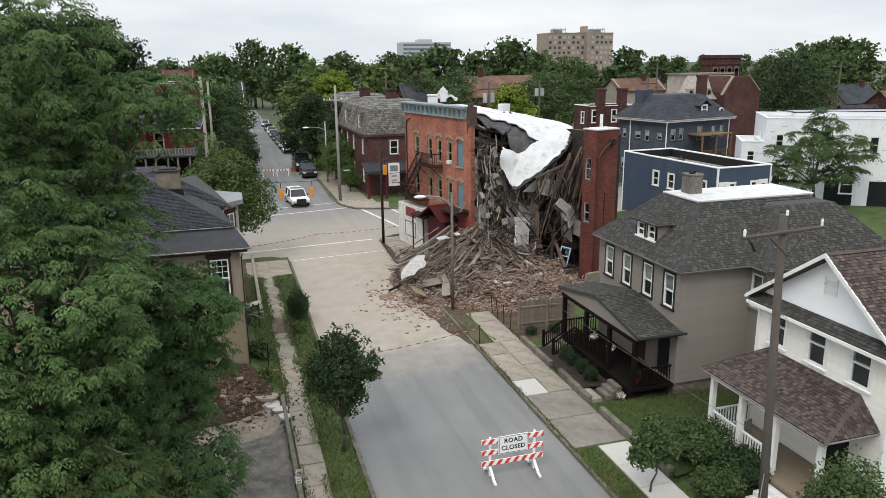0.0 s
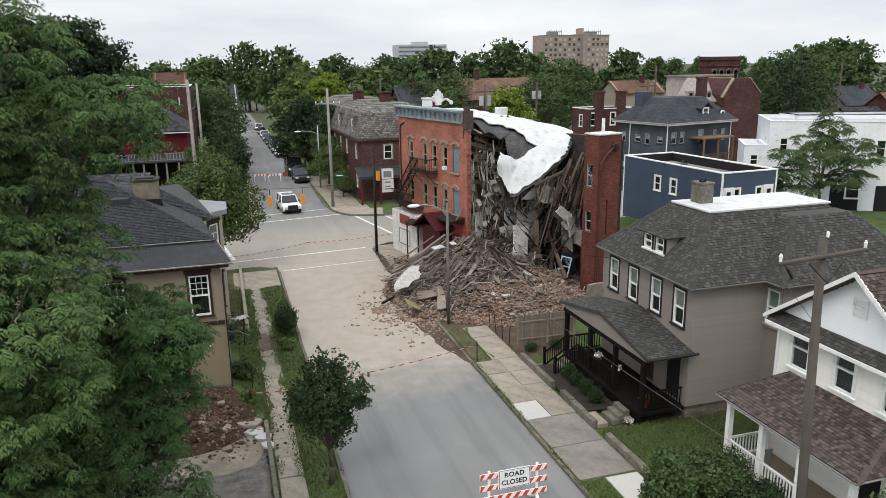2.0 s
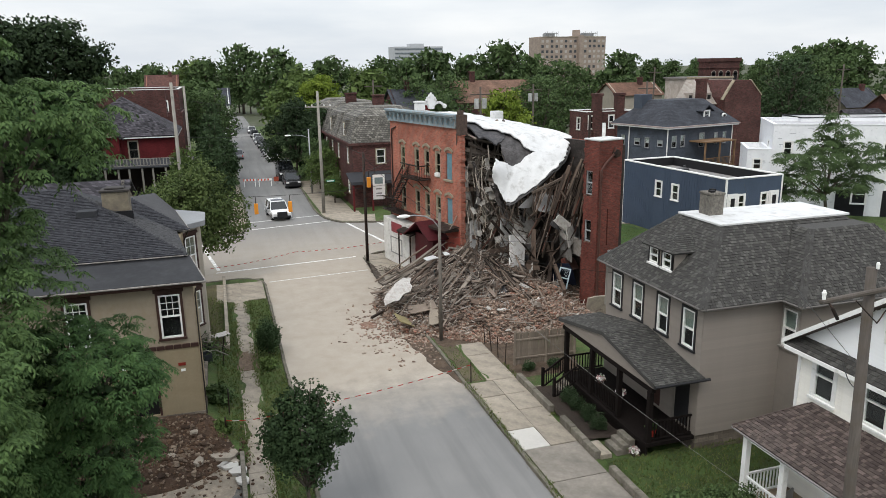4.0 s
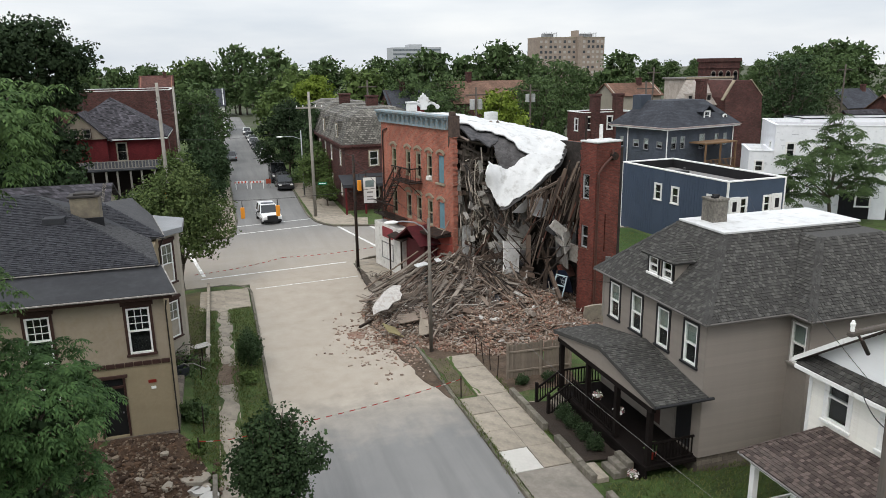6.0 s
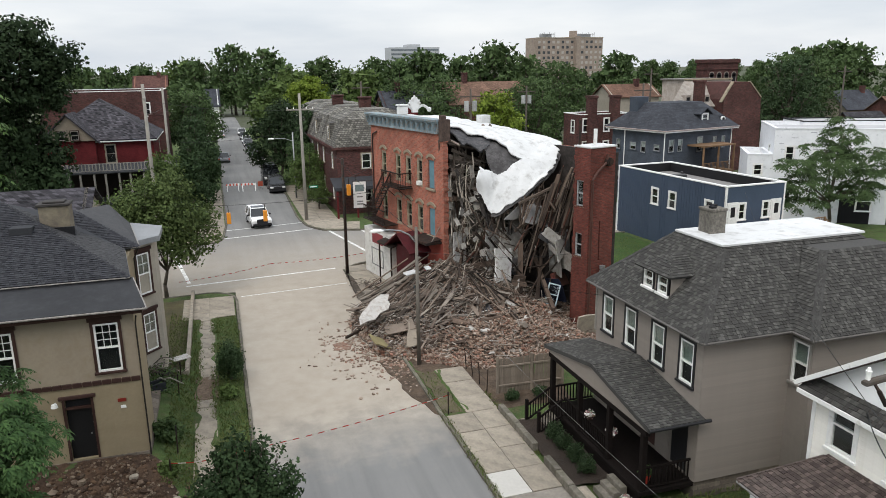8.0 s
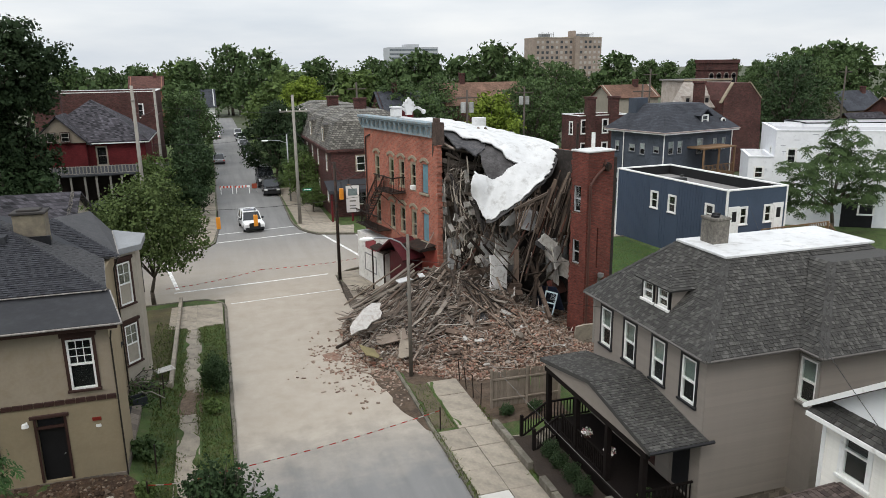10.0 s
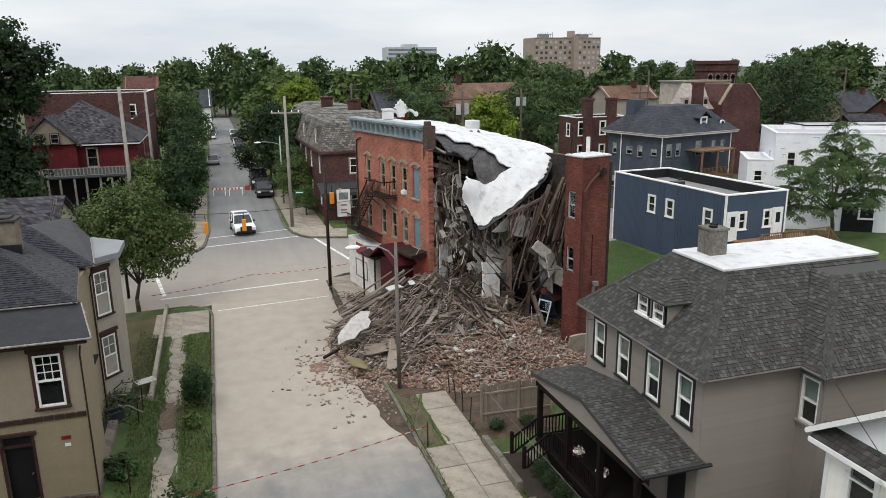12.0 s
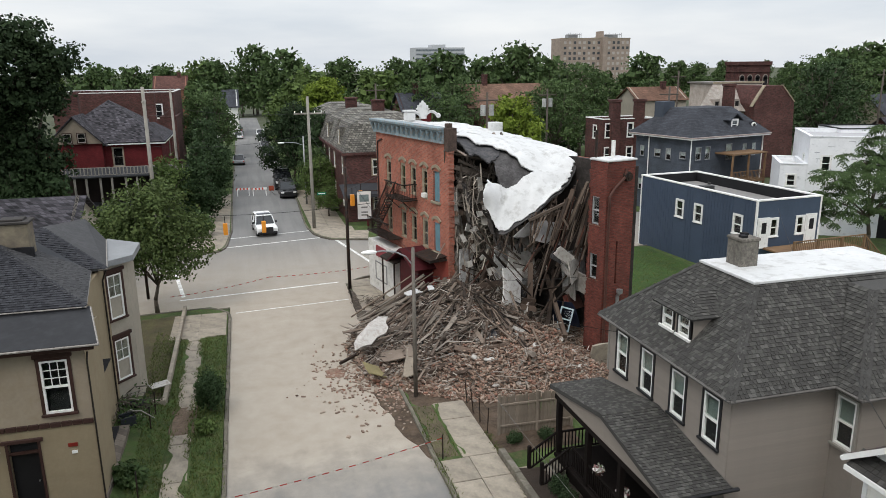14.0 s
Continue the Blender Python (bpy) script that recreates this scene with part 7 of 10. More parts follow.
railing(fe, (-.98, 6.3, 4.15), (-.98, 9.85, 4.15), 1.0, IRON, .16, .012)
for dx in (-.9, -.35):
    railing(fe, (dx, 6.4, 7.0), (dx, 9.3, 4.15), .85, IRON, .18, .012)
tr = Geo()
for i in range(13):
    t = (i + .5) / 13
    tr.box(-.9, 6.4 + 2.9 * t - .1, 7.0 - 2.85 * t, -.35, 6.4 + 2.9 * t + .1, 7.03 - 2.85 * t)
part("treads", tr, IRON, fe)
for y in (4.1, 6.5):
    part("strut", Geo().tube((-.95, y, 6.95), (-.05, y, 6.1), .025, n=6), IRON, fe)

# ---------- the rubble ----------
RP = thing("rubble_pile", (8.5, 47.75, 0), 12.5, label="great heap of broken brick and timber on the pavement", category="rubble")


def heap(v, u):
    q = 1 - ((v - 1) / (8.0 if v < 1 else 6.5)) ** 2 - ((u + 3.1) / 7.7) ** 2
    q += .13 * noise.noise(Vector((v * .35, u * .35, 7)))
    if q <= 0:
        return -.2
    q *= 1 - .75 * min(1, max(0, (v - 2.6) / 1.6))
    top = 1.7 + 1.35 * math.exp(-((v + .7) / 2.7) ** 2 - ((u + 1.4) / 2.1) ** 2)
    return top * q ** 1.1 + .45 * min(1, q * 4) * noise.noise(Vector((v * .8, u * .8, 2))) + .1 * noise.noise(Vector((v * 2.6, u * 2.6, 5))) + .06


g, n, k = Geo(), 84, 96
HX, HY = (-9.3, 6.2), (-11.6, 5.4)
for j in range(k + 1):
    for i in range(n + 1):
        v, u = HX[0] + (HX[1] - HX[0]) * i / n, HY[0] + (HY[1] - HY[0]) * j / k
        g.v.append((v, u, heap(v, u)))
for j in range(k):
    for i in range(n):
        q = (j * (n + 1) + i, j * (n + 1) + i + 1, (j + 1) * (n + 1) + i + 1, (j + 1) * (n + 1) + i)
        if max(g.v[p][2] for p in q) > -.1:
            g.f.append(q)
            g.k.append(0)
# dust and mortar coloured darker, to paint the shaded gaps between the pieces
smooth(part("mound", g, mat("gap_shade_rubble_dust", (0.11, 0.088, 0.072), 0.95, 0.35, 1.1, 10, stain=(0.26, 0.21, 0.17), bump=0.8, dist=0.05), RP, "brown brick dust and mortar, darkened as shade between debris"))


def brick_shape(l=.2, w=.1, h=.065):
    return Geo().box(-l / 2, -w / 2, -h / 2, l / 2, w / 2, h / 2)


BR = [brick_shape(.2, .1, .065).mesh("brick", RUBBLE_ONE), brick_shape(.12, .1, .065).mesh("brick", RUBBLE_ONE), brick_shape(.3, .2, .07).mesh("brick", RUBBLE_ONE)]


def spin():
    return Euler((rnd.uniform(-.6, .6), rnd.uniform(-.6, .6), rnd.uniform(0, 6.3))).to_matrix().to_4x4()


def heaps(n, test, zoff=.05):
    made = 0
    while made < n:
        v, u = rnd.uniform(*HX), rnd.uniform(*HY)
        h = heap(v, u)
        if h > -.1 and test(v, u, h):
            made += 1
            yield v, u, h + rnd.uniform(-.03, zoff)


# bricks lying singly in the street round the heap
def spill():
    while True:
        a, d = rnd.triangular(2.6, 5.0, 3.8), abs(rnd.gauss(-.6, 1.3))
        v, u = 1 + (7.8 + d) * math.cos(a), -3.1 + (7.6 + d * .8) * math.sin(a)
        w = Matrix.Rotation(radians(12.5), 4, "Z") @ Vector((v, u, 0)) + Vector((8.5, 47.75, 0))
        if v < 0 and -2.8 < w.x < 3.85:
            return v, u


for i in range(105):
    v, u = spill()
    part("brick", rnd.choice((BR[0], BR[0], BR[1])), None, RP, m=Matrix.Translation((v, u, .022)) @ Matrix.Rotation(rnd.uniform(0, 6.3), 4, "Z") @ Matrix.Diagonal((1.1, .85, .7, 1)))
for v, u, z in heaps(130, lambda v, u, h: u < -4 and v < 2, .08):
    part("brick", rnd.choice(BR), None, RP, m=Matrix.Translation((v, u, z + .02)) @ spin())
g = Geo()
def pour(n, test, big=1.0):
    for v, u, z in heaps(n, test, .2):
        s = rnd.uniform(.4, 1.1) * big
        l = rnd.choice((.2, .2, .13, .1)) * s
        g.box(-l / 2, -.05 * s, -.033 * s, l / 2, .05 * s, .033 * s, 0, Matrix.Translation((v, u, z)) @ spin())
pour(15500, lambda v, u, h: rnd.random() < (1.0 if u < -5.5 + .3 * v else .45))
pour(1600, lambda v, u, h: h < .5)
for i in range(230):
    v, u = spill()
    s = rnd.uniform(.25, .7)
    g.box(-.08 * s, -.05 * s, -.02, .08 * s, .05 * s, .05 * s, 0, Matrix.Translation((v, u, .02)) @ Matrix.Rotation(rnd.uniform(0, 6.3), 4, "Z"))
for i in range(1500):
    a = rnd.triangular(2.9, 4.8, 3.9)
    d = rnd.expovariate(1.5)
    v, u = 1 + (7.3 + d) * math.cos(a), -3.1 + (7.0 + d * .9) * math.sin(a)
    s = rnd.uniform(.4, 1.1)
    g.box(-.08 * s, -.05 * s, -.02, .08 * s, .05 * s, .05 * s, 0, Matrix.Translation((v, u, max(.02, heap(v, u)))) @ spin())
part("broken_brick", g, RUBBLE, RP, "broken red and tan bricks", kind="stuff")
# lumps of mortar and plaster
g = Geo()
for v, u, z in heaps(260, lambda v, u, h: True, .12):
    r = rnd.uniform(.05, .2)
    g.ball((v, u, z), r, r * rnd.uniform(.6, 1), r * rnd.uniform(.3, .6), 6, rough=.5, rnd=rnd)
part("plaster_lump", g, piece_mat("pale_plaster_lump", [(0.24, 0.2, 0.17), (0.34, 0.3, 0.26), (0.5, 0.47, 0.43), (0.2, 0.16, 0.13)]), RP, kind="stuff")
# sticks, laths and boards
def tossed(v, u, z, l, w, t, steep=.35, away=None):
    a = rnd.uniform(0, 6.3) if away is None else away + rnd.gauss(0, .5)
    b = rnd.uniform(-steep, steep)
    return Matrix.Translation((v, u, z)) @ Matrix.Rotation(a, 4, "Z") @ Matrix.Rotation(b, 4, "Y") @ Matrix.Rotation(rnd.uniform(-.9, .9), 4, "X") @ Matrix.Diagonal((l, w, t, 1))
def laid(v, u, l, w, t, z=0.0, stray=.4):
    """A board lying on the heap's slope, fanned out from the broken corner."""
    a = math.atan2(u - .8, v - 3.4) + rnd.gauss(0, stray)
    dx, dy = math.cos(a) * .6, math.sin(a) * .6
    b = math.atan2(heap(v + dx, u + dy) - heap(v - dx, u - dy), 1.2) + rnd.gauss(0, .16)
    return Matrix.Translation((v, u, heap(v, u) + z + rnd.uniform(.02, .3))) @ Matrix.Rotation(a, 4, "Z") @ Matrix.Rotation(-b, 4, "Y") @ Matrix.Rotation(rnd.uniform(-.8, .8), 4, "X") @ Matrix.Diagonal((l, w, t, 1))
unit = Geo().box(-.5, -.5, -.5, .5, .5, .5)
PL = unit.mesh("plank", mat("gray_plank", (0.19, 0.15, 0.12), 0.9, 0.3, 1, 18, lot=0.6))
g = Geo()
for v, u, z in heaps(3600, lambda v, u, h: (u > -5.2 + .2 * v or rnd.random() < .3) and h > .12, .45):
    m = tossed(v, u, z + .05, rnd.choice((.25, .35, .5, .8, 1.3)) * rnd.uniform(.7, 1.2), rnd.uniform(.02, .055), rnd.uniform(.012, .03), .5, rnd.choice((None, 2.5, .6)))
    g.box(-.5, -.5, -.5, .5, .5, .5, 0, m)
part("lath", g, LATH, RP, "splintered laths and boards", kind="stuff")
g = Geo()
for v, u, z in heaps(300, lambda v, u, h: u > -5.6 + .25 * v and h > .3 and v > -6.6 + 1.5 * rnd.random(), .6):
    g.box(-.5, -.5, -.5, .5, .5, .5, 0, laid(v, u, rnd.uniform(.7, 3.2), rnd.uniform(.04, .15), rnd.uniform(.02, .07), stray=rnd.choice((.25, .5, 1.2))))
part("splintered_timber", g, TIMBER, RP, "dark splintered joists and boards", kind="stuff")
PP = unit.mesh("plank", mat("pale_dusty_board", (0.33, 0.285, 0.24), 0.9, 0.3, 1, 18, lot=0.4))
for v, u, z in heaps(120, lambda v, u, h: u > -6.4 and h > .4 and v < 3, .5):
    part("plank", rnd.choice((PL, PL, PP)), None, RP, m=laid(v, u, rnd.uniform(1.0, 3.4), rnd.uniform(.08, .22), rnd.uniform(.03, .08), .12, rnd.choice((.2, .35, .9))))
# timbers that slid down towards the street in one slope
for i in range(34):
    f = rnd.random()
    a = Vector((rnd.uniform(-1.6, .6), 1.9 - 3.2 * f + rnd.uniform(-.4, .4), rnd.uniform(2.2, 3.1)))
    b = Vector((rnd.uniform(-5.6, -3.6) - .8 * f, 2.6 - 4.6 * f + rnd.uniform(-.6, .6), rnd.uniform(.35, .9)))
    d = (b - a).normalized()
    m = Matrix.Translation(a.lerp(b, rnd.uniform(.35, .65))) @ d.to_track_quat("X", "Z").to_matrix().to_4x4() @ Matrix.Rotation(rnd.uniform(-.7, .7), 4, "X")
    part("plank", rnd.choice((PL, PL, PP)), None, RP, m=m @ Matrix.Diagonal((rnd.uniform(2.2, 4.8), rnd.uniform(.08, .2), rnd.uniform(.04, .1), 1)))
def chunk(v, u, r, material, label, lift=.08):
    """A broken flake with a ragged outline lying on the heap."""
    n = rnd.randint(6, 9)
    pts = [(r * rnd.uniform(.6, 1.1) * math.cos(6.283 * k / n), r * rnd.uniform(.4, .8) * math.sin(6.283 * k / n)) for k in range(n)]
    part("plaster_slab", Geo().prism(pts, -.03, .03), material, RP, label, pose(v, u, heap(v, u) + lift, rnd.uniform(-30, 30), rnd.uniform(-30, 30), rnd.uniform(0, 180)))
def sheet(name, v, u, z, l, w, t, rx, ry, rz, m, label):
    g = Geo()
    c = [(x * l / 2 * rnd.uniform(.75, 1.05), y * w / 2 * rnd.uniform(.75, 1.05)) for x, y in ((-1, -1), (1, -1), (1, 1), (-1, 1))]
    pts = []
    for i in range(4):
        p, q = c[i], c[(i + 1) % 4]
        pts += [p] + [(p[0] + (q[0] - p[0]) * f + rnd.uniform(-.05, .05) * l, p[1] + (q[1] - p[1]) * f + rnd.uniform(-.05, .05) * w) for f in (.3, .6)]
    g.prism(pts, -t / 2, t / 2)
    return part(name, g, m, RP, label, pose(v, u, z, rx, ry, rz))
PALE = mat("pale_plaster_sheet", (0.6, 0.58, 0.54), 0.85, 0.15, 1.5, 8, stain=(0.3, 0.24, 0.2), amount=0.3)
# long beams that stand out
BM = Geo().box(-.08, -.08, 0, .08, .08, 1).mesh("beam", BEAM)
for a, b, w in (((-3.6, 2.6, .7), (2.3, -3.0, 3.5), .9), ((-1.0, .2, 2.2), (2.6, -3.3, 3.4), 1.3), ((-4.8, -.8, .9), (-1.0, .8, 2.6), .8), ((-5.4, .4, .5), (-.4, -.4, 2.7), .8),
                ((2.0, -5.3, .8), (2.05, -5.2, 4.9), 1.7), ((1.0, -1.2, 1.8), (3.6, -.6, 6.5), 1.2), ((.8, -.4, 1.8), (2.2, .7, 6.8), 1.6), ((1.2, .4, 2.0), (1.5, .9, 7.2), 1.4),
                ((-2.2, -5.2, 1.2), (.6, -5.9, 1.5), 1.6), ((-3.0, -3.0, 1.4), (.6, -4.8, 2.2), 1.0), ((-6.6, -3.4, .35), (-4.4, -1.2, .9), .8), ((-7.6, -2.3, .2), (-5.2, -1.4, .5), .7),
                ((2.6, -7.6, 1.5), (4.4, -3.4, 3.4), 1.3), ((2.2, -6.6, 1.6), (4.5, -3.8, 2.4), 1.5), ((3.2, -5.4, 1.4), (3.9, -4.8, 4.2), 1.0), ((-5.6, -6.2, .4), (-3.2, -6.6, .9), 1.0)):
    strut(RP, a, b, BM, w)
PB = Geo().box(-.09, -.025, 0, .09, .025, 1).mesh("plank", mat("pale_dusty_plank", (0.36, 0.31, 0.26), 0.9, 0.3, 1, 18, stretch=(1, 1, 0.1), lot=0.45))
# rafters and floors fallen from the rear corner, leaning on one another in clumps
GRAYB = mat("gray_old_board", (0.17, 0.132, 0.105), 0.9, 0.3, 1, 18, stretch=(1, 1, 0.1), lot=0.6)
REDB = Geo().box(-.08, -.05, 0, .08, .05, 1).mesh("board", mat("rust_brown_board", (0.12, 0.055, 0.04), 0.9, 0.3, 1, 18, stretch=(1, 1, 0.1), lot=0.5))
BM2 = Geo().box(-.08, -.05, 0, .08, .05, 1).mesh("board", GRAYB)
DK = Geo().box(-.08, -.06, 0, .08, .06, 1).mesh("beam", mat("dark_brown_timber", (0.05, 0.038, 0.031), 0.85, 0.35, 1, 18, stretch=(1, 1, 0.1), lot=0.5))
CLUMPS = (((2.3, -4.9, 3.2), (4.4, -5.4, 7.6), 5), ((2.6, -4.6, 2.6), (4.6, -5.1, 8.4), 4), ((3.3, -5.2, 4.6), (4.3, -6.1, 9.4), 5), ((3.6, -5.6, 5.2), (4.3, -6.7, 9.3), 4), ((2.0, -4.9, 2.2), (3.4, -5.4, 6.4), 2), ((3.9, -6.3, 5.6), (4.1, -6.9, 8.9), 5), ((3.4, -5.2, 3.6), (5.0, -6.5, 9.3), 10), ((4.2, -6.2, 4.6), (5.2, -6.9, 9.4), 9), ((4.6, -5.6, 4.2), (5.6, -6.4, 9.2), 7), ((4.4, -6.0, 6.0), (5.3, -6.7, 10.0), 12), ((4.9, -6.3, 7.0), (5.4, -6.9, 10.1), 8))
for a, b, n in CLUMPS:
    for i in range(n):
        j = lambda k: rnd.uniform(-k, k)
        f0, f1 = rnd.uniform(0, .35), rnd.uniform(.65, 1.05)
        p, q = Vector(a) + Vector((j(.3), j(.4), 0)), Vector(b) + Vector((j(.35), j(.3), 0))
        p, q = p.lerp(q, f0), p.lerp(q, f1)
        q.z = min(10.1, q.z)
        strut(RP, p, q, rnd.choice((BM, BM2, BM2, DK, REDB)), rnd.uniform(.25, 1.0), rnd.choice(("beam", "rafter")))
# torn felt and boarding that hangs in folds below the sheet
FOLD = mat("hanging_dark_felt", (0.05, 0.043, 0.04), 0.85, 0.4, 1.5, 9, stain=(0.13, 0.12, 0.11), amount=0.4, bump=0.7, dist=0.04)
for spine, wide in ((((1.25, -2.0, 7.3), (1.7, -2.0, 6.7), (1.75, -2.1, 6.0), (1.65, -2.9, 5.2)), .75), (((2.3, -3.0, 7.0), (2.5, -3.1, 6.4), (2.7, -3.2, 5.6), (2.6, -3.4, 5.0)), .55), (((.7, -.4, 8.6), (.95, -.7, 7.6), (.9, -.7, 6.6), (1.1, -.9, 5.8)), .4)):
    g, n = Geo(), 16
    for i in range(n + 1):
        p = curve([Vector(q) for q in spine], 3 * i / n)
        for k in range(7):
            f = k / 6 - .5
            g.v.append(tuple(p + Vector((f * wide, .18 * math.sin(k * 1.7 + i * .3) + .5 * f, .12 * noise.noise(Vector((i * .5, k * .8, wide * 9)))))))
    for i in range(n):
        for k in range(6):
            if noise.noise(Vector((i * .6, k * .9, wide * 5))) < .32:
                g.f.append((i * 7 + k, i * 7 + k + 1, (i + 1) * 7 + k + 1, (i + 1) * 7 + k))
                g.k.append(0)
    ob = part("hanging_felt", g, FOLD, RP, "dark torn felt hanging in folds")
    ob.modifiers.new("thick", "SOLIDIFY").thickness = .05
# long boards and joists that slid down the heap from its top
for i in range(120):
    a, d0 = rnd.uniform(1.9, 5.1), rnd.uniform(.2, 5.2) * rnd.uniform(.5, 1)
    l = rnd.choice((1.2, 1.8, 2.5, 3.4, 4.4)) * rnd.uniform(.8, 1.15)
    p = (.3 + d0 * math.cos(a) * 1.15, -1.6 + d0 * math.sin(a))
    b = a + rnd.gauss(0, .55)
    q = (p[0] + l * math.cos(b), p[1] + l * math.sin(b))
    hp, hq = heap(*p), heap(*q)
    if hp > .3 and hq > -.1:
        strut(RP, (*p, hp + rnd.uniform(.15, .6)), (*q, max(.08, hq + rnd.uniform(-.05, .35))), rnd.choice((BM, BM2, DK, DK, PB)), rnd.uniform(.25, .75), rnd.choice(("joist", "plank")))
# broken studs and joists crossing one another in the torn opening
for i in range(60):
    a = (rnd.uniform(.6, 4.0), rnd.uniform(-5.6, .9), rnd.uniform(2.2, 5.6))
    s = rnd.choice((-1, 1))
    strut(RP, a, (a[0] + s * rnd.uniform(.5, 1.7), a[1] + rnd.uniform(-.7, .7), a[2] + rnd.uniform(.5, 1.9)), rnd.choice((DK, DK, BM, REDB, PB)), rnd.uniform(.2, .6), "stud")
# a floor edge with its joists, tipped under the fallen roof
for i in range(11):
    t = i / 10
    a = (2.3 + 2.0 * t, -4.9 - .8 * t, 7.3 + .9 * t + rnd.uniform(-.15, .15))
    strut(RP, a, (a[0] + rnd.uniform(-.9, -.2), a[1] + rnd.uniform(-.2, .3), a[2] - rnd.uniform(.8, 2.4)), rnd.choice((BM, BM2)), rnd.uniform(.25, .6), "joist")
strut(RP, (2.1, -4.9, 7.1), (4.4, -5.8, 8.2), BM2, 1.0, "floor_edge")
strut(RP, (2.3, -4.7, 6.9), (4.3, -5.5, 7.6), BM, .9, "floor_edge")
for i in range(44):
    a = (rnd.uniform(2.0, 4.6), rnd.uniform(-6.6, .4), rnd.uniform(1.6, 7.2))
    strut(RP, a, (a[0] + rnd.uniform(-1.2, 1.2), a[1] + rnd.uniform(-1.2, 1.2), a[2] + rnd.uniform(-1.2, 1.5)), rnd.choice((BM, BM2, DK)), rnd.uniform(.15, .45))
# pale laths, torn ceiling and plaster behind the street front
LP2 = Geo().box(-.05, -.012, 0, .05, .012, 1).mesh("lath", mat("pale_lath", (0.44, 0.39, 0.33), 0.9, 0.25, 1, 18, lot=0.5))
for i in range(240):
    a = (rnd.uniform(.35, 3.6), rnd.uniform(-1.6, .9), rnd.uniform(2.6, 8.9))
    strut(RP, a, (a[0] + rnd.uniform(-.5, .9), a[1] + rnd.uniform(-.6, .5), a[2] + rnd.uniform(-1.3, 1.3)), LP2, rnd.uniform(.35, 1.0), "lath")
for i in range(9):
    sheet("plaster_scrap", rnd.uniform(.5, 2.8), rnd.uniform(-1.0, .6), rnd.uniform(2.8, 8.6), rnd.uniform(.15, .45), rnd.uniform(.3, 1.1), .04, rnd.uniform(60, 110), rnd.uniform(-30, 30), rnd.uniform(-30, 40), rnd.choice((PALE, PLASTER, PALE)), "")
# bits of torn boarding, felt and plaster caught among them
for i in range(46):
    v, u = rnd.uniform(.6, 5.2), rnd.uniform(-6.4, 1.2)
    z = rnd.uniform(1.6, 3.2) + max(0, v - 2) * rnd.uniform(0, 1.7)
    sheet("torn_board", v, u, z, rnd.uniform(.4, 1.5), rnd.uniform(.15, .6), .04, rnd.uniform(30, 110), rnd.uniform(-40, 40), rnd.uniform(0, 180), rnd.choice((PLASTER, TAR, BEAM, BEAM, PALE)), "")
for i in range(40):
    v, u = rnd.uniform(-6.5, 2.5), rnd.uniform(-7.5, 1.5)
    h = heap(v, u)
    if h > .25:
        sheet("torn_board", v, u, h + .15, rnd.uniform(.4, 1.3), rnd.uniform(.25, .7), .04, rnd.uniform(-40, 40), rnd.uniform(-40, 40), rnd.uniform(0, 180), rnd.choice((PLASTER, BEAM, BEAM, DUST, TAR)), "")
# hanging laths under the sagging roof
for i in range(26):
    s = rnd.uniform(.9, 2.9)
    p = drape(s, rnd.uniform(2.6, 2.95), .25)
    strut(RP, p, (p[0] + rnd.uniform(-.5, .5), p[1] + rnd.uniform(-.4, 1.0), p[2] - rnd.uniform(.4, 1.7)), rnd.choice((BM, BM2)), rnd.uniform(.25, .6))
# slabs of plaster and sheet
WALLP = mat("pale_blue_gray_plaster", (0.6, 0.6, 0.59), 0.9, 0.15, 1.2, 8, stain=(0.2, 0.17, 0.15), amount=0.35)
sheet("plaster_slab", 1.9, -3.75, 3.1, 1.45, 2.4, .1, 88, 3, 6, mat("white_painted_plaster", (0.78, 0.77, 0.75), 0.8, 0.08, 1.5, 8, stain=(0.45, 0.36, 0.3), amount=0.2), "standing white plaster slab")
sheet("plaster_slab", 3.6, -1.5, 3.6, 3.2, 2.6, .08, 84, 0, 4, WALLP, "standing gray plaster wall")
sheet("plaster_slab", 5.0, -5.0, 4.2, 1.9, 2.2, .08, 86, 2, 8, WALLP, "standing gray plaster wall")
sheet("plaster_slab", 1.1, -.1, 3.6, 1.0, 2.4, .08, 86, 4, 10, WALLP, "standing gray plaster wall")
part("plaster_slab", Geo().add([Vector(p) + Vector((0, d, 0)) for d in (0, .06) for p in ((1.5, -4.35, 6.15), (2.3, -4.3, 6.05), (3.75, -4.2, 6.5), (3.6, -4.4, 7.5), (2.5, -4.4, 6.9))], [(0, 1, 2, 3, 4), (9, 8, 7, 6, 5), (0, 5, 6, 1), (1, 6, 7, 2), (2, 7, 8, 3), (3, 8, 9, 4), (4, 9, 5, 0)]), mat("gray_ceiling_board", (0.36, 0.35, 0.34), 0.9, 0.2, 1.2, 8), RP, "hanging gray ceiling board")
sheet("plaster_slab", .55, .1, 7.0, .5, 2.0, .06, 88, -4, 20, PALE, "narrow strip of standing plaster")
sheet("brick_chunk", 4.9, -5.2, 2.3, 1.5, .9, .3, 60, 10, 20, BRICK_OLD, "chunk of fallen brick wall")
sheet("board", -6.9, -5.2, .8, 1.3, .9, .05, 25, 30, 20, mat("yellowed_board", (0.34, 0.29, 0.15), 0.85, 0.2), "yellowed board")
sheet("board", -5.4, -4.6, 1.1, 1.8, 1.0, .05, 12, -10, -15, mat("brown_board", (0.25, 0.2, 0.16), 0.85, 0.2), "brown sheathing board")
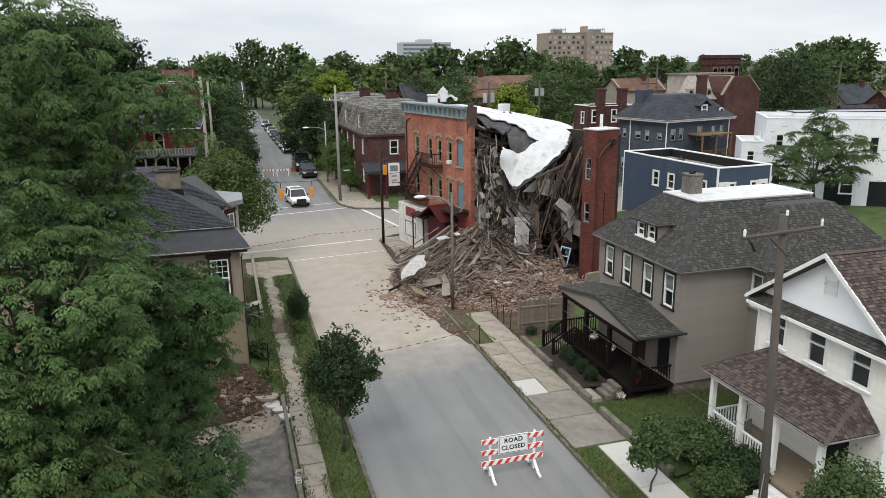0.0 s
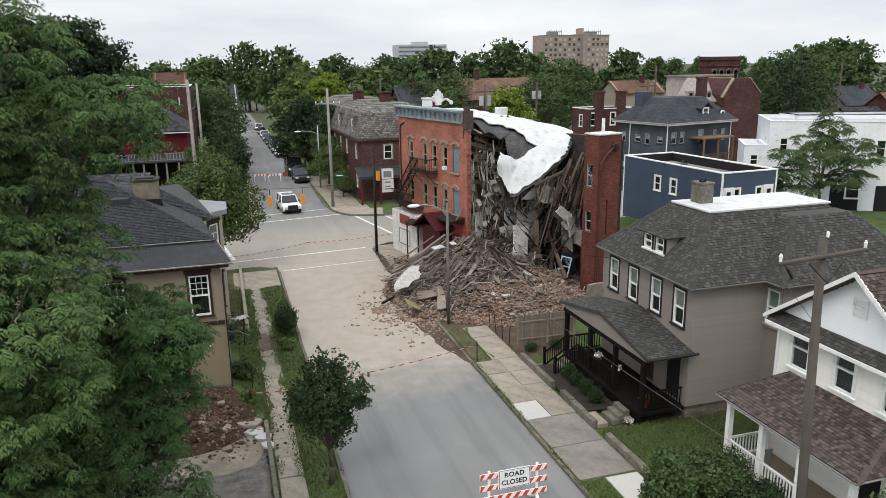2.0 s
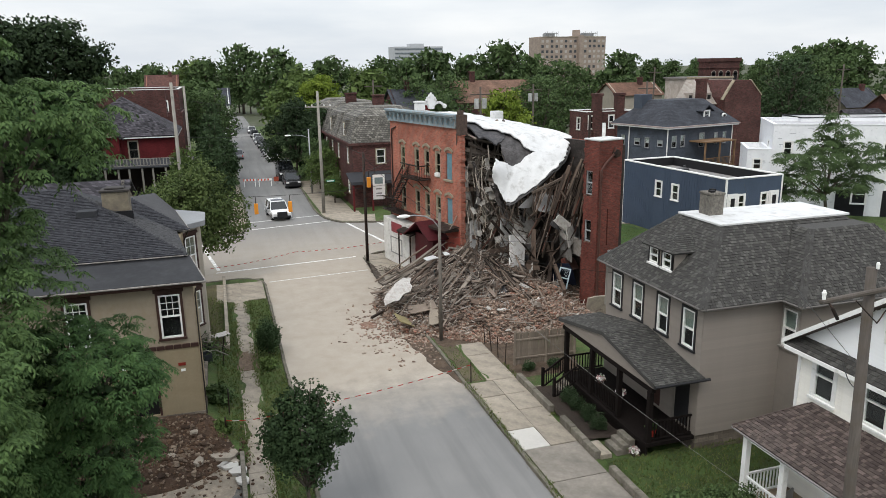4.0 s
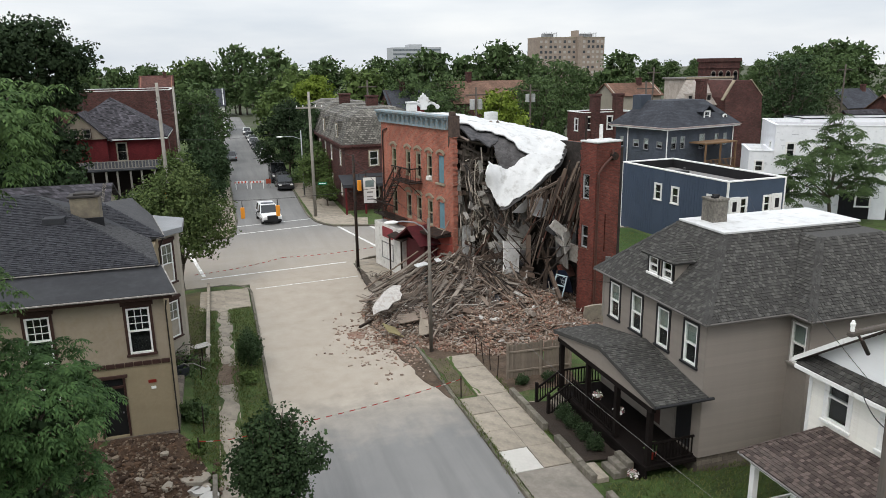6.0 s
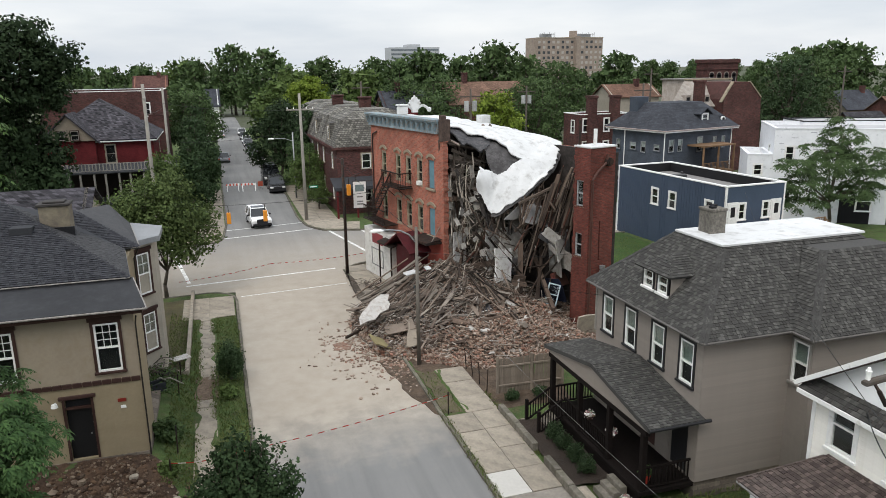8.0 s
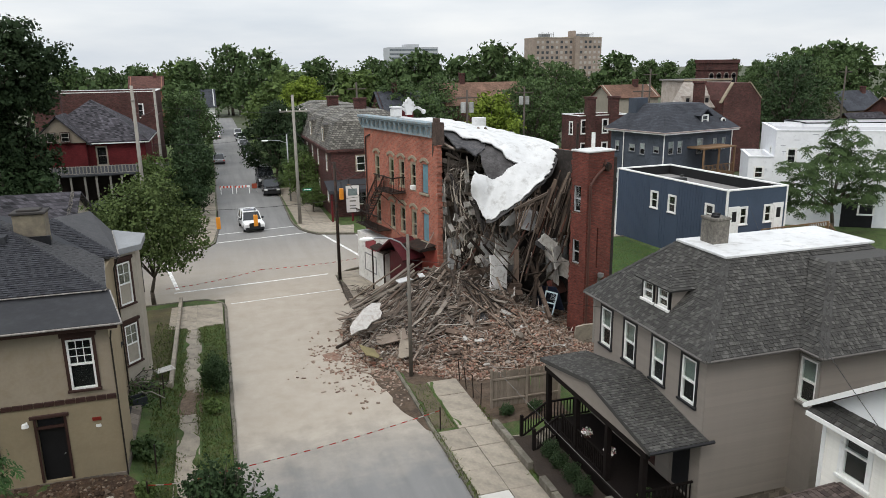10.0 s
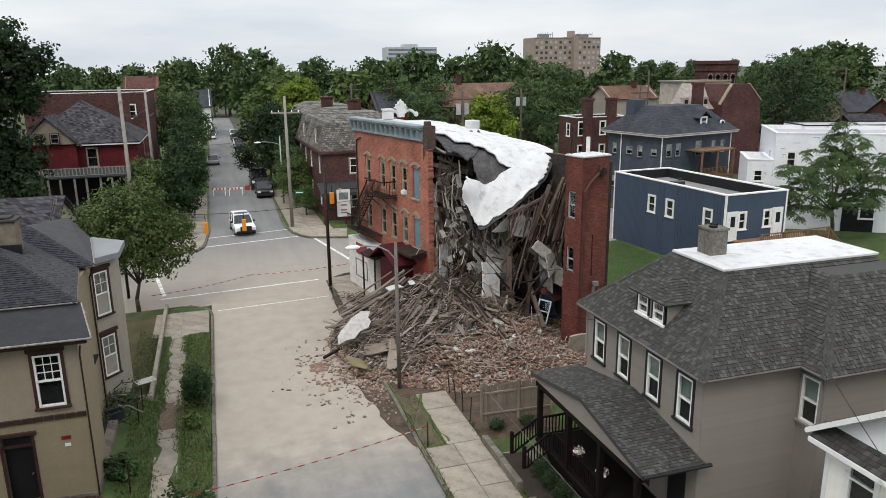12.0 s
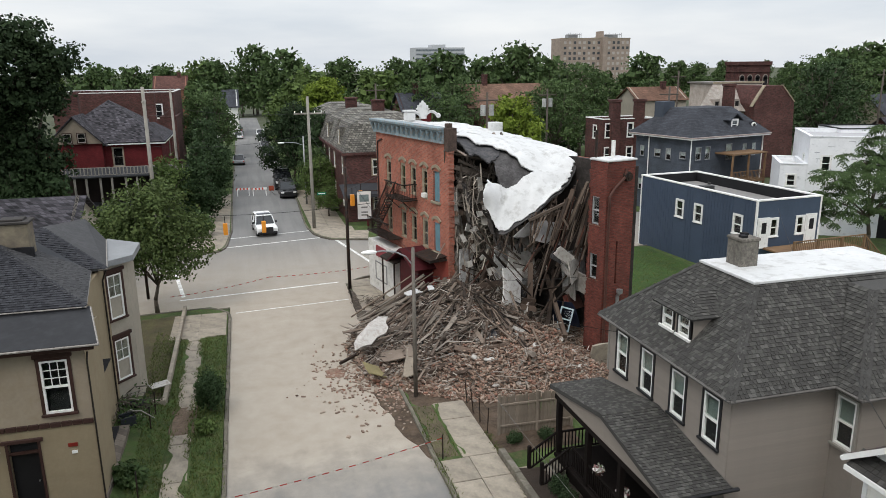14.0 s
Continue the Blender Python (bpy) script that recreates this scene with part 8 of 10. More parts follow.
sheet("board", -5.2, -5.6, .95, 2.2, .6, .05, 8, -14, 60, mat("buff_board", (0.33, 0.28, 0.22), 0.85, 0.2), "buff floorboards")
sheet("roof_sheet", -2.6, -.6, 2.75, 1.4, .5, .05, 10, 5, 30, MEMBRANE, "scrap of white roofing")
sheet("roof_sheet", -1.7, -1.0, 3.0, 1.0, .4, .05, -10, 5, 70, MEMBRANE, "scrap of white roofing")
for v, u, z, l, w, rx, rz in ((4.4, .6, 5.4, 2.4, 2.6, 88, 18), (4.6, -5.2, 3.4, 1.6, 1.6, 85, 80), (1.0, .2, 3.4, 1.2, 2.6, 86, 15), (3.7, -3.2, 6.0, 2.2, 1.3, 70, 10), (.9, .5, 5.9, .9, 1.7, 80, 20), (4.7, -6.0, 3.6, 1.2, 1.3, 80, 92)):
    sheet("plaster_slab", v, u, z, l, w, .06, rx, rnd.uniform(-12, 12), rz, PLASTER, "dangling plaster wall")
for v, u, r in ((-2.4, -7.1, .26), (-1.9, -7.6, .3), (-1.7, -5.3, .36), (-1.3, -5.6, .3), (-5.4, -3.5, .22), (-1.0, -6.0, .25), (-3.2, -4.2, .2), (.4, -6.4, .22), (-3.9, -5.0, .2), (1.0, -7.2, .18)):
    chunk(v, u, r, PALE, "chunk of white plaster", .14)
for v, u, z in heaps(34, lambda v, u, h: h > .3 and v < 3, .1):
    chunk(v, u, rnd.uniform(.1, .24), PALE, "chunk of white plaster", .12)
part("roof_sheet", Geo().prism([(-1.3, -.35), (-1.05, .1), (-.6, .38), (-.2, .5), (.3, .72), (.95, .8), (1.35, .5), (1.0, .22), (.95, -.1), (.6, -.36), (.1, -.3), (-.4, -.52), (-.8, -.36)], -.03, .03), mat("torn_white_sheet", (0.56, 0.54, 0.51), 0.85, 0.15, 1.5, 8, stain=(0.34, 0.29, 0.25), amount=0.35, bump=0.6, dist=0.05), RP, "torn white roofing sheet", pose(-5.9, -2.6, 1.55, 24, -16, 8))
LOG = Geo().path([(-.95, 0, 0), (-.3, .05, .04), (.4, -.03, .02), (.95, .04, 0)], .13, 8)
part("log", LOG, BEAM, RP, "thick round log", pose(-1.25, -6.75, 1.35, 0, -4, -4))
part("log", Geo().path([(-.75, 0, 0), (0, .1, .1), (.75, 0, .06)], .15, 8), mat("pale_split_log", (0.3, 0.255, 0.215), 0.9, 0.3, 1, 18, stretch=(.1, 1, 1)), RP, "pale split log", pose(.1, -7.9, 1.2, 0, 18, 78))
for k in range(3):
    part("plank", PP, None, RP, m=pose(-5.85 + .1 * k, -5.3 - .22 * k, .42, 0, -18, 8 + 5 * k) @ Matrix.Diagonal((1.8, .17, .04, 1)))
sheet("plaster_slab", 2.75, -3.3, 4.35, 2.2, 1.7, .06, 88, 3, 8, PALE, "standing pale plaster wall")
sheet("plaster_slab", 4.15, -6.15, 4.5, 1.3, 1.5, .06, 84, -4, 30, PALE, "standing pale plaster wall")
sheet("plaster_slab", 3.3, -4.75, 6.3, 2.2, 1.3, .05, 66, 12, 14, mat("gray_torn_ceiling", (0.42, 0.41, 0.4), 0.9, 0.2, 1.2, 8), "torn gray ceiling board")
for k in range(12):
    sheet("plaster_slab", rnd.uniform(.3, 2.2), rnd.uniform(-2.2, -.6), rnd.uniform(3.4, 7.4), rnd.uniform(.3, .7), rnd.uniform(.25, .6), .04, rnd.uniform(60, 100), rnd.uniform(-30, 30), rnd.uniform(-20, 40), PALE, "flake of plaster caught on the laths")
# tangle of branches on the corner pavement
g = Geo()
for k in range(26):
    a = Vector((-2.75 + rnd.gauss(0, .45), 6.6 + rnd.gauss(0, .55), rnd.uniform(.2, .5)))
    b = a + Vector((rnd.gauss(0, .5), rnd.gauss(0, .5), rnd.uniform(-.15, .25)))
    g.tube(a, b, .02, .012, 4)
part("branch", g, BARK, RP, "dark tangle of twigs", kind="stuff")
# loose window sash and dark door
w = thing("window_sash", (0, 0, 0), label="loose window sash with pale blue frame leaning in the rubble", category="window")
w.matrix_basis = RP.matrix_basis @ pose(3.3, -6.4, 1.3, 0, 0, -60) @ pose(0, 0, 0, -18, 6, 0) @ Matrix.Diagonal((.9, .9, .9, 1))
BLUEFRAME = mat("pale_blue_paint", (0.42, 0.52, 0.56), 0.6, 0.1)
part("frame", Geo().box(-.4, 0, 0, -.32, .05, 1.4).box(.32, 0, 0, .4, .05, 1.4).box(-.32, 0, 0, .32, .05, .08).box(-.32, 0, 1.32, .32, .05, 1.4).box(-.32, 0, .66, .32, .05, .74), BLUEFRAME, w)
part("pane", Geo().box(-.32, .02, .08, .32, .028, .66).box(-.32, .02, .74, .32, .028, 1.32), GLASS, w)
sheet("door_leaf", 4.1, -5.3, 1.9, 2.2, 1.5, .05, 80, 8, 100, mat("navy_door_paint", (0.015, 0.02, 0.04), 0.6), "dark blue door leaf")
sheet("door_leaf", -2.9, -1.9, 1.6, .9, 1.5, .05, 75, 20, 60, mat("dark_teal_paint", (0.03, 0.06, 0.07), 0.6), "dark teal door leaf")
sheet("concrete_slab", 4.0, -9.0, .7, 1.5, 1.3, .12, 80, 0, 170, CONCRETE, "upright gray concrete panel")


# ---------- trees ----------
def leaf_mat(name, dark, light, trans=0.1, spec=0.12, s2=1.3):
    """Leaves from dark to light, with lighter and darker boughs."""
    mid = tuple((a + b) / 2 for a, b in zip(dark, light))
    return piece_mat(name, [dark, mid, light, mid], 0.75, 0.4, s2, bump=0, spec=spec, trans=trans)


LEAF = leaf_mat("tree_leaf", (0.055, 0.092, 0.036), (0.105, 0.16, 0.06), 0.16)
LEAF_LIGHT = leaf_mat("light_tree_leaf", (0.08, 0.125, 0.038), (0.14, 0.2, 0.062), 0.18)
LEAF_LIME = leaf_mat("yellow_green_leaf", (0.14, 0.21, 0.026), (0.225, 0.295, 0.048), 0.16)
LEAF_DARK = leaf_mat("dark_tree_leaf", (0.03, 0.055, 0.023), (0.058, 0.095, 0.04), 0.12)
LEAF_DEEP = leaf_mat("deep_green_leaf", (0.02, 0.037, 0.016), (0.042, 0.068, 0.029), 0.08)
LEAF_OLIVE = leaf_mat("olive_leaf", (0.064, 0.098, 0.032), (0.12, 0.162, 0.055), 0.14)
# darker copy of LEAF_NEAR: crown shade put into the leaf colour
LEAF_SHADE = leaf_mat("shaded_feathery_leaf", (0.042, 0.09, 0.031), (0.09, 0.162, 0.053), 0.14, s2=2.0)
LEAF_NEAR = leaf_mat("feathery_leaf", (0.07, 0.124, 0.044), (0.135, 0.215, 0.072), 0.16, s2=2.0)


def crown_points(rng, blobs, n, core=0.55):
    """Points scattered in lumpy ellipsoids (x, y, z, rx, ry, rz), thickest near their skins."""
    vol = np.array([b[3] * b[4] * b[5] for b in blobs]) ** 0.7
    which = rng.choice(len(blobs), n, p=vol / vol.sum())
    d = rng.normal(size=(n, 3))
    d /= np.linalg.norm(d, axis=1)[:, None]
    r = core + (1 - core) * rng.random(n) ** 0.7
    lump = 1 + 0.16 * np.sin(d[:, 0] * 7 + which) * np.sin(d[:, 1] * 6 + 2 * which) + 0.12 * np.sin(d[:, 2] * 9 + which * 3)
    b = np.array(blobs)[which]
    return b[:, :3] + d * b[:, 3:] * (r * lump)[:, None], d


def clumped(rng, blobs, n, per, spread, core):
    """The same, but gathered in tufts of so many leaves."""
    c, d = crown_points(rng, blobs, max(1, n // per), core)
    p = np.repeat(c, per, 0)
    off = rng.normal(size=p.shape)
    off *= (rng.random(len(p)) ** .4 / np.linalg.norm(off, axis=1))[:, None] * 1.9 * spread
    off[:, 2] *= .6
    d = np.repeat(d, per, 0) + off / spread * .35
    return p + off, d / np.linalg.norm(d, axis=1)[:, None]


def leaf_quads(rng, p, d, size, droop=0.3, long=1.5):
    n = len(p)
    nrm = d * 0.8 + rng.normal(size=(n, 3)) * 0.7 + np.array([0, 0, 0.45])
    nrm /= np.linalg.norm(nrm, axis=1)[:, None]
    a = np.cross(nrm, rng.normal(size=(n, 3)))
    a[:, 2] -= droop
    a /= np.linalg.norm(a, axis=1)[:, None]
    b = np.cross(nrm, a)
    b /= np.linalg.norm(b, axis=1)[:, None] + 1e-9
    s = (size * rng.uniform(0.6, 1.3, n))[:, None]
    return np.stack([p - a * s * long * .5, p + b * s * .5 + a * s * .1, p + a * s * long * .5, p - b * s * .5 + a * s * .05], 1)


def limbs(blobs, base, r, top, rng, n=8):
    """A tapered trunk that forks towards the lumps of the crown."""
    g = Geo()
    bx, by = base
    pts = [Vector((bx, by, 0)), Vector((bx + rng.uniform(-.1, .1), by + rng.uniform(-.1, .1), top * 0.5)), Vector((bx + rng.uniform(-.2, .2), by + rng.uniform(-.2, .2), top))]
    g.tube(pts[0], pts[1], r * 1.15, r * 0.9, n)
    g.tube(pts[1], pts[2], r * 0.9, r * 0.7, n)
    for b in blobs:
        c = Vector(b[:3])
        s = pts[2] if c.z > top else pts[1]
        mid = s.lerp(c, 0.5) + Vector((rng.uniform(-.3, .3), rng.uniform(-.3, .3), rng.uniform(0, .4)))
        g.tube(s, mid, r * 0.5, r * 0.32, 6)
        g.tube(mid, c, r * 0.32, r * 0.12, 5)
        for _ in range(4):
            e = c + Vector((rng.uniform(-.8, .8) * b[3], rng.uniform(-.8, .8) * b[4], rng.uniform(-.3, .9) * b[5]))
            g.tube(mid.lerp(c, 0.6), e, r * 0.16, r * 0.03, 4)
    return g


def tree(at, blobs, n, size, leaf, label, trunk=0.25, fork=3.0, seed=1, rz=0.0, group="", core=0.55, category="tree", long=1.5, inner=0, per=1, spread=.4):
    rng = np.random.default_rng(seed)
    T = thing(category.replace(" ", "_"), at, rz, label=label, category=category, group=group)
    p, d = clumped(rng, blobs, n, per, spread, core) if per > 1 else crown_points(rng, blobs, n, core)
    part("crown", quads("crown", leaf_quads(rng, p, d, size, long=long), leaf), None, T)
    if inner:
        p, d = crown_points(rng, [(x, y, z, a * .74, b * .74, c * .74) for x, y, z, a, b, c in blobs], inner, .5)
        part("inner_leaves", quads("inner_leaves", leaf_quads(rng, p, d, size * 1.9), leaf), None, T)
    smooth(part("trunk", limbs(blobs, (0, 0), trunk, fork, rng), BARK, T))
    return T


def blobs_round(rng, h, r, n=7, low=0.35):
    """Lumps that make a broad uneven crown of height h and radius r."""
    out = [(0, 0, h * 0.62, r * 0.62, r * 0.62, h * 0.27)]
    for i in range(n):
        a = 2.4 * i + rng.uniform(-.5, .5)
        f = (i + .5) / n
        z = h * (low + .08 + (.86 - low) * f)
        q = r * (0.74 - .52 * f ** 2.2) * rng.uniform(.75, 1.1)
        k = r * rng.uniform(0.24, 0.42)
        out.append((q * math.cos(a), q * math.sin(a), z, k, k, k * rng.uniform(.6, .85)))
    return out


def column(rng, h, r):
    """Lumps of a tall narrow crown."""
    out = [(rng.uniform(-.3, .3), rng.uniform(-.3, .3), h * z, r * q, r * q, h * .15) for z, q in ((.2, .6), (.36, .58), (.52, .48), (.68, .36), (.82, .24), (.93, .12))]
    return out + [(r * .5 * math.cos(a), r * .5 * math.sin(a), h * rng.uniform(.2, .6), r * .27, r * .27, h * .1) for a in (0.4, 1.3, 2.1, 2.9, 3.6, 4.2, 5.0, 5.8)]


# trees of the far woods: a few kinds, each built once, then set out by the street plan
SORTS = ((13, 5.5, LEAF, .25), (11, 5.0, LEAF_LIGHT, .25), (15, 5.5, LEAF, .2), (10, 4.0, LEAF_DARK, .2), (12, 6.0, LEAF_LIGHT, .3), (14, 6.0, LEAF_DARK, .15))
SAID = ("broad leafy street tree in full summer leaf", "light green leafy tree", "tall dark green leafy tree", "dense dark green tree", "spreading light green tree", "broad dark green tree")
KINDS, FAR, HAZY = [], [], []
for k, (h, r, leaf, low) in enumerate(SORTS):
    rng = np.random.default_rng(40 + k)
    lumps = column(rng, h, r) if k == 3 else blobs_round(rng, h, r, 19, low)
    KINDS.append(tree((-70 - 14 * k, 150, 0), lumps, 5000, 0.23, leaf, SAID[k], 0.3, h * .3, 50 + k, group="trees of the neighbourhood", core=0.6, inner=700, per=14, spread=.4))
    FAR.append(tree((-70 - 14 * k, 172, 0), lumps, 1500, 0.47, leaf, "leafy tree far off in the woods", 0.3, h * .3, 60 + k, group="trees of the neighbourhood", core=0.66, inner=300, per=8, spread=.6))
    HAZY.append(tree((-70 - 14 * k, 194, 0), lumps, 900, 0.7, leaf, "leafy tree on the skyline", 0.3, h * .3, 70 + k, group="trees of the neighbourhood", core=0.7, inner=200, per=6, spread=.7))


def plant(k, x, y, s=1.0, rz=0.0, z=0.0):
    return copy_thing((HAZY if y > 300 else FAR if y > 128 else KINDS)[k], pose(x, y, z, 0, 0, rz) @ Matrix.Diagonal((s, s, s, 1)))


LIME = tree((27, 86, 0), blobs_round(np.random.default_rng(3), 12, 4.2, 19, .2), 9000, .24, LEAF_LIME, "bright yellow-green tree behind the brick building", .25, 3.5, 66, inner=400, per=14, spread=.33)
copy_thing(LIME, pose(10.6, 128, 0, 0, 0, 80) @ Matrix.Diagonal((1.15, 1.15, 1.15, 1)))

# single trees that stand out on the skyline
for x, y, k, s in ((3, 262, 2, 1.6), (6.8, 165, 2, 1.32), (-7.9, 190, 0, 1.34), (-11.8, 210, 1, 1.52), (-21.3, 220, 0, 1.28), (-29.5, 220, 2, 1.12), (-34.2, 200, 0, 1.28), (10.6, 150, 1, 1.28), (23.4, 200, 0, 1.36), (23.4, 150, 1, 1.28),
                   (44.5, 230, 0, 1.38), (39.9, 160, 0, 1.42), (39.3, 180, 2, 1.18), (51.9, 150, 0, 1.51), (50.4, 165, 2, 1.2), (65.2, 165, 2, 1.21), (51.7, 120, 0, 1.2), (53.3, 130, 3, 1.45), (81.5, 170, 2, .97), (104.7, 190, 0, 1.41),
                   (140.6, 230, 2, 1.12), (162, 250, 0, 1.23), (183, 260, 2, 1.12), (163.8, 220, 0, 1.15), (98.9, 120, 0, 1.26), (98.4, 125, 2, 1.0), (110.3, 125, 2, 1.06), (131, 140, 0, 1.23), (150, 160, 2, 1.4), (163, 166, 0, 1.5), (176, 160, 2, 1.35), (170, 185, 0, 1.5), (139, 158, 2, 1.3),
                   (39.6, 110, 2, .81), (25.7, 125, 0, 1.01), (30.8, 120, 2, .93), (-1.8, 256, 0, .85), (1.8, 268, 2, .8), (5.3, 262, 0, .9), (-5.2, 266, 2, .8), (-9.5, 246, 0, 1.08), (8, 250, 0, 1.0)):
    plant(k, x, y, s, (x * 53 + y * 17) % 360)
rnd = random.Random(12)
# far belt of trees to the skyline
spots = []
for row, (y, step, s) in enumerate(((150, 17, .8), (190, 20, .85), (245, 22, .92), (320, 26, 1.0), (430, 34, 1.12), (620, 46, 1.25))):
    x = -0.62 * y
    while x < y * 1.0:
        if not (-10 < x < 10 and y < 260) and not (y < 200 and -.135 < x / y < -.055):
            spots.append((x + rnd.uniform(-4, 4), y + rnd.uniform(-14, 14), s * rnd.uniform(.75, 1.05)))
        x += step
for x, y, s in spots:
    plant(rnd.choice((0, 1, 2, 2, 4, 0)), x, y, s, rnd.uniform(0, 360))
# tall dark trees beyond the tan house
for x, y, s, seed in ((-19.6, 75, 1.0, 21), (-23.5, 70, 1.0, 22), (-27, 78, 1.05, 23)):
    b = [(0, 0, 15.0, 4.4, 4.2, 3.8), (3.0, .4, 15.6, 2.2, 2.2, 1.9), (-3.2, 0, 14.4, 2.6, 2.6, 2.2), (.8, -.6, 17.6, 2.6, 2.4, 1.7), (-1.6, .4, 17.0, 2.2, 2.2, 1.8), (2.0, 0, 12.6, 2.2, 2.2, 1.5), (-1.6, -.4, 11.4, 2.6, 2.4, 1.9), (.2, 0, 9.4, 2.6, 2.4, 1.8), (-1.0, .3, 6.6, 2.6, 2.4, 1.9), (1.8, .2, 7.6, 2.0, 2.0, 1.6), (.6, 0, 4.4, 2.2, 2.0, 1.6)]
    tree((x, y, 0), b, 15000, .22, LEAF_DEEP, "tall dark-leaved tree behind the tan house", .4, 5.0, seed, rz=seed * 40.0 - 840, group="tall dark trees", core=.45, per=14, spread=.36, inner=3000)
# along the far street
for x, y, k, s in ((-7, 84, 3, .8), (-6.5, 91, 3, .85), (-7, 98, 3, .95), (-6.6, 106, 3, .9), (-7, 115, 3, 1.0), (-7, 126, 0, .9), (-8, 138, 2, .8),
                   (6.2, 111, 5, .62), (6.0, 122, 5, .7), (6.4, 134, 1, .8), (7, 146, 1, 1.1), (6.5, 98, 3, 1.0), (6.8, 106, 3, 1.0), (10, 158, 2, 1.1), (-9, 150, 0, 1),
                   (24, 104, 0, .9), (40, 104, 2, .9), (46, 112, 0, 1.0), (-9.5, 84, 1, .6),
                   (78, 96, 5, 1.1), (86, 104, 5, 1.1), (110, 96, 5, 1.1), (96, 82, 5, 1.0), (5.2, 88, 1, .52), (5.4, 92.5, 0, .5), (5.6, 82.6, 1, .3),
                   (-24.5, 85, 3, 1.2), (-22.0, 85, 3, .55), (-20.3, 86.5, 3, .42), (-32, 80, 3, 1.5), (-30, 92, 3, 1.0), (-19.5, 70, 3, .75), (-19.4, 74, 3, 1.05)):
    plant(k, x, y, s, (x * 37 + y * 11) % 360)

tree((3.7, 103.5, .1), blobs_round(np.random.default_rng(8), 10.5, 4.5, 17, .14), 11000, .18, LEAF_DEEP, "dark round street tree beyond the crossing", .2, 2.2, 97, core=.5, per=14, spread=.3, inner=900)


# near trees and shrubs
rng = np.random.default_rng(77)
big = [(-.5, 0, 9.3, 3.9, 4.2, 5.3), (2.7, .5, 5.0, 1.8, 2.1, 1.5), (1.8, 0, 7.4, 1.8, 2.2, 1.6), (.9, .3, 10.6, 2.1, 2.4, 1.9), (1.7, .4, 11.7, 1.5, 1.8, 1.0), (2.9, 1, 13.2, 2.1, 2.4, 1.1), (3.6, .6, 13.8, 1.6, 1.7, .7), (.6, -.5, 14.8, 2.8, 2.8, 1.7),
       (1.1, -3.2, 3.7, 2.1, 2.1, 2.1), (3.5, -.8, 2.3, 1.25, 1.2, 1.3), (.9, 1.0, 2.7, 1.5, 1.7, 1.3), (-1, -4, 6.5, 3, 2.6, 2.6), (-3.2, -1, 9, 2.8, 3, 3), (-1.5, -2.5, 12, 3, 2.8, 2.4), (1.2, -3.4, 9, 2.4, 2.2, 2.2), (-.3, -4.0, 3.0, 2.2, 2.0, 1.9), (-3.5, -3, 4, 2.6, 2.6, 2.6), (-2.2, 2.5, 12.5, 2.6, 2.6, 2)]


def boughs(rng, blobs, n, fronds, leaflet, count, length):
    """Tufts at the bough tips: fronds that spread and droop, with leaflets on both sides."""
    p, d = crown_points(rng, blobs, n, .82)
    keep = rng.random(n) < np.where(d[:, 2] < -.45, .2, 1.0)
    for x, y, z, a, b, c in blobs:
        keep &= (((p - np.array([x, y, z])) / np.array([a, b, c])) ** 2).sum(1) > .5
    p, d = p[keep], d[keep]
    n = len(p)
    big_tuft = rng.uniform(.7, 1.35, n)
    all_q = []
    for k in range(fronds):
        az = 6.283 * (k + rng.random(n)) / fronds
        out = np.stack([np.cos(az), np.sin(az), rng.uniform(-.1, .5, n)], 1) + d * .55
        out /= np.linalg.norm(out, axis=1)[:, None]
        side = np.cross(out, np.array([0, 0, 1.0]))
        side /= np.linalg.norm(side, axis=1)[:, None] + 1e-6
        ln = (length * big_tuft * rng.uniform(.75, 1.2, n))[:, None]
        for i in range(count):
            t = (i + .7) / count
            q = p + out * ln * t - np.array([0, 0, 1.0]) * ln * (.75 * t * t)
            fwd = out - np.array([0, 0, 1.5]) * t
            for s in (-1, 1):
                a = side * (.75 * s) + fwd * .7 - np.array([0, 0, .4]) + rng.normal(size=(n, 3)) * .16
                a /= np.linalg.norm(a, axis=1)[:, None]
                b = np.cross(a, np.array([0, 0, 1.0]) + d * .5 + rng.normal(size=(n, 3)) * .3)
                b /= np.linalg.norm(b, axis=1)[:, None] + 1e-6
                w = leaflet * (1.15 - .6 * abs(t - .45)) * rng.uniform(.8, 1.2, (n, 1))
                all_q.append(np.stack([q, q + a * w * .45 + b * w * .17, q + a * w, q + a * w * .45 - b * w * .17], 1))
    return np.concatenate(all_q)


BT = thing("tree", (-13.5, 21, 0), label="large tree with feathery drooping leaves beside the lot", category="tree")
# crown split by height; the lower part takes the shaded leaf copy
low = [q for q in big if q[2] < 6]
high = [q for q in big if q[2] >= 6]
part("crown", quads("crown", boughs(rng, high, 6400, 7, .125, 4, .29), LEAF_NEAR), None, BT)
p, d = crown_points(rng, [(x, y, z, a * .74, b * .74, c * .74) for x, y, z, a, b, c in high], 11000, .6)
# inner leaves in the darker copy paint the shade inside the crown
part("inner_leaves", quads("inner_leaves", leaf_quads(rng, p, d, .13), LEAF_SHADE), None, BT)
smooth(part("trunk", limbs(high, (0, 0), .42, 3.2, rng, 12), BARK, BT))
BT2 = thing("tree", (-12.9, 20.4, 0), label="lower part of the large feathery tree, leaves darkened as shade", category="tree")
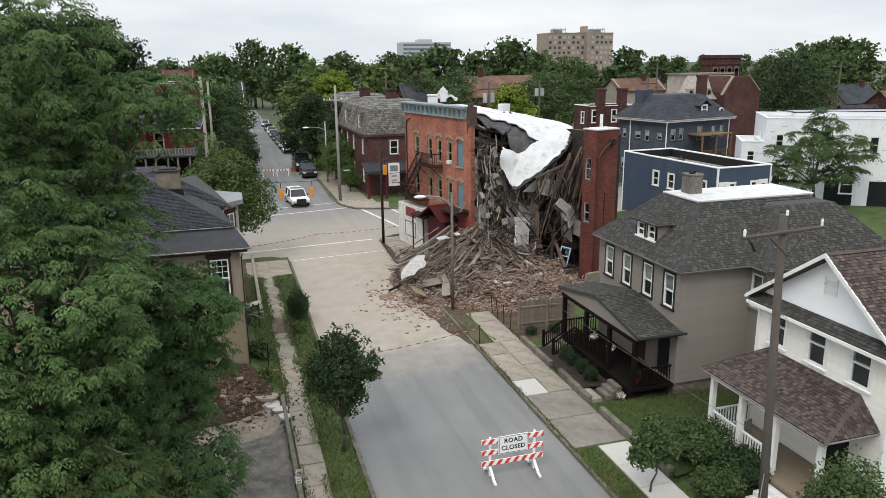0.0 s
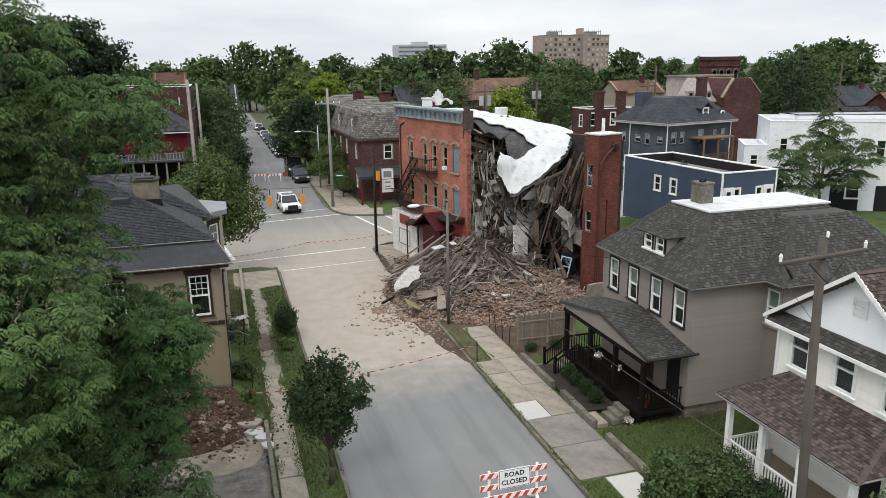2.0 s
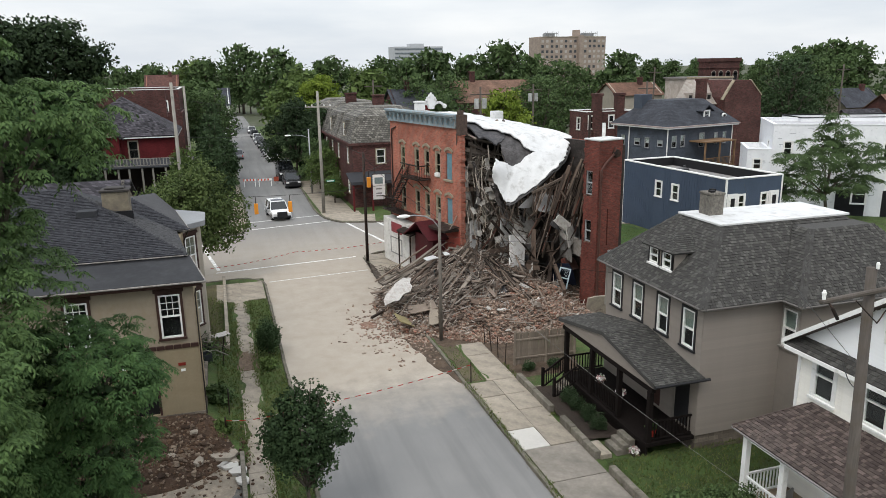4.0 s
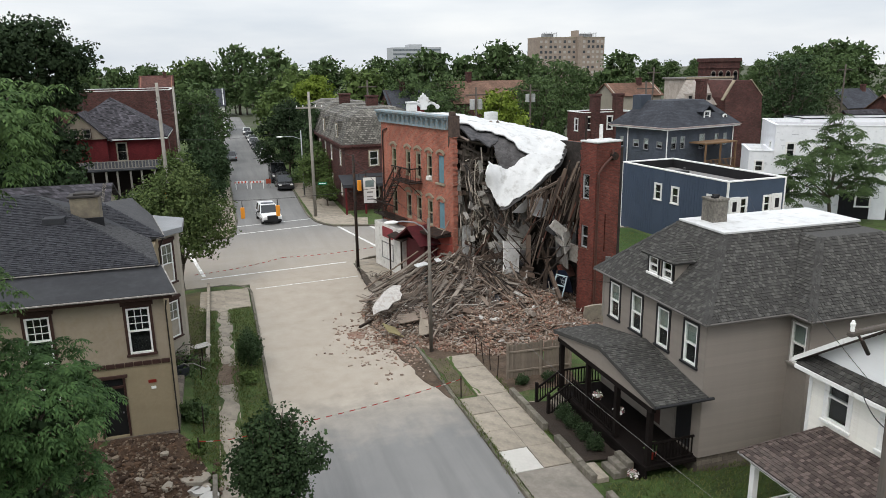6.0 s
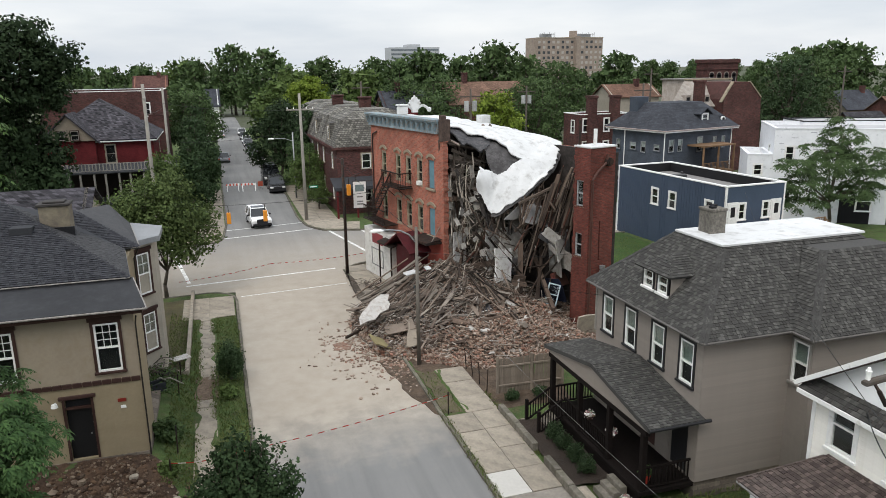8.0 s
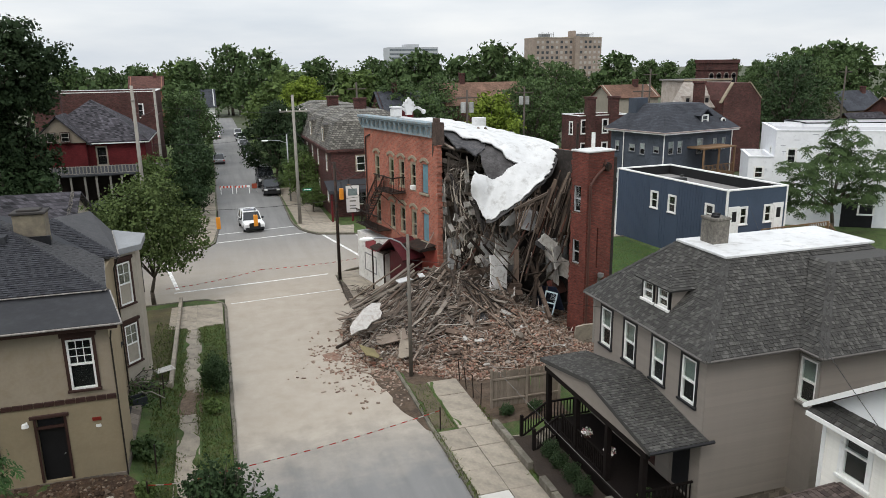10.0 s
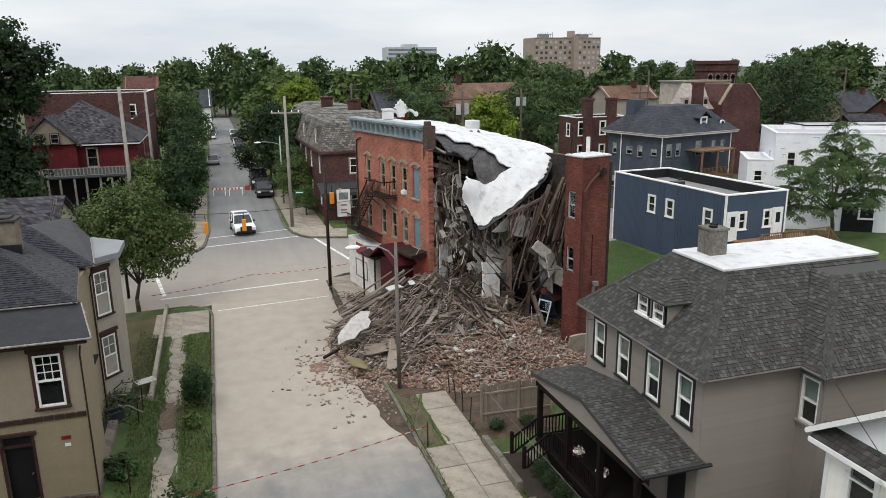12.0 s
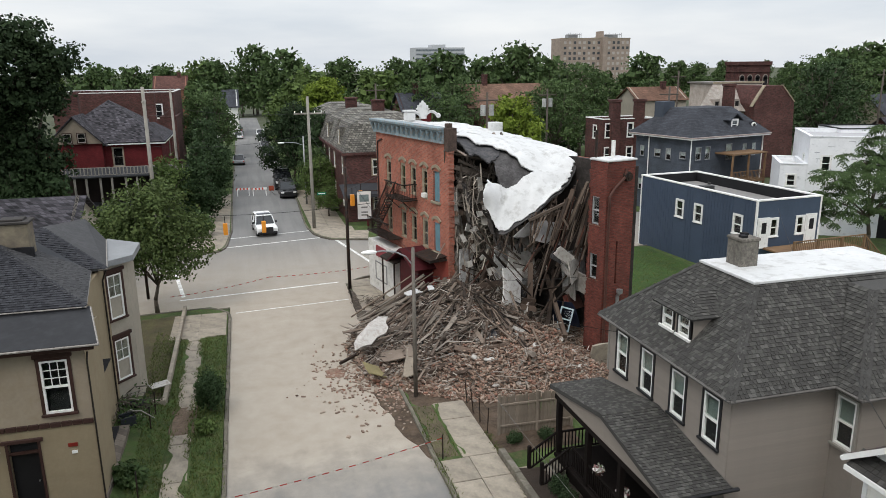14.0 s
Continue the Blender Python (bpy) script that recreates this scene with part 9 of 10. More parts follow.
low = [(x - .6, y + .6, z, a, b, c) for x, y, z, a, b, c in low] + [(1.6, 1.2, 6.2, 1.9, 2.0, 1.5), (3.2, 1.0, 7.6, 1.5, 1.5, 1.5), (3.4, .5, 6.2, 1.3, 1.3, 1.0), (3.9, .2, 7.9, 1.0, 1.1, .8), (2.9, .2, 5.0, 1.2, 1.2, 1.0), (3.4, -.4, 3.1, 1.4, 1.2, 1.3), (2.8, -.6, 1.8, 1.4, 1.2, 1.2)]
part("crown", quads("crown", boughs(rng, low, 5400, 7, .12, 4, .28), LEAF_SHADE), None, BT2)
part("light_bough", quads("light_bough", boughs(rng, [(.2, -3.0, 4.9, 2.2, 1.6, .8), (1.4, -2.4, 3.9, 1.6, 1.4, .7), (-2.6, -3.2, 5.4, 2.0, 1.8, .8)], 640, 7, .14, 4, .32), LEAF_OLIVE), None, BT2, "yellow-green drooping boughs")
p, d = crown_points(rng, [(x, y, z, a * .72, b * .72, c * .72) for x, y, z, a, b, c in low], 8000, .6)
# darker leaves again, as painted shade behind the lower boughs
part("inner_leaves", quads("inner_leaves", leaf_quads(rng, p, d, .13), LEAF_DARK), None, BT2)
smooth(part("trunk", limbs(low, (0, 0), .2, 1.6, rng, 10), BARK, BT2))

rnd = random.Random(31)
for x, y in ((-7.6, 29.8), (-7.2, 29.6), (-6.8, 29.3), (-6.5, 28.9), (-7.4, 30.1), (-6.42, 28.2)):
    n = 7
    pts = [(rnd.uniform(.22, .42) * math.cos(6.283 * k / n), rnd.uniform(.18, .32) * math.sin(6.283 * k / n)) for k in range(n)]
    T = solo("broken_slab", Geo().prism(pts, 0, .1), CONCRETE_NEW, (x, y, .2), rnd.uniform(0, 180), label="broken pale concrete slab at the edge of the lot", category="slab", group="broken slabs")
HB = thing("hollow_block", (-6.36, 22.8, .15), -3, label="row of white hollow blocks beside the pavement", category="block")
for k in range(4):
    g = Geo().box(-.1, .2 * k, 0, .1, .2 * k + .03, .2).box(-.1, .2 * k + .16, 0, .1, .2 * k + .19, .2).box(-.1, .2 * k + .03, 0, -.07, .2 * k + .16, .2).box(.07, .2 * k + .03, 0, .1, .2 * k + .16, .2)
    part("block", g, CONCRETE_NEW, HB)

rnd = random.Random(9)
for i in range(14):
    a = Vector((rnd.uniform(-1.5, 1.6), rnd.uniform(-3.2, .2), rnd.uniform(2.6, 5.6)))
    d = Vector((rnd.uniform(.1, 1), rnd.uniform(-1, -.2), rnd.uniform(-.3, .5))).normalized()
    b = a + d * rnd.uniform(.7, 1.3)
    tw = [a, a.lerp(b, .5) + Vector((0, 0, rnd.uniform(-.1, .15))), b]
    g = Geo().tube(tw[0], tw[1], .025, .016, 5).tube(tw[1], tw[2], .016, .006, 5)
    for q in (.4, .7, .9):
        c = a.lerp(b, q)
        g.tube(c, c + Vector((rnd.uniform(-.3, .3), rnd.uniform(-.3, .1), rnd.uniform(-.1, .3))), .01, .004, 4)
    part("bare_twig", g, POLE_PALE, BT2, "bare gray twig")

tree((-4.44, 24.9, .1), [(0, 0, 3.3, .95, .9, 1.1), (-.8, .1, 3.4, .6, .65, .7), (.8, 0, 3.5, .65, .6, .6), (-.25, .1, 4.35, .5, .5, .5), (.4, .2, 4.2, .4, .4, .4), (-.5, -.2, 2.7, .6, .6, .5), (.5, .1, 2.3, .5, .5, .5), (.3, -.2, 1.9, .35, .35, .35), (-1.05, 0, 3.0, .3, .3, .25), (1.15, 0, 3.0, .35, .3, .3), (-.1, 0, 4.85, .16, .16, .3), (.62, 0, 4.55, .11, .11, .42), (1.0, .1, 4.25, .1, .1, .45), (-.62, 0, 4.5, .1, .1, .35), (.3, .1, 4.8, .1, .1, .4), (1.3, 0, 3.7, .12, .12, .4), (-1.25, 0, 3.6, .12, .12, .3)], 9000, .085, LEAF_DARK,
     "young dark-leaved street tree on the verge", .075, 1.5, 91, core=.4, per=12, spread=.13)
tree((5.2, 18.85, .1), [(0, 0, 1.9, .75, .75, .85), (-.35, .1, 1.5, .5, .5, .5), (.45, 0, 1.6, .5, .5, .5), (0, .1, 2.6, .4, .4, .4)], 3600, .09, LEAF, "small young tree beside the pavement", .04, .8, 92, core=.3)
tree((-8.3, 55.3, .1), [(0, 0, 5.3, 3.0, 3.0, 2.6), (2.2, 0, 4.6, 1.9, 2, 1.7), (-2.2, .3, 5.2, 1.8, 2, 1.8), (.6, .2, 7.4, 1.8, 1.8, 1.2), (-.8, -1, 6.4, 1.8, 1.8, 1.5), (1.4, -.5, 3.4, 1.7, 1.6, 1.2), (-1.6, -.3, 3.6, 1.6, 1.6, 1.2)], 15000, .14,
     LEAF_OLIVE, "leafy green tree at the street corner", .13, 1.8, 93, core=.35, per=14, spread=.26)
HL = thing("tree", (45.3, 54.5, 0), label="open honey locust tree in front of the white building", category="tree")
rng = np.random.default_rng(94)
flat = [(x * 1.08, y, z, a * .9, b * .9, c * .7) for x, y, z, a, b, c in [(0, 0, 6.4, 2.4, 2.4, 1.6), (2.6, 0, 5.2, 2.2, 2, 1.1), (-2.6, .2, 4.8, 2.1, 2, 1.2), (.5, 0, 8.6, 1.8, 1.8, 1.1), (-1, .3, 7.6, 1.7, 1.7, .9), (3.4, 0, 7.0, 1.6, 1.6, .8), (1.2, -.4, 3.8, 2, 2, .8), (-3.8, 0, 6.4, 1.6, 1.6, .7), (-3.0, -.3, 3.2, 1.8, 1.8, .7), (3.8, 0, 4.0, 1.6, 1.6, .7), (4.9, 0, 5.6, 1.3, 1.3, .6), (-4.6, 0, 4.9, 1.1, 1.1, .5), (.2, 0, 9.8, .9, .9, .7)]]
part("crown", quads("crown", boughs(rng, flat, 700, 7, .24, 4, .5), LEAF), None, HL)
smooth(part("trunk", limbs(flat, (0, 0), .17, 3.0, rng), BARK, HL))


def shrub(at, r, h, n, size, leaf, label, seed, group=""):
    rng = np.random.default_rng(seed)
    S = thing("shrub", at, label=label, category="shrub", group=group)
    bl = [(0, 0, h * .5, r * .75, r * .75, h * .48)] + [(r * .5 * math.cos(a), r * .5 * math.sin(a), h * rng.uniform(.35, .65), r * .5, r * .5, h * .35) for a in (0.3, 1.6, 2.8, 4.1, 5.3)]
    p, d = crown_points(rng, bl, n, .3)
    p[:, 2] = np.maximum(p[:, 2], .03)
    part("foliage", quads("foliage", leaf_quads(rng, p, d, size), leaf), None, S)
    g = Geo()
    for b in bl:
        g.tube((0, 0, 0), b[:3], .025, .008, 5)
    part("stem", g, BARK, S)
    return S


shrub((-4.6, 40.4, .1), .75, 2.0, 5200, .065, LEAF_DARK, "weedy green shrub on the verge", 1)
shrub((-4.75, 38.4, .1), .45, .7, 500, .1, LEAF_LIGHT, "low weeds on the verge", 2)
shrub((-4.7, 43.6, .1), .4, .6, 400, .1, LEAF_LIGHT, "low weeds on the verge", 12)
shrub((-7.1, 34.3, .45), .65, 1.1, 1100, .11, LEAF, "green shrub beside the tan house", 3)
shrub((-7.0, 31.8, .2), .4, .8, 500, .11, LEAF_LIGHT, "small shrub beside the dirt", 4)
for i, y in enumerate((27.2, 28.1, 29.0, 29.8)):
    shrub((7.35, y, .34), .4, .78, 2200, .042, LEAF_DEEP, "clipped round green shrub in the porch bed", 20 + i, "shrubs in the porch bed")
for i, (x, y) in enumerate(((7.3, 33.9), (8.6, 33.8))):
    shrub((x, y, .1), .38, .6, 1600, .042, LEAF_DARK, "clipped round shrub by the fence", 30 + i)
shrub((7.9, 20.0, .25), 1.35, 1.5, 8000, .075, LEAF, "broad light green bush in the front yard", 41)
shrub((8.5, 18.4, .2), 1.15, 1.3, 6000, .07, LEAF_DARK, "dark green bush beside the porch", 42)
shrub((7.2, 18.0, .15), 1.0, 1.1, 4500, .07, LEAF, "green bush in the front yard", 46)
shrub((8.7, 14.3, .1), 1.45, 3.5, 10000, .075, LEAF, "tall leafy bush in the front yard", 43)
shrub((6.2, 85.4, .1), .9, 1.7, 1500, .13, LEAF, "green bush behind the far pavement", 44)
for i in range(7):
    shrub((-6.6 - i * 1.9, 76.8 + (i % 2) * .8 - i * .15, .1), 1.3, 2.4 + (i % 3) * .6, 900, .24, (LEAF, LEAF_LIGHT, LEAF_DARK)[i % 3], "hedge bush along the far pavement", 60 + i, "hedge bushes")

# grass blades along kerbs and verges
rng = np.random.default_rng(5)
def tufts(name, spots, h, leaf, label):
    n = len(spots)
    p = np.array(spots)
    a = rng.uniform(0, 6.28, n)
    dx = np.stack([np.cos(a), np.sin(a), 0 * a], 1) * rng.uniform(.01, .025, (n, 1))
    tip = np.stack([rng.normal(0, .05, n), rng.normal(0, .05, n), h * rng.uniform(.5, 1.4, n)], 1)
    me = quads(name, np.stack([p - dx, p + dx, p + tip + dx * .3, p + tip - dx * .3], 1), leaf)
    ob = new(name, me)
    return tagged(ob, label, "grass", kind="stuff")
BLADE = piece_mat("grass_blade", [(0.075, 0.115, 0.03), (0.12, 0.165, 0.045), (0.18, 0.19, 0.075), (0.1, 0.135, 0.035)], 0.8, .2, 3, bump=0, trans=.2)
pts = []
for x0, x1, y0, y1, z, n in ((-5.25, -4.1, 10, 36, .1, 7000), (-5.2, -4.1, 36, 50, .1, 3000), (4.1, 4.95, 33.6, 38, .12, 350), (4.08, 4.95, 12, 22.2, .1, 3000), (-7.2, -6.25, 31, 41, .3, 2500), (-7.7, -6.3, 41, 50, .1, 3000), (6.6, 12.5, 20.5, 25, .34, 5000), (16.5, 29, 34, 60, .14, 9000)):
    for _ in range(n):
        x, y = rng.uniform(x0, x1), rng.uniform(y0, y1)
        pts.append((x, y, z + (max(0, -x - 6.45) * .45 if x < -6.45 else 0)))
for _ in range(900):
    y = rng.uniform(14, 34)
    pts.append((3.95 + rng.normal(0, .09), y, .12))
for x, s, n, z in ((-5.24, .1, 2600, .12), (-6.16, .12, 2600, .16), (-5.4, .1, 2200, .16), (-4.12, .1, 1500, .12), (6.45, .08, 1500, .14), (4.0, .06, 900, .14)):
    for _ in range(n):
        y = rng.uniform(12, 49.6) if x < 0 else rng.uniform(10, 36)
        if math.sin(y * 1.7 + x) + math.sin(y * .63 + 2 * x) > -.5:
            pts.append((x + rng.normal(0, s), y, z))
tufts("grass", pts, .085, BLADE, "rough grass and weeds along the kerbs")

# ---------- street things ----------
def pole(at, h, r0, r1, material, label, name="utility_pole", lean=(0, 0)):
    T = thing(name, at, label=label, category="pole")
    smooth(part("shaft", Geo().tube((0, 0, 0), (lean[0], lean[1], h), r0, r1, 14), material, T))
    return T


PR = pole((4.87, 13.2, .1), 11.0, .125, .088, POLE_WOOD, "weathered wooden utility pole with crossarm", lean=(-.47, 0))
ARM = Matrix.Rotation(math.radians(7), 4, "Z") @ Matrix.Translation((-.46, -.04, 0))
def on_arm(name, g, material, label=""):
    ob = part(name, g, material, PR, label)
    ob.matrix_basis = ob.matrix_basis @ ARM
    return ob
on_arm("crossarm", Geo().chamfer_box(-1.32, -.05, 10.56, 1.25, .04, 10.64), POLE_WOOD)
for x in (-1.26, 1.18):
    on_arm("insulator", Geo().tube((x, 0, 10.64), (x, 0, 10.72), .03).tube((x, 0, 10.72), (x, 0, 10.76), .035, .04).tube((x, 0, 10.76), (x, 0, 10.8), .03, .02), SIGN_WHITE, "white porcelain insulator")
on_arm("insulator", Geo().tube((0, 0, 11.0), (0, 0, 11.08), .03).tube((0, 0, 11.08), (0, 0, 11.12), .035, .02), SIGN_WHITE, "white porcelain insulator")
on_arm("brace", Geo().tube((-.55, -.07, 10.53), (0, -.12, 10.05), .012, n=5).tube((.55, -.07, 10.53), (0, -.12, 10.05), .012, n=5), IRON)
on_arm("fuse", Geo().tube((-1.16, -.1, 10.5), (-1.05, -.14, 10.3), .03).tube((-1.16, -.1, 10.5), (-1.16, -.02, 10.58), .02), IRON)

LP = pole((4.45, 39.16, .1), 7.1, .1, .075, mat("gray_lamp_post", (0.2, 0.18, 0.155), 0.8, 0.25, 1, 20, stretch=(1, 1, .1)), "tall street lamp with curved arm beside the rubble", "street_lamp")
part("arm", Geo().path([(0, 0, 6.3), (-.35, -.05, 6.75), (-.8, -.12, 7.0), (-1.4, -.25, 7.12), (-1.75, -.3, 7.12)], .035, 8), GALV, LP)
part("lamp_head", Geo().ball((-2.0, -.33, 7.12), .36, .15, .1, 10), SIGN_WHITE, LP, "pale cobra-head lamp")
pole((3.98, 56.82, .1), 8.4, .12, .1, IRON, "dark steel signal pole at the corner", "signal_pole")
pole((6.45, 58.7, .1), 5.1, .1, .08, IRON, "dark steel post at the corner", "signal_pole")
UP = pole((3.56, 77.2, .1), 12.3, .17, .12, POLE_PALE, "pale wooden utility pole with crossarm at the crossing")
part("crossarm", Geo().chamfer_box(-1.3, -.06, 10.7, 1.3, .06, 10.85), POLE_PALE, UP)
for x in (-1.2, -.6, .6, 1.2):
    part("insulator", Geo().tube((x, 0, 10.85), (x, 0, 11.02), .05, .04), SIGN_WHITE, UP)
LPOLE = pole((-9.65, 71.2, .1), 13.5, .18, .13, POLE_PALE, "pale wooden utility pole beyond the tan house")
part("crossarm", Geo().chamfer_box(-.06, -1.1, 12.3, .06, 1.1, 12.45), POLE_PALE, LPOLE)
pole((-9.4, 92, .1), 12.8, .17, .12, POLE_PALE, "pale wooden utility pole further on")
FL2 = pole((4.0, 90.1, .1), 7.6, .1, .07, GALV, "street lamp beyond the crossing", "street_lamp")
part("arm", Geo().path([(0, 0, 6.6), (-.8, 0, 6.9), (-2.0, 0, 7.0)], .04, 6), GALV, FL2)
part("lamp_head", Geo().ball((-2.4, 0, 6.95), .4, .18, .1, 8), SIGN_WHITE, FL2)
for x, y, h in ((14, 100, 13), (22.5, 82, 12.3), (60, 105, 14), (88, 96, 14), (44, 82, 12.5), (37.1, 100, 12)):
    q = pole((x, y, 0), h, .16, .11, POLE_WOOD, "wooden utility pole among far houses")
    part("crossarm", Geo().chamfer_box(-1.2, -.06, h - .9, 1.2, .06, h - .76), POLE_WOOD, q)
    if (x, y) in ((37.1, 100), (22.5, 82)):
        part("transformer", Geo().tube((.45, 0, h - 2.4), (.45, 0, h - 1.3), .28, n=12).tube((-.45, 0, h - 2.4), (-.45, 0, h - 1.3), .28, n=12), mat("pale_transformer_%d" % x, (0.5, 0.51, 0.5), 0.5), q, "pale gray transformers")

# signals and street name plate
YEL = mat("signal_orange", (0.7, 0.27, 0.03), 0.5, .1)
def signal(at, label="orange traffic signal head hanging from a span wire", rz=0):
    T = thing("traffic_signal", at, rz, label=label, category="traffic signal", group="signals over the crossing")
    part("housing", Geo().chamfer_box(-.14, -.12, -.8, .14, .12, 0, .03), YEL, T)
    for k in range(3):
        part("visor", Geo().tube((0, .15, -.15 - .25 * k), (0, .3, -.15 - .25 * k), .1, .1, 10), BLACKTRIM, T)
    part("hanger", Geo().tube((0, 0, 0), (0, 0, .47), .025, n=6), IRON, T)
for x, y, z in ((-3.93, 58.64, 4.88), (-1.43, 58.64, 4.88), (4.6, 58.26, 6.42), (5.55, 60.45, 6.3), (-9.9, 72.4, 4.3)):
    signal((x, y, z))
NP = thing("street_name_plate", (4.1, 77.3, 3.4), label="green street name plate on the pole", category="sign")
part("plate", Geo().chamfer_box(-.1, -.02, -.12, .75, .01, .12, .005), mat("sign_green", (0.01, 0.22, 0.12), .4, .05), NP)
part("writing_bar", Geo().box(.0, -.025, -.04, .65, -.0205, .04), SIGN_WHITE, NP)
BN = thing("hanging_banner", (5.5, 58.95, 0), -4, label="white hanging banner with gray print beside the shop", category="sign")
part("cloth", Geo().box(-.45, -.02, 4.5, .5, .02, 6.5), SIGN_WHITE, BN)
part("writing_bar", Geo().box(-.3, -.026, 5.75, .35, -.0205, 6.25), mat("gray_green_print", (0.25, 0.33, 0.33), .7), BN)
for z in (5.3, 4.95, 4.75):
    part("writing_bar", Geo().box(-.2, -.026, z, .25, -.0205, z + .1), mat("gray_print_%d" % int(z * 100), (0.3, 0.3, 0.28), .7), BN)
for z in (6.5, 4.5):
    part("bracket_arm", Geo().tube((-.5, 0, z), (1.0, 0, z), .03, n=6), IRON, BN)

# wires
WIRE = mat("cable_black", (0.02, 0.02, 0.02), 0.6)
WIREPALE = mat("cable_pale", (0.24, 0.235, 0.225), 0.6)
def wire(a, b, sag, r, material=None, label="overhead cable between poles", name="overhead_cable", n=14):
    a, b = Vector(a), Vector(b)
    pts = [a.lerp(b, i / n) - Vector((0, 0, 4 * sag * (i / n) * (1 - i / n))) for i in range(n + 1)]
    g = Geo(a)
    ring = [(0, 0, r), (-r, r, -r * .6), (r, -r, -r * .6)]
    for p in pts:
        g.v += [tuple(p + Vector(q) - a) for q in ring]
    for i in range(n):
        for j in range(3):
            g.f.append((3 * i + j, 3 * i + (j + 1) % 3, 3 * i + 3 + (j + 1) % 3, 3 * i + 3 + j))
            g.k.append(0)
    ob = new(name, g.mesh(name, material or WIRE))
    ob.location = a
    tagged(ob, label, "cable")
wire((4.64, 13.2, 5.3), (4.45, 39.1, 5.6), .5, .005, WIREPALE, "pale service cable along the kerb")
wire((4.45, 39.1, 6.9), (4.0, 56.8, 8.2), .3, .012)
wire((6.45, 58.7, 5.0), (6.45, 58.66, 5.75), .0, .02)
wire((6.45, 58.65, 5.72), (-9.2, 58.6, 5.72), .35, .016)
wire((3.98, 56.82, 7.0), (13.4, 79.0, 6.6), .3, .016)
pole((-9.2, 58.6, .1), 5.8, .1, .08, IRON, "dark steel signal pole behind the corner tree", "signal_pole")
wire((4.0, 56.8, 8.4), (3.56, 77.2, 9.2), .5, .014)
wire((3.56, 77.2, 9.0), (-9.65, 71.2, 9.0), .5, .014)
wire((3.56, 77.2, 10.8), (4.0, 90, 7.6), .4, .014)
wire((3.0, 77.2, 10.9), (-9.65, 71.2, 12.3), .4, .012)
wire((4.2, 77.2, 10.9), (22.5, 82, 11.5), .6, .014)
wire((3.56, 77.2, 8.6), (22.5, 82, 10.6), .6, .014)
wire((4.49, 13.2, 8.8), (11.0, 19.5, 5.9), .2, .01)
wire((4.45, 39.1, 5.8), (10.1, 31.0, 5.6), .25, .01)
wire((4.45, 39.16, 6.0), (14.6, 41.0, 4.6), .3, .01)
wire((4.68, 13.2, 4.4), (-.6, 8.0, 2.8), .2, .008, WIREPALE)
wire((4.47, 13.2, 9.2), (30, 47, 6.0), .8, .006)
wire((-9.65, 71.2, 11.5), (-9.4, 92, 11), .4, .014)

# caution tape in striped lengths
TAPE_R, TAPE_W = mat("red_tape", (0.5, 0.04, 0.03), 0.5), mat("white_tape", (0.6, 0.55, 0.5), 0.5)
def tape(pts, label):
    T = thing("barrier_tape", pts[0], label=label, category="tape")
    for k, m in ((0, TAPE_R), (1, TAPE_W)):
        g = Geo(pts[0])
        for a, b in zip(pts, pts[1:]):
            a, b = Vector(a), Vector(b)
            n = max(2, int((b - a).length / .25))
            for i in range(k, n, 2):
                p, q = a.lerp(b, i / n), a.lerp(b, (i + 1) / n)
                sag = lambda t: Vector((0, 0, -.5 * t * (1 - t)))
                p, q = p + sag(i / n), q + sag((i + 1) / n)
                g.add([p + Vector((0, 0, -.02)), q + Vector((0, 0, -.02)), q + Vector((0, 0, .02)), p + Vector((0, 0, .02))], [(0, 1, 2, 3)])
        part("tape_stripes", g, m, T, kind="stuff")
tape([(-6.9, 31.6, 1.0), (-4.5, 31.7, .95), (4.2, 33.6, 1.0)], "red and white barrier tape across the street")
tape([(-7.5, 55.6, 1.0), (-1.3, 58.7, .9), (6.3, 58.8, 1.1)], "red and white barrier tape across the crossing")
for x, y in ((-6.9, 31.6), (4.2, 33.6)):
    part("post", Geo().tube((0, 0, 0), (0, 0, 1.05), .03), IRON, thing("tape_post", (x, y, .1), label="thin dark post holding barrier tape", category="post"))

# road closed barricade
RC = thing("road_barricade", (1.2, 21.62, 0), 0, label="white barricade with red stripes and a ROAD CLOSED sign", category="barricade")
for x in (-.86, .86):
    part("upright", Geo().chamfer_box(x - .04, -.03, .05, x + .04, .03, 1.62, .008), SIGN_WHITE, RC)
    part("foot", Geo().slab([(x - .05, -.5, .06), (x + .05, -.5, .06), (x + .05, 0, .45), (x - .05, 0, .45)], .06).slab([(x - .05, .5, .06), (x + .05, .5, .06), (x + .05, 0, .45), (x - .05, 0, .45)], .06).chamfer_box(x - .05, -.62, 0, x + .05, -.45, .1, .02).chamfer_box(x - .05, .45, 0, x + .05, .62, .1, .02), SIGN_WHITE, RC)
def rail_board(z, x0, x1):
    b = part("rail_board", Geo().chamfer_box(x0, -.06, z, x1, -.03, z + .2, .004), SIGN_WHITE, RC)
    g, x = Geo(), x0 - .1
    while x < x1:
        pts = [(max(x0, min(x1, x + dx)), z + dz) for dx, dz in ((0, .002), (.16, .002), (.3, .198), (.14, .198))]
        if max(p[0] for p in pts) - min(p[0] for p in pts) > .08:
            s = Geo().add([(px, y, pz) for y in (-.064, -.0601) for px, pz in pts], [(0, 1, 2, 3), (0, 4, 5, 1), (1, 5, 6, 2), (2, 6, 7, 3), (3, 7, 4, 0)])
            part("stripe", s, RED, b)
        x += .32
rail_board(1.36, -1.2, -.52)
rail_board(1.36, .52, 1.2)
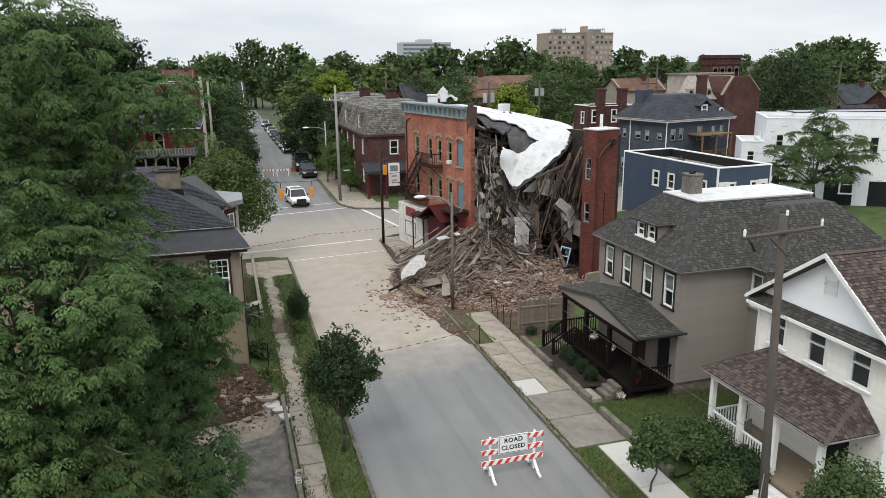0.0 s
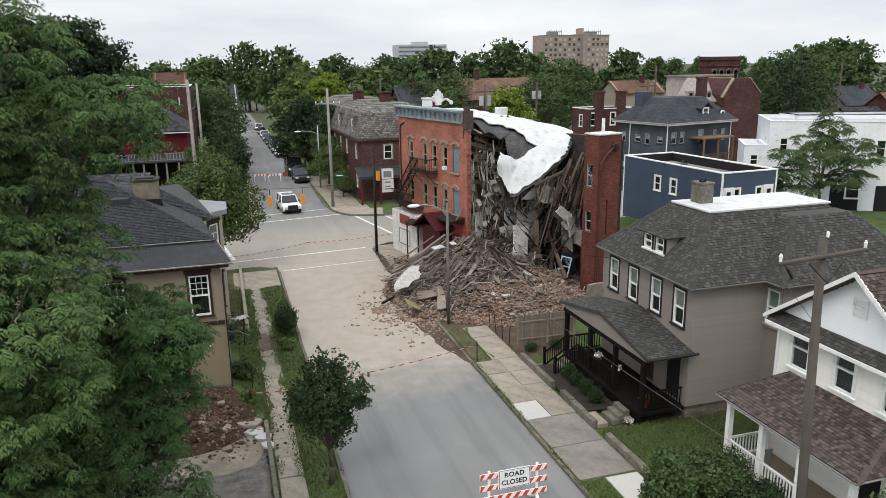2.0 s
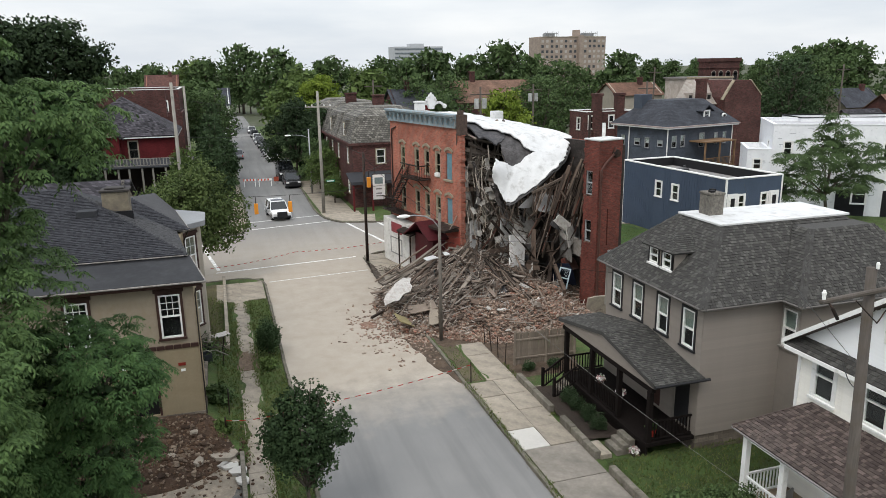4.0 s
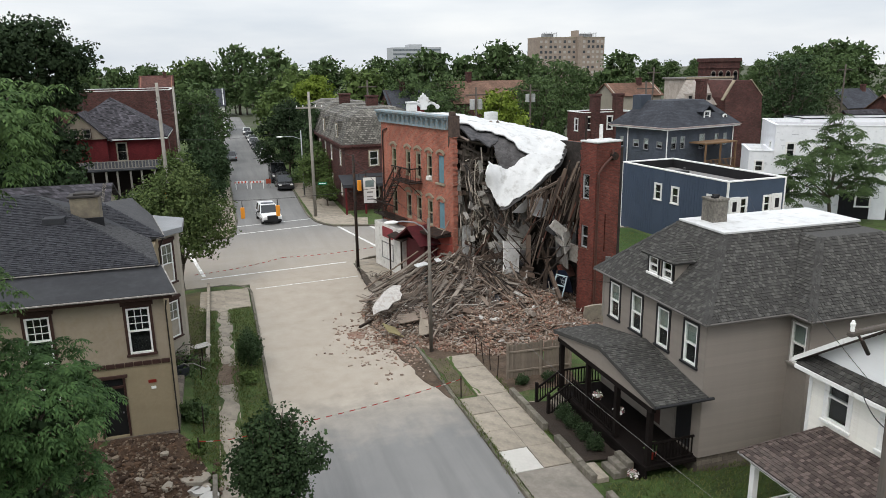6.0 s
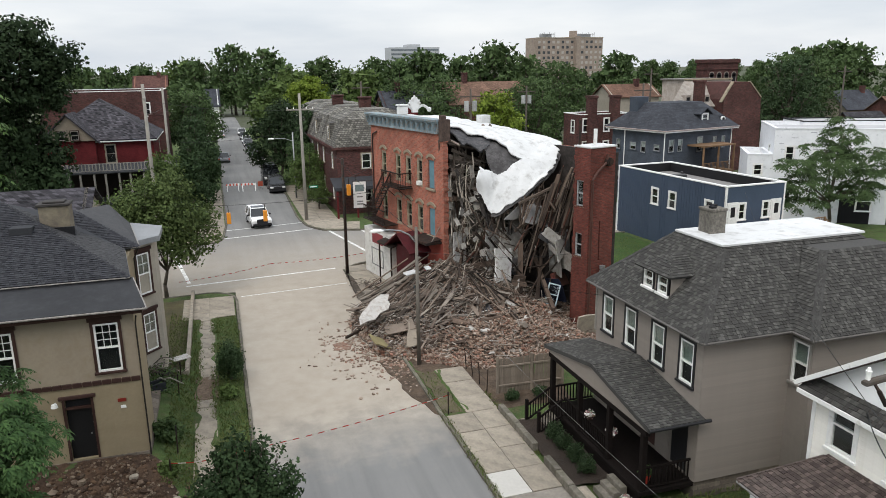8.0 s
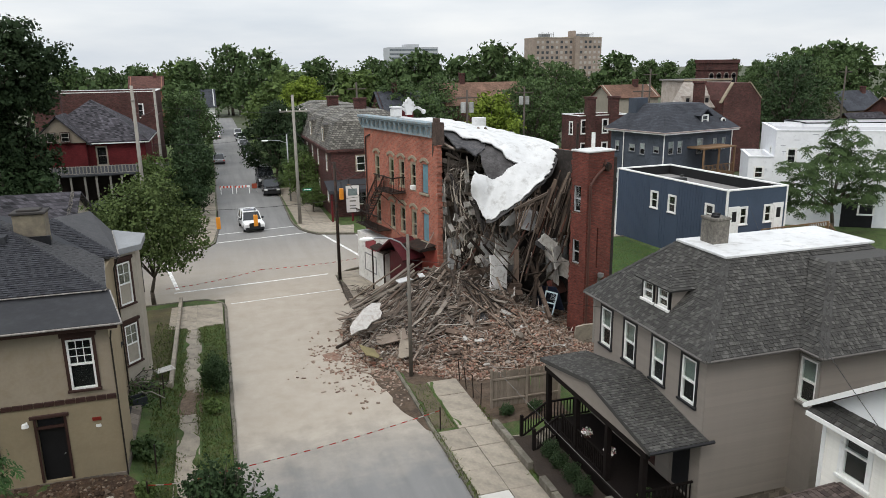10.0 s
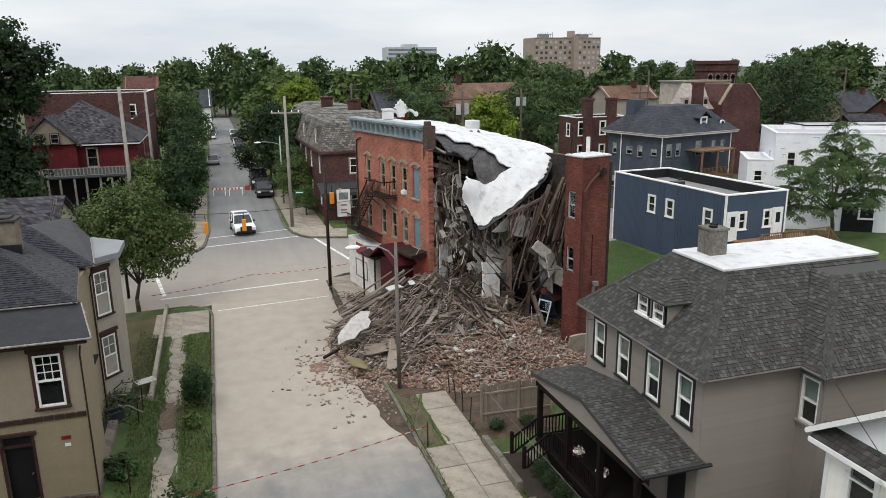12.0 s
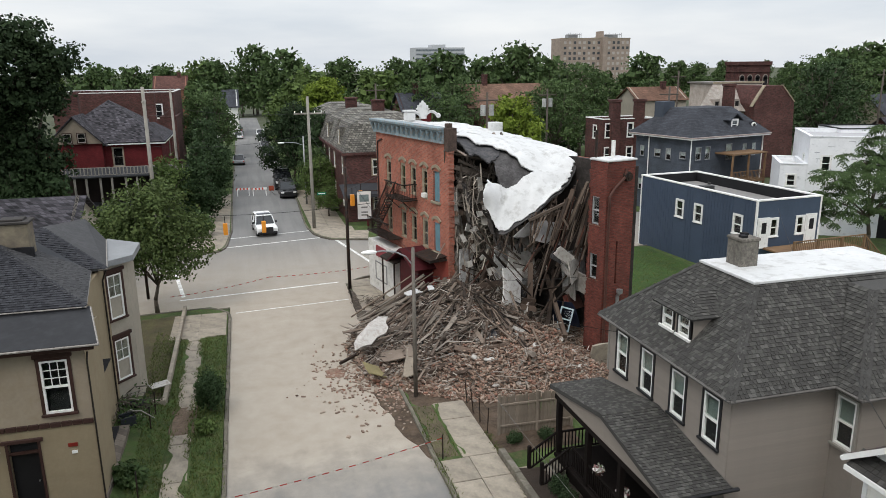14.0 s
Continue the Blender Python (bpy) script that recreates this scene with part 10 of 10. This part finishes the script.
rail_board(.93, -1.2, -.55)
rail_board(.93, .55, 1.2)
rail_board(.5, -1.2, 1.2)
sg = part("sign_panel", Geo().chamfer_box(-.57, -.1, .92, .57, -.07, 1.62, .004), SIGN_WHITE, RC, "white sign reading ROAD CLOSED")
def lettering(text, size, m, material, parent, spread=1.0):
    cu = bpy.data.curves.new("lettering", "FONT")
    cu.body, cu.size, cu.align_x, cu.align_y, cu.extrude, cu.offset = text, size, "CENTER", "CENTER", .003, .006
    cu.space_character = spread
    tmp = new("lettering", cu)
    dg = bpy.context.evaluated_depsgraph_get()
    me = bpy.data.meshes.new_from_object(tmp.evaluated_get(dg))
    bpy.data.objects.remove(tmp)
    me.materials.clear()
    me.materials.append(material)
    ob = part("lettering", me, None, parent, m=m)
    return ob
lettering("ROAD", .24, pose(0, -.104, 1.42, 90), INK, sg, 1.1)
lettering("CLOSED", .24, pose(0, -.104, 1.14, 90), INK, sg, 1.05)
g = Geo()
for x0, z0, x1, z1 in ((-.54, 1.585, .54, 1.6), (-.54, .94, .54, .955), (-.54, .955, -.525, 1.585), (.525, .955, .54, 1.585)):
    g.box(x0, -.104, z0, x1, -.1001, z1)
part("sign_border", g, INK, sg)

# small barricades beyond the crossing
def small_barricade(x, y, w):
    T = thing("road_barricade", (x, y, 0), 0, label="small red and white folding barricade", category="barricade", group="barricades beyond the crossing")
    part("board", Geo().chamfer_box(-w / 2, -.03, .7, w / 2, .03, .95), SIGN_WHITE, T)
    for i in range(int(w / .4)):
        part("stripe", Geo().box(-w / 2 + i * .4, -.035, .7, -w / 2 + i * .4 + .18, -.031, .95), RED, T)
    for s in (-1, 1):
        part("leg", Geo().slab([(s * w * .42 - .04, -.35, 0), (s * w * .42 + .04, -.35, 0), (s * w * .42 + .04, 0, .95), (s * w * .42 - .04, 0, .95)], .04), SIGN_WHITE, T)
small_barricade(-2.8, 99, 1.6)
small_barricade(-.9, 98.6, 1.8)
ctrl = thing("road_barricade", (.5, 98.4, 0), label="orange and red road works sign on a stand", category="barricade")
part("panel", Geo().chamfer_box(-.3, -.02, .55, .3, .02, 1.15), mat("faded_sign_red", (0.42, 0.09, 0.05), .6, .1), ctrl)
part("leg", Geo().tube((-.3, 0, 0), (0, 0, .6), .03).tube((.3, 0, 0), (0, 0, .6), .03), GALV, ctrl)

# ---------- vehicles ----------
CARGLASS = mat("dark_car_glass", (0.015, 0.018, 0.02), 0.06, .1, bump=0, spec=.6)
def car(at, rz, paint, label, l=4.7, w=1.85, h=1.5, suv=False, group="parked cars", bar=False, marks=None):
    T = thing("car", (*at, 0) if len(at) == 2 else at, rz, label=label, category="car", group=group)
    bm = bmesh.new()
    hood_z = h * (.58 if suv else .52)
    prof = [(-l / 2, .32), (-l / 2 + .02, hood_z * .8), (-l / 2 + .12, hood_z * .95), (-l * .2, hood_z), (-l * .2, hood_z), (l * .40, hood_z), (l / 2 - .05, hood_z * .97), (l / 2, hood_z * .6), (l / 2 - .02, .35)]
    def loft(rows):
        loops = []
        for pts in rows:
            loops.append([bm.verts.new(p) for p in pts])
        for a, b in zip(loops, loops[1:]):
            n = len(a)
            for i in range(n):
                bm.faces.new((a[i], a[(i + 1) % n], b[(i + 1) % n], b[i]))
        bm.faces.new(loops[0])
        bm.faces.new(loops[-1][::-1])
    rows = []
    for s, f in ((-1, .9), (-.96, 1), (-.55, 1), (.55, 1), (.96, 1), (1, .9)):
        rows.append([(s * w / 2, y, .3 + (z - .3) * (f if z > .5 else 1)) for y, z in prof])
    loft(rows)
    bmesh.ops.remove_doubles(bm, verts=bm.verts, dist=.0005)
    bmesh.ops.recalc_face_normals(bm, faces=bm.faces)
    me = bpy.data.meshes.new("body")
    bm.to_mesh(me)
    bm.free()
    me.materials.append(paint)
    smooth(part("body", me, None, T)).modifiers.new("bevel", "BEVEL").width = .1
    a0, a1 = (-l * .2, l * .46) if suv else (-l * .18, l * .34)
    t0, t1 = (-l * .06, l * .42) if suv else (-l * .02, l * .2)
    c = Geo()
    base = [(-w * .47, a0, hood_z - .02), (w * .47, a0, hood_z - .02), (w * .47, a1, hood_z - .02), (-w * .47, a1, hood_z - .02)]
    roofp = [(-w * .39, t0, h), (w * .39, t0, h), (w * .39, t1, h), (-w * .39, t1, h)]
    c.add(base + roofp, [(0, 1, 5, 4), (1, 2, 6, 5), (2, 3, 7, 6), (3, 0, 4, 7)])
    part("glass", c, CARGLASS, T, "dark tinted glass")
    r = Geo().chamfer_box(-w * .4, t0 - .03, h - .03, w * .4, t1 + .03, h + .04, .03)
    part("roof", r, paint, T)
    for s in (-1, 1):
        for (xa, ya, za), (xb, yb, zb) in (((s * w * .47, a0, hood_z), (s * w * .39, t0, h)), ((s * w * .475, (a0 + a1) / 2, hood_z), (s * w * .395, (t0 + t1) / 2, h)), ((s * w * .47, a1, hood_z), (s * w * .39, t1, h))):
            part("pillar", Geo().tube((xa, ya, za), (xb, yb, zb), .045, n=6), paint, T)
    ty = Geo().tube((-.11, 0, 0), (.11, 0, 0), .34, n=18).mesh("tyre", RUBBER)
    rm = Geo().tube((-.115, 0, 0), (.115, 0, 0), .21, n=12).mesh("rim", GALV)
    for x in (-w / 2 + .1, w / 2 - .1):
        for y in (-l * .31, l * .3):
            wh = part("wheel", ty, None, T, m=pose(x, y, .34))
            part("rim", rm, None, wh)
    LAMPW = SIGN_WHITE
    for s in (-1, 1):
        part("headlight", Geo().chamfer_box(s * w * .36 - .18, -l / 2 - .015, hood_z * .68, s * w * .36 + .18, -l / 2 + .1, hood_z * .86, .02), LAMPW, T)
        part("tail_light", Geo().chamfer_box(s * w * .42 - .1, l / 2 - .08, hood_z * .65, s * w * .42 + .1, l / 2 + .01, hood_z * .95, .02), RED, T)
        part("mirror", Geo().chamfer_box(s * (w / 2 + .1) - .1, a0 + .25, hood_z + .05, s * (w / 2 + .1) + .1, a0 + .4, hood_z + .22, .03), BLACKTRIM, T)
    part("grille", Geo().chamfer_box(-w * .25, -l / 2 - .02, hood_z * .5, w * .25, -l / 2 + .05, hood_z * .82, .02), BLACKTRIM, T)
    part("bumper", Geo().chamfer_box(-w * .47, -l / 2 - .06, .3, w * .47, -l / 2 + .1, .5, .03), BLACKTRIM, T)
    if bar:
        part("light_bar", Geo().chamfer_box(-.6, t0 + .35, h + .05, .6, t0 + .65, h + .17, .03), mat("light_bar_lens", (0.25, 0.27, 0.3), .2), T)
        part("push_bar", Geo().chamfer_box(-.5, -l / 2 - .18, .35, .5, -l / 2 - .1, .95, .02), BLACKTRIM, T)
    return T
paint = lambda n, c: mat(n, c, .25, .04, 1, 5, bump=0, spec=.6)
W_P, B_P, S_P, R_P, G_P = paint("white_car_paint", (.75, .75, .75)), paint("black_car_paint", (.02, .02, .022)), paint("silver_car_paint", (.4, .41, .42)), paint("red_car_paint", (.35, .03, .03)), paint("gray_car_paint", (.12, .125, .13))
car((-1.05, 77.6), 6, W_P, "white police sport utility vehicle standing across the lane", 4.6, 1.85, 1.62, True, "vehicles", True)
car((2.35, 97.5), 0, B_P, "black pickup truck parked by the kerb", 5.2, 1.95, 1.75, True)
car((2.2, 104.2), 0, B_P, "black emergency van parked under the trees", 6.2, 2.2, 2.4, True)
for i, (x, y, p) in enumerate(((1.2, 126, W_P), (1.1, 132.5, S_P), (1.0, 139, G_P), (.9, 147, B_P), (.8, 154, S_P), (.8, 161, W_P), (.7, 170, G_P), (-3.0, 131, S_P), (-3.0, 177, W_P), (.7, 182, W_P), (-3, 196, G_P))):
    car((x + (.9 if x > 0 else -.3), y), 0 if x > 0 else 180, p, "parked %s along the far street" % ("white car", "silver car", "dark car")[(p is S_P) + 2 * (p in (G_P, B_P))])

# ---------- yard things ----------
FENCE = mat("weathered_fence_board", (0.27, 0.225, 0.18), .9, .25, 1, 20, stretch=(1, 1, .1), lot=.15)
F = thing("fence", (6.9, 34.75, .1), -2, label="weathered wooden board fence below the rubble", category="fence")
me = Geo().chamfer_box(0, 0, 0, .135, .022, 1.72, .008).mesh("board", FENCE)
rnd = random.Random(3)
for i in range(23):
    part("board", me, None, F, m=pose(i * .142, 0, rnd.uniform(-.03, .03), rnd.uniform(-1.5, 1.5), rnd.uniform(-1, 1), 0))
for z in (.35, 1.3):
    part("rail", Geo().chamfer_box(0, -.06, z, 3.3, 0, z + .09, .01), FENCE, F)
for x in (0, 1.65, 3.2):
    part("post", Geo().chamfer_box(x - .05, -.1, 0, x + .05, 0, 1.85, .012), FENCE, F)
F2 = thing("fence", (6.6, 35.0, .1), 0, label="bent wire fence with thin iron posts along the pavement", category="fence")
for i in range(4):
    part("post", Geo().tube((-.1, i * .95, 0), (-.1 + rnd.uniform(-.15, .1), i * .95, 1.15), .025), IRON, F2)
part("wire", Geo().tube((-.1, 0, 1.1), (-.15, 2.9, 1.0), .01, n=4).tube((-.1, 0, .6), (-.15, 2.9, .55), .01, n=4), IRON, F2)

# dirt heap in front of the tan house
def soil(x, y):
    q = 1 - ((x + 9.5) / 2.9) ** 2 - ((y - 31.0) / 2.7) ** 2
    if q <= 0:
        return 0.05
    bank = .95 if x < -9.5 else .95 - (x + 9.5) * .055 if x < -7.7 else .85 - (x + 7.7) * .46
    rise = max(.13, bank - .7 * max(0, bank - .1) * max(0, 32.0 - y) / 1.4) if y > 30.2 else .13
    lump = .26 * noise.noise(Vector((x * 1.1, y * 1.1, 1))) + .16 * noise.noise(Vector((x * 2.9, y * 2.9, 4))) + .07 * noise.noise(Vector((x * 7, y * 7, 1)))
    return max(rise - .06 + min(.12, q * .6) + .3 * lump * min(1, q * 3), .13 + .6 * q ** .6 + min(1, q * 3) * lump)

g, n = Geo(), 70
for j in range(n + 1):
    for i in range(n + 1):
        x, y = -12.4 + 5.9 * i / n, 28.2 + 4.56 * j / n
        g.v.append((x, y, soil(x, y)))
for j in range(n):
    for i in range(n):
        g.f.append((j * (n + 1) + i, j * (n + 1) + i + 1, (j + 1) * (n + 1) + i + 1, (j + 1) * (n + 1) + i))
        g.k.append(0)
smooth(solo("dirt_heap", g, mat("turned_soil", (0.112, 0.069, 0.044), 0.95, 0.45, 1.3, 12, stain=(0.042, 0.028, 0.02), amount=0.5, bump=1.0, dist=0.05), label="heap of brown soil and roots before the tan house", category="soil", kind="stuff"))
g = Geo()
for _ in range(1900):
    x, y = rnd.gauss(-9.0, 1.35), rnd.gauss(30.6, 1.3)
    if y < 32.6 and x > -12:
        r = rnd.uniform(.02, .07) * (2.2 if rnd.random() < .08 else 1)
        g.ball((x, y, max(.17, soil(x, y)) + r * .2), r, r, r * .7, 6, rough=.7, rnd=rnd)
solo("clods", g, piece_mat("earth_clod", [(0.05, 0.033, 0.024), (0.11, 0.068, 0.044), (0.28, 0.22, 0.165), (0.07, 0.045, 0.032), (0.17, 0.105, 0.065)]), label="clods of soil and stones", category="soil", kind="stuff")
for k, (x, y, l) in enumerate(((-7.1, 29.9, .5), (-6.75, 30.25, .35), (-7.9, 29.5, .3), (-6.65, 29.6, .28), (-8.9, 30.2, .22), (-8.1, 31.5, .2))):
    rr = random.Random(k)
    chunk = [(l * math.cos(a) * rr.uniform(.7, 1.1), l * .7 * math.sin(a) * rr.uniform(.7, 1.1)) for a in (0.2, 1.1, 2.0, 3.1, 4.2, 5.3)]
    ob = solo("concrete_chunk", Geo().prism(chunk, 0, .12), CONCRETE, (x, y, max(.17, soil(x, y) - .04)), 40 * k, label="broken slab of pale concrete", category="rubble")
    ob.rotation_euler.x, ob.rotation_euler.y = rr.uniform(-.25, .25), rr.uniform(-.2, .3)

# side yard of the tan house
YW = thing("garden_edging", (0, 0, 0), label="low concrete edging round a side yard", category="edging", kind="structure")
part("edge", Geo().chamfer_box(-6.75, 41.3, .1, -6.55, 55.3, .45, .02), CONCRETE, YW)
part("edge", Geo().chamfer_box(-8.0, 41.1, .1, -6.55, 41.3, .6, .02), CONCRETE, YW)
g = Geo()
for _ in range(60):
    x, y = rnd.uniform(-8.2, -7.0), rnd.uniform(39.3, 41.0)
    a = rnd.uniform(0, 6.3)
    g.tube((x, y, .6 + rnd.random() * .3), (x + .6 * math.cos(a), y + .5 * math.sin(a), .7 + rnd.random() * .5), .02, .008, 5)
solo("brushwood", g, BARK, label="heap of cut brushwood beside the house", category="brushwood", kind="stuff")
t = thing("tyre", (-7.6, 40.3, .95), label="old tyre lying on brushwood", category="tyre")
g = Geo()
N, K = 20, 8
for i in range(N):
    for k in range(K):
        a, c = 2 * math.pi * i / N, 2 * math.pi * k / K
        r = .26 + .08 * math.cos(c)
        g.v.append((r * math.cos(a), r * math.sin(a), .08 * math.sin(c)))
for i in range(N):
    for k in range(K):
        g.f.append((i * K + k, (i + 1) % N * K + k, (i + 1) % N * K + (k + 1) % K, i * K + (k + 1) % K))
        g.k.append(0)
part("ring", g, RUBBER, t)
solo("board_scrap", Geo().chamfer_box(-.45, -.3, 0, .45, .3, .04, .008), PALE, (-7.0, 43.2, .45), 25, label="pale scrap board on the grass", category="board")
for x, y, h in ((-6.85, 40.0, 1.2), (-6.9, 38.6, 1.2), (-6.75, 33.3, 1.3)):
    solo("stake", Geo().tube((0, 0, 0), (.03, 0, h), .03, n=6), IRON, (x, y, .3), label="thin iron stake in the yard", category="post")
cb = thing("concrete_block", (-6.33, 23.4, .15), 80, label="pale hollow concrete block on the pavement edge", category="block")
part("body", Geo().box(-.3, -.1, 0, .3, -.06, .2).box(-.3, .06, 0, .3, .1, .2).box(-.3, -.06, 0, -.25, .06, .2).box(.25, -.06, 0, .3, .06, .2).box(-.03, -.06, 0, .03, .06, .2), CONCRETE_NEW, cb)
edge = thing("lot_edging", (0, 0, 0), label="old concrete edging along the lot", category="edging", kind="structure")
part("edge", Geo().chamfer_box(-6.45, 14, .1, -6.28, 30.2, .33, .02), KERB, edge)

# sidewalk debris
DB = thing("debris_pile", (5.0, 52.9, .15), 20, label="small tangle of dark wood scraps on the pavement", category="rubble")
g = Geo()
for _ in range(26):
    x, y, a = rnd.gauss(0, .3), rnd.gauss(0, .55), rnd.uniform(0, 6.3)
    g.tube((x, y, .04), (x + .5 * math.cos(a), y + .5 * math.sin(a), .04 + rnd.random() * .3), .03, n=5)
part("splintered_wood", g, TIMBER, DB, kind="stuff")

# porch things of the gray house
pot = thing("flower_pot", (8.55, 25.35, .85), label="red flower pot with a green plant on the porch", category="flower pot")
part("pot", Geo().tube((0, 0, 0), (0, 0, .28), .13, .19, 14), mat("red_pot", (0.5, 0.05, 0.03), .5), pot)
rng = np.random.default_rng(8)
p, d = crown_points(rng, [(0, 0, .45, .25, .25, .2)], 160, .2)
part("plant", quads("plant", leaf_quads(rng, p, d, .1), LEAF), None, pot)
for k, (x, y) in enumerate(((7.75, 25.2), (8.3, 27.2), (8.2, 28.6))):
    b = thing("flower_basket", (x, y, .35 if k == 0 else 1.75), label="pale flower basket at the porch rail", category="flowers")
    p, d = crown_points(rng, [(0, 0, .12, .22, .22, .16)], 140, .3)
    part("blossom", quads("blossom", leaf_quads(rng, p, d, .07), piece_mat("pale_blossom_%d" % k, [(.6, .5, .52), (.7, .68, .66), (.1, .16, .06), (.55, .2, .25)], bump=0)), None, b)
    part("basket", Geo().tube((0, 0, -.1), (0, 0, .06), .1, .17, 10), BROWNTRIM, b)
ch = thing("porch_chair", (9.6, 19.9, .78), 200, label="gray wicker chair on the white porch", category="chair")
part("seat", Geo().chamfer_box(-.27, -.27, .38, .27, .27, .45), GALV, ch)
part("backrest", Geo().chamfer_box(-.27, .22, .45, .27, .28, .95), GALV, ch)
for x in (-.24, .24):
    for y in (-.24, .24):
        part("leg", Geo().tube((x, y, 0), (x, y, .4), .025), GALV, ch)
path = pavement("pavement_9", 6.55, 7.0, 25.5, 26.6, 1.1, .3, "short concrete path to the porch steps")
pavement("pavement_10", 6.55, 7.0, 30.2, 31.9, .85, .3, "short concrete path to the far porch steps")


# ---------- yard clutter ----------
rnd = random.Random(71)
BP = thing("brush_pile", (-8.3, 40.2, .85), label="heap of cut branches and junk beside the tan house", category="brush")
for i in range(34):
    a, l = rnd.uniform(0, 6.28), rnd.uniform(.7, 1.9)
    p = Vector((rnd.uniform(-.7, .7), rnd.uniform(-1.3, 1.3), rnd.uniform(.0, .35)))
    d = Vector((math.cos(a), math.sin(a), rnd.uniform(-.1, .55)))
    q = p + d * l * .5 + Vector((0, 0, rnd.uniform(0, .25)))
    e = p + d * l
    e.z = max(.05, e.z - rnd.uniform(0, .4))
    part("branch", Geo().path([p, q, e], rnd.uniform(.012, .035), 5), BARK if i % 3 else POLE_PALE, BP)
bin_ = thing("crate", (-7.75, 38.6, .8), 25, label="dark plastic crate standing on the bank", category="crate")
part("side", Geo().chamfer_box(-.3, -.25, 0, .3, -.21, .45).chamfer_box(-.3, .21, 0, .3, .25, .45).chamfer_box(-.3, -.21, 0, -.26, .21, .45).chamfer_box(.26, -.21, 0, .3, .21, .45), mat("dark_plastic", (0.03, 0.035, 0.04), .5), bin_)
part("base", Geo().box(-.26, -.21, 0, .26, .21, .04), INK, bin_)
rng = np.random.default_rng(9)
for x, y, z, n in ((-8.6, 41.3, .9, 500), (-7.6, 39.2, .7, 400)):
    S = thing("weeds", (x, y, z), label="tall weeds growing through the brush", category="weeds")
    p = rng.normal(size=(n, 3)) * np.array([.45, .7, .18]) + np.array([0, 0, .3])
    p[:, 2] = np.abs(p[:, 2])
    part("foliage", quads("foliage", leaf_quads(rng, p, rng.normal(size=(n, 3)) * .4, .11), LEAF), None, S)
    part("stem", Geo().tube((0, 0, -.1), (.05, 0, .4), .02, .008, 5), BARK, S)
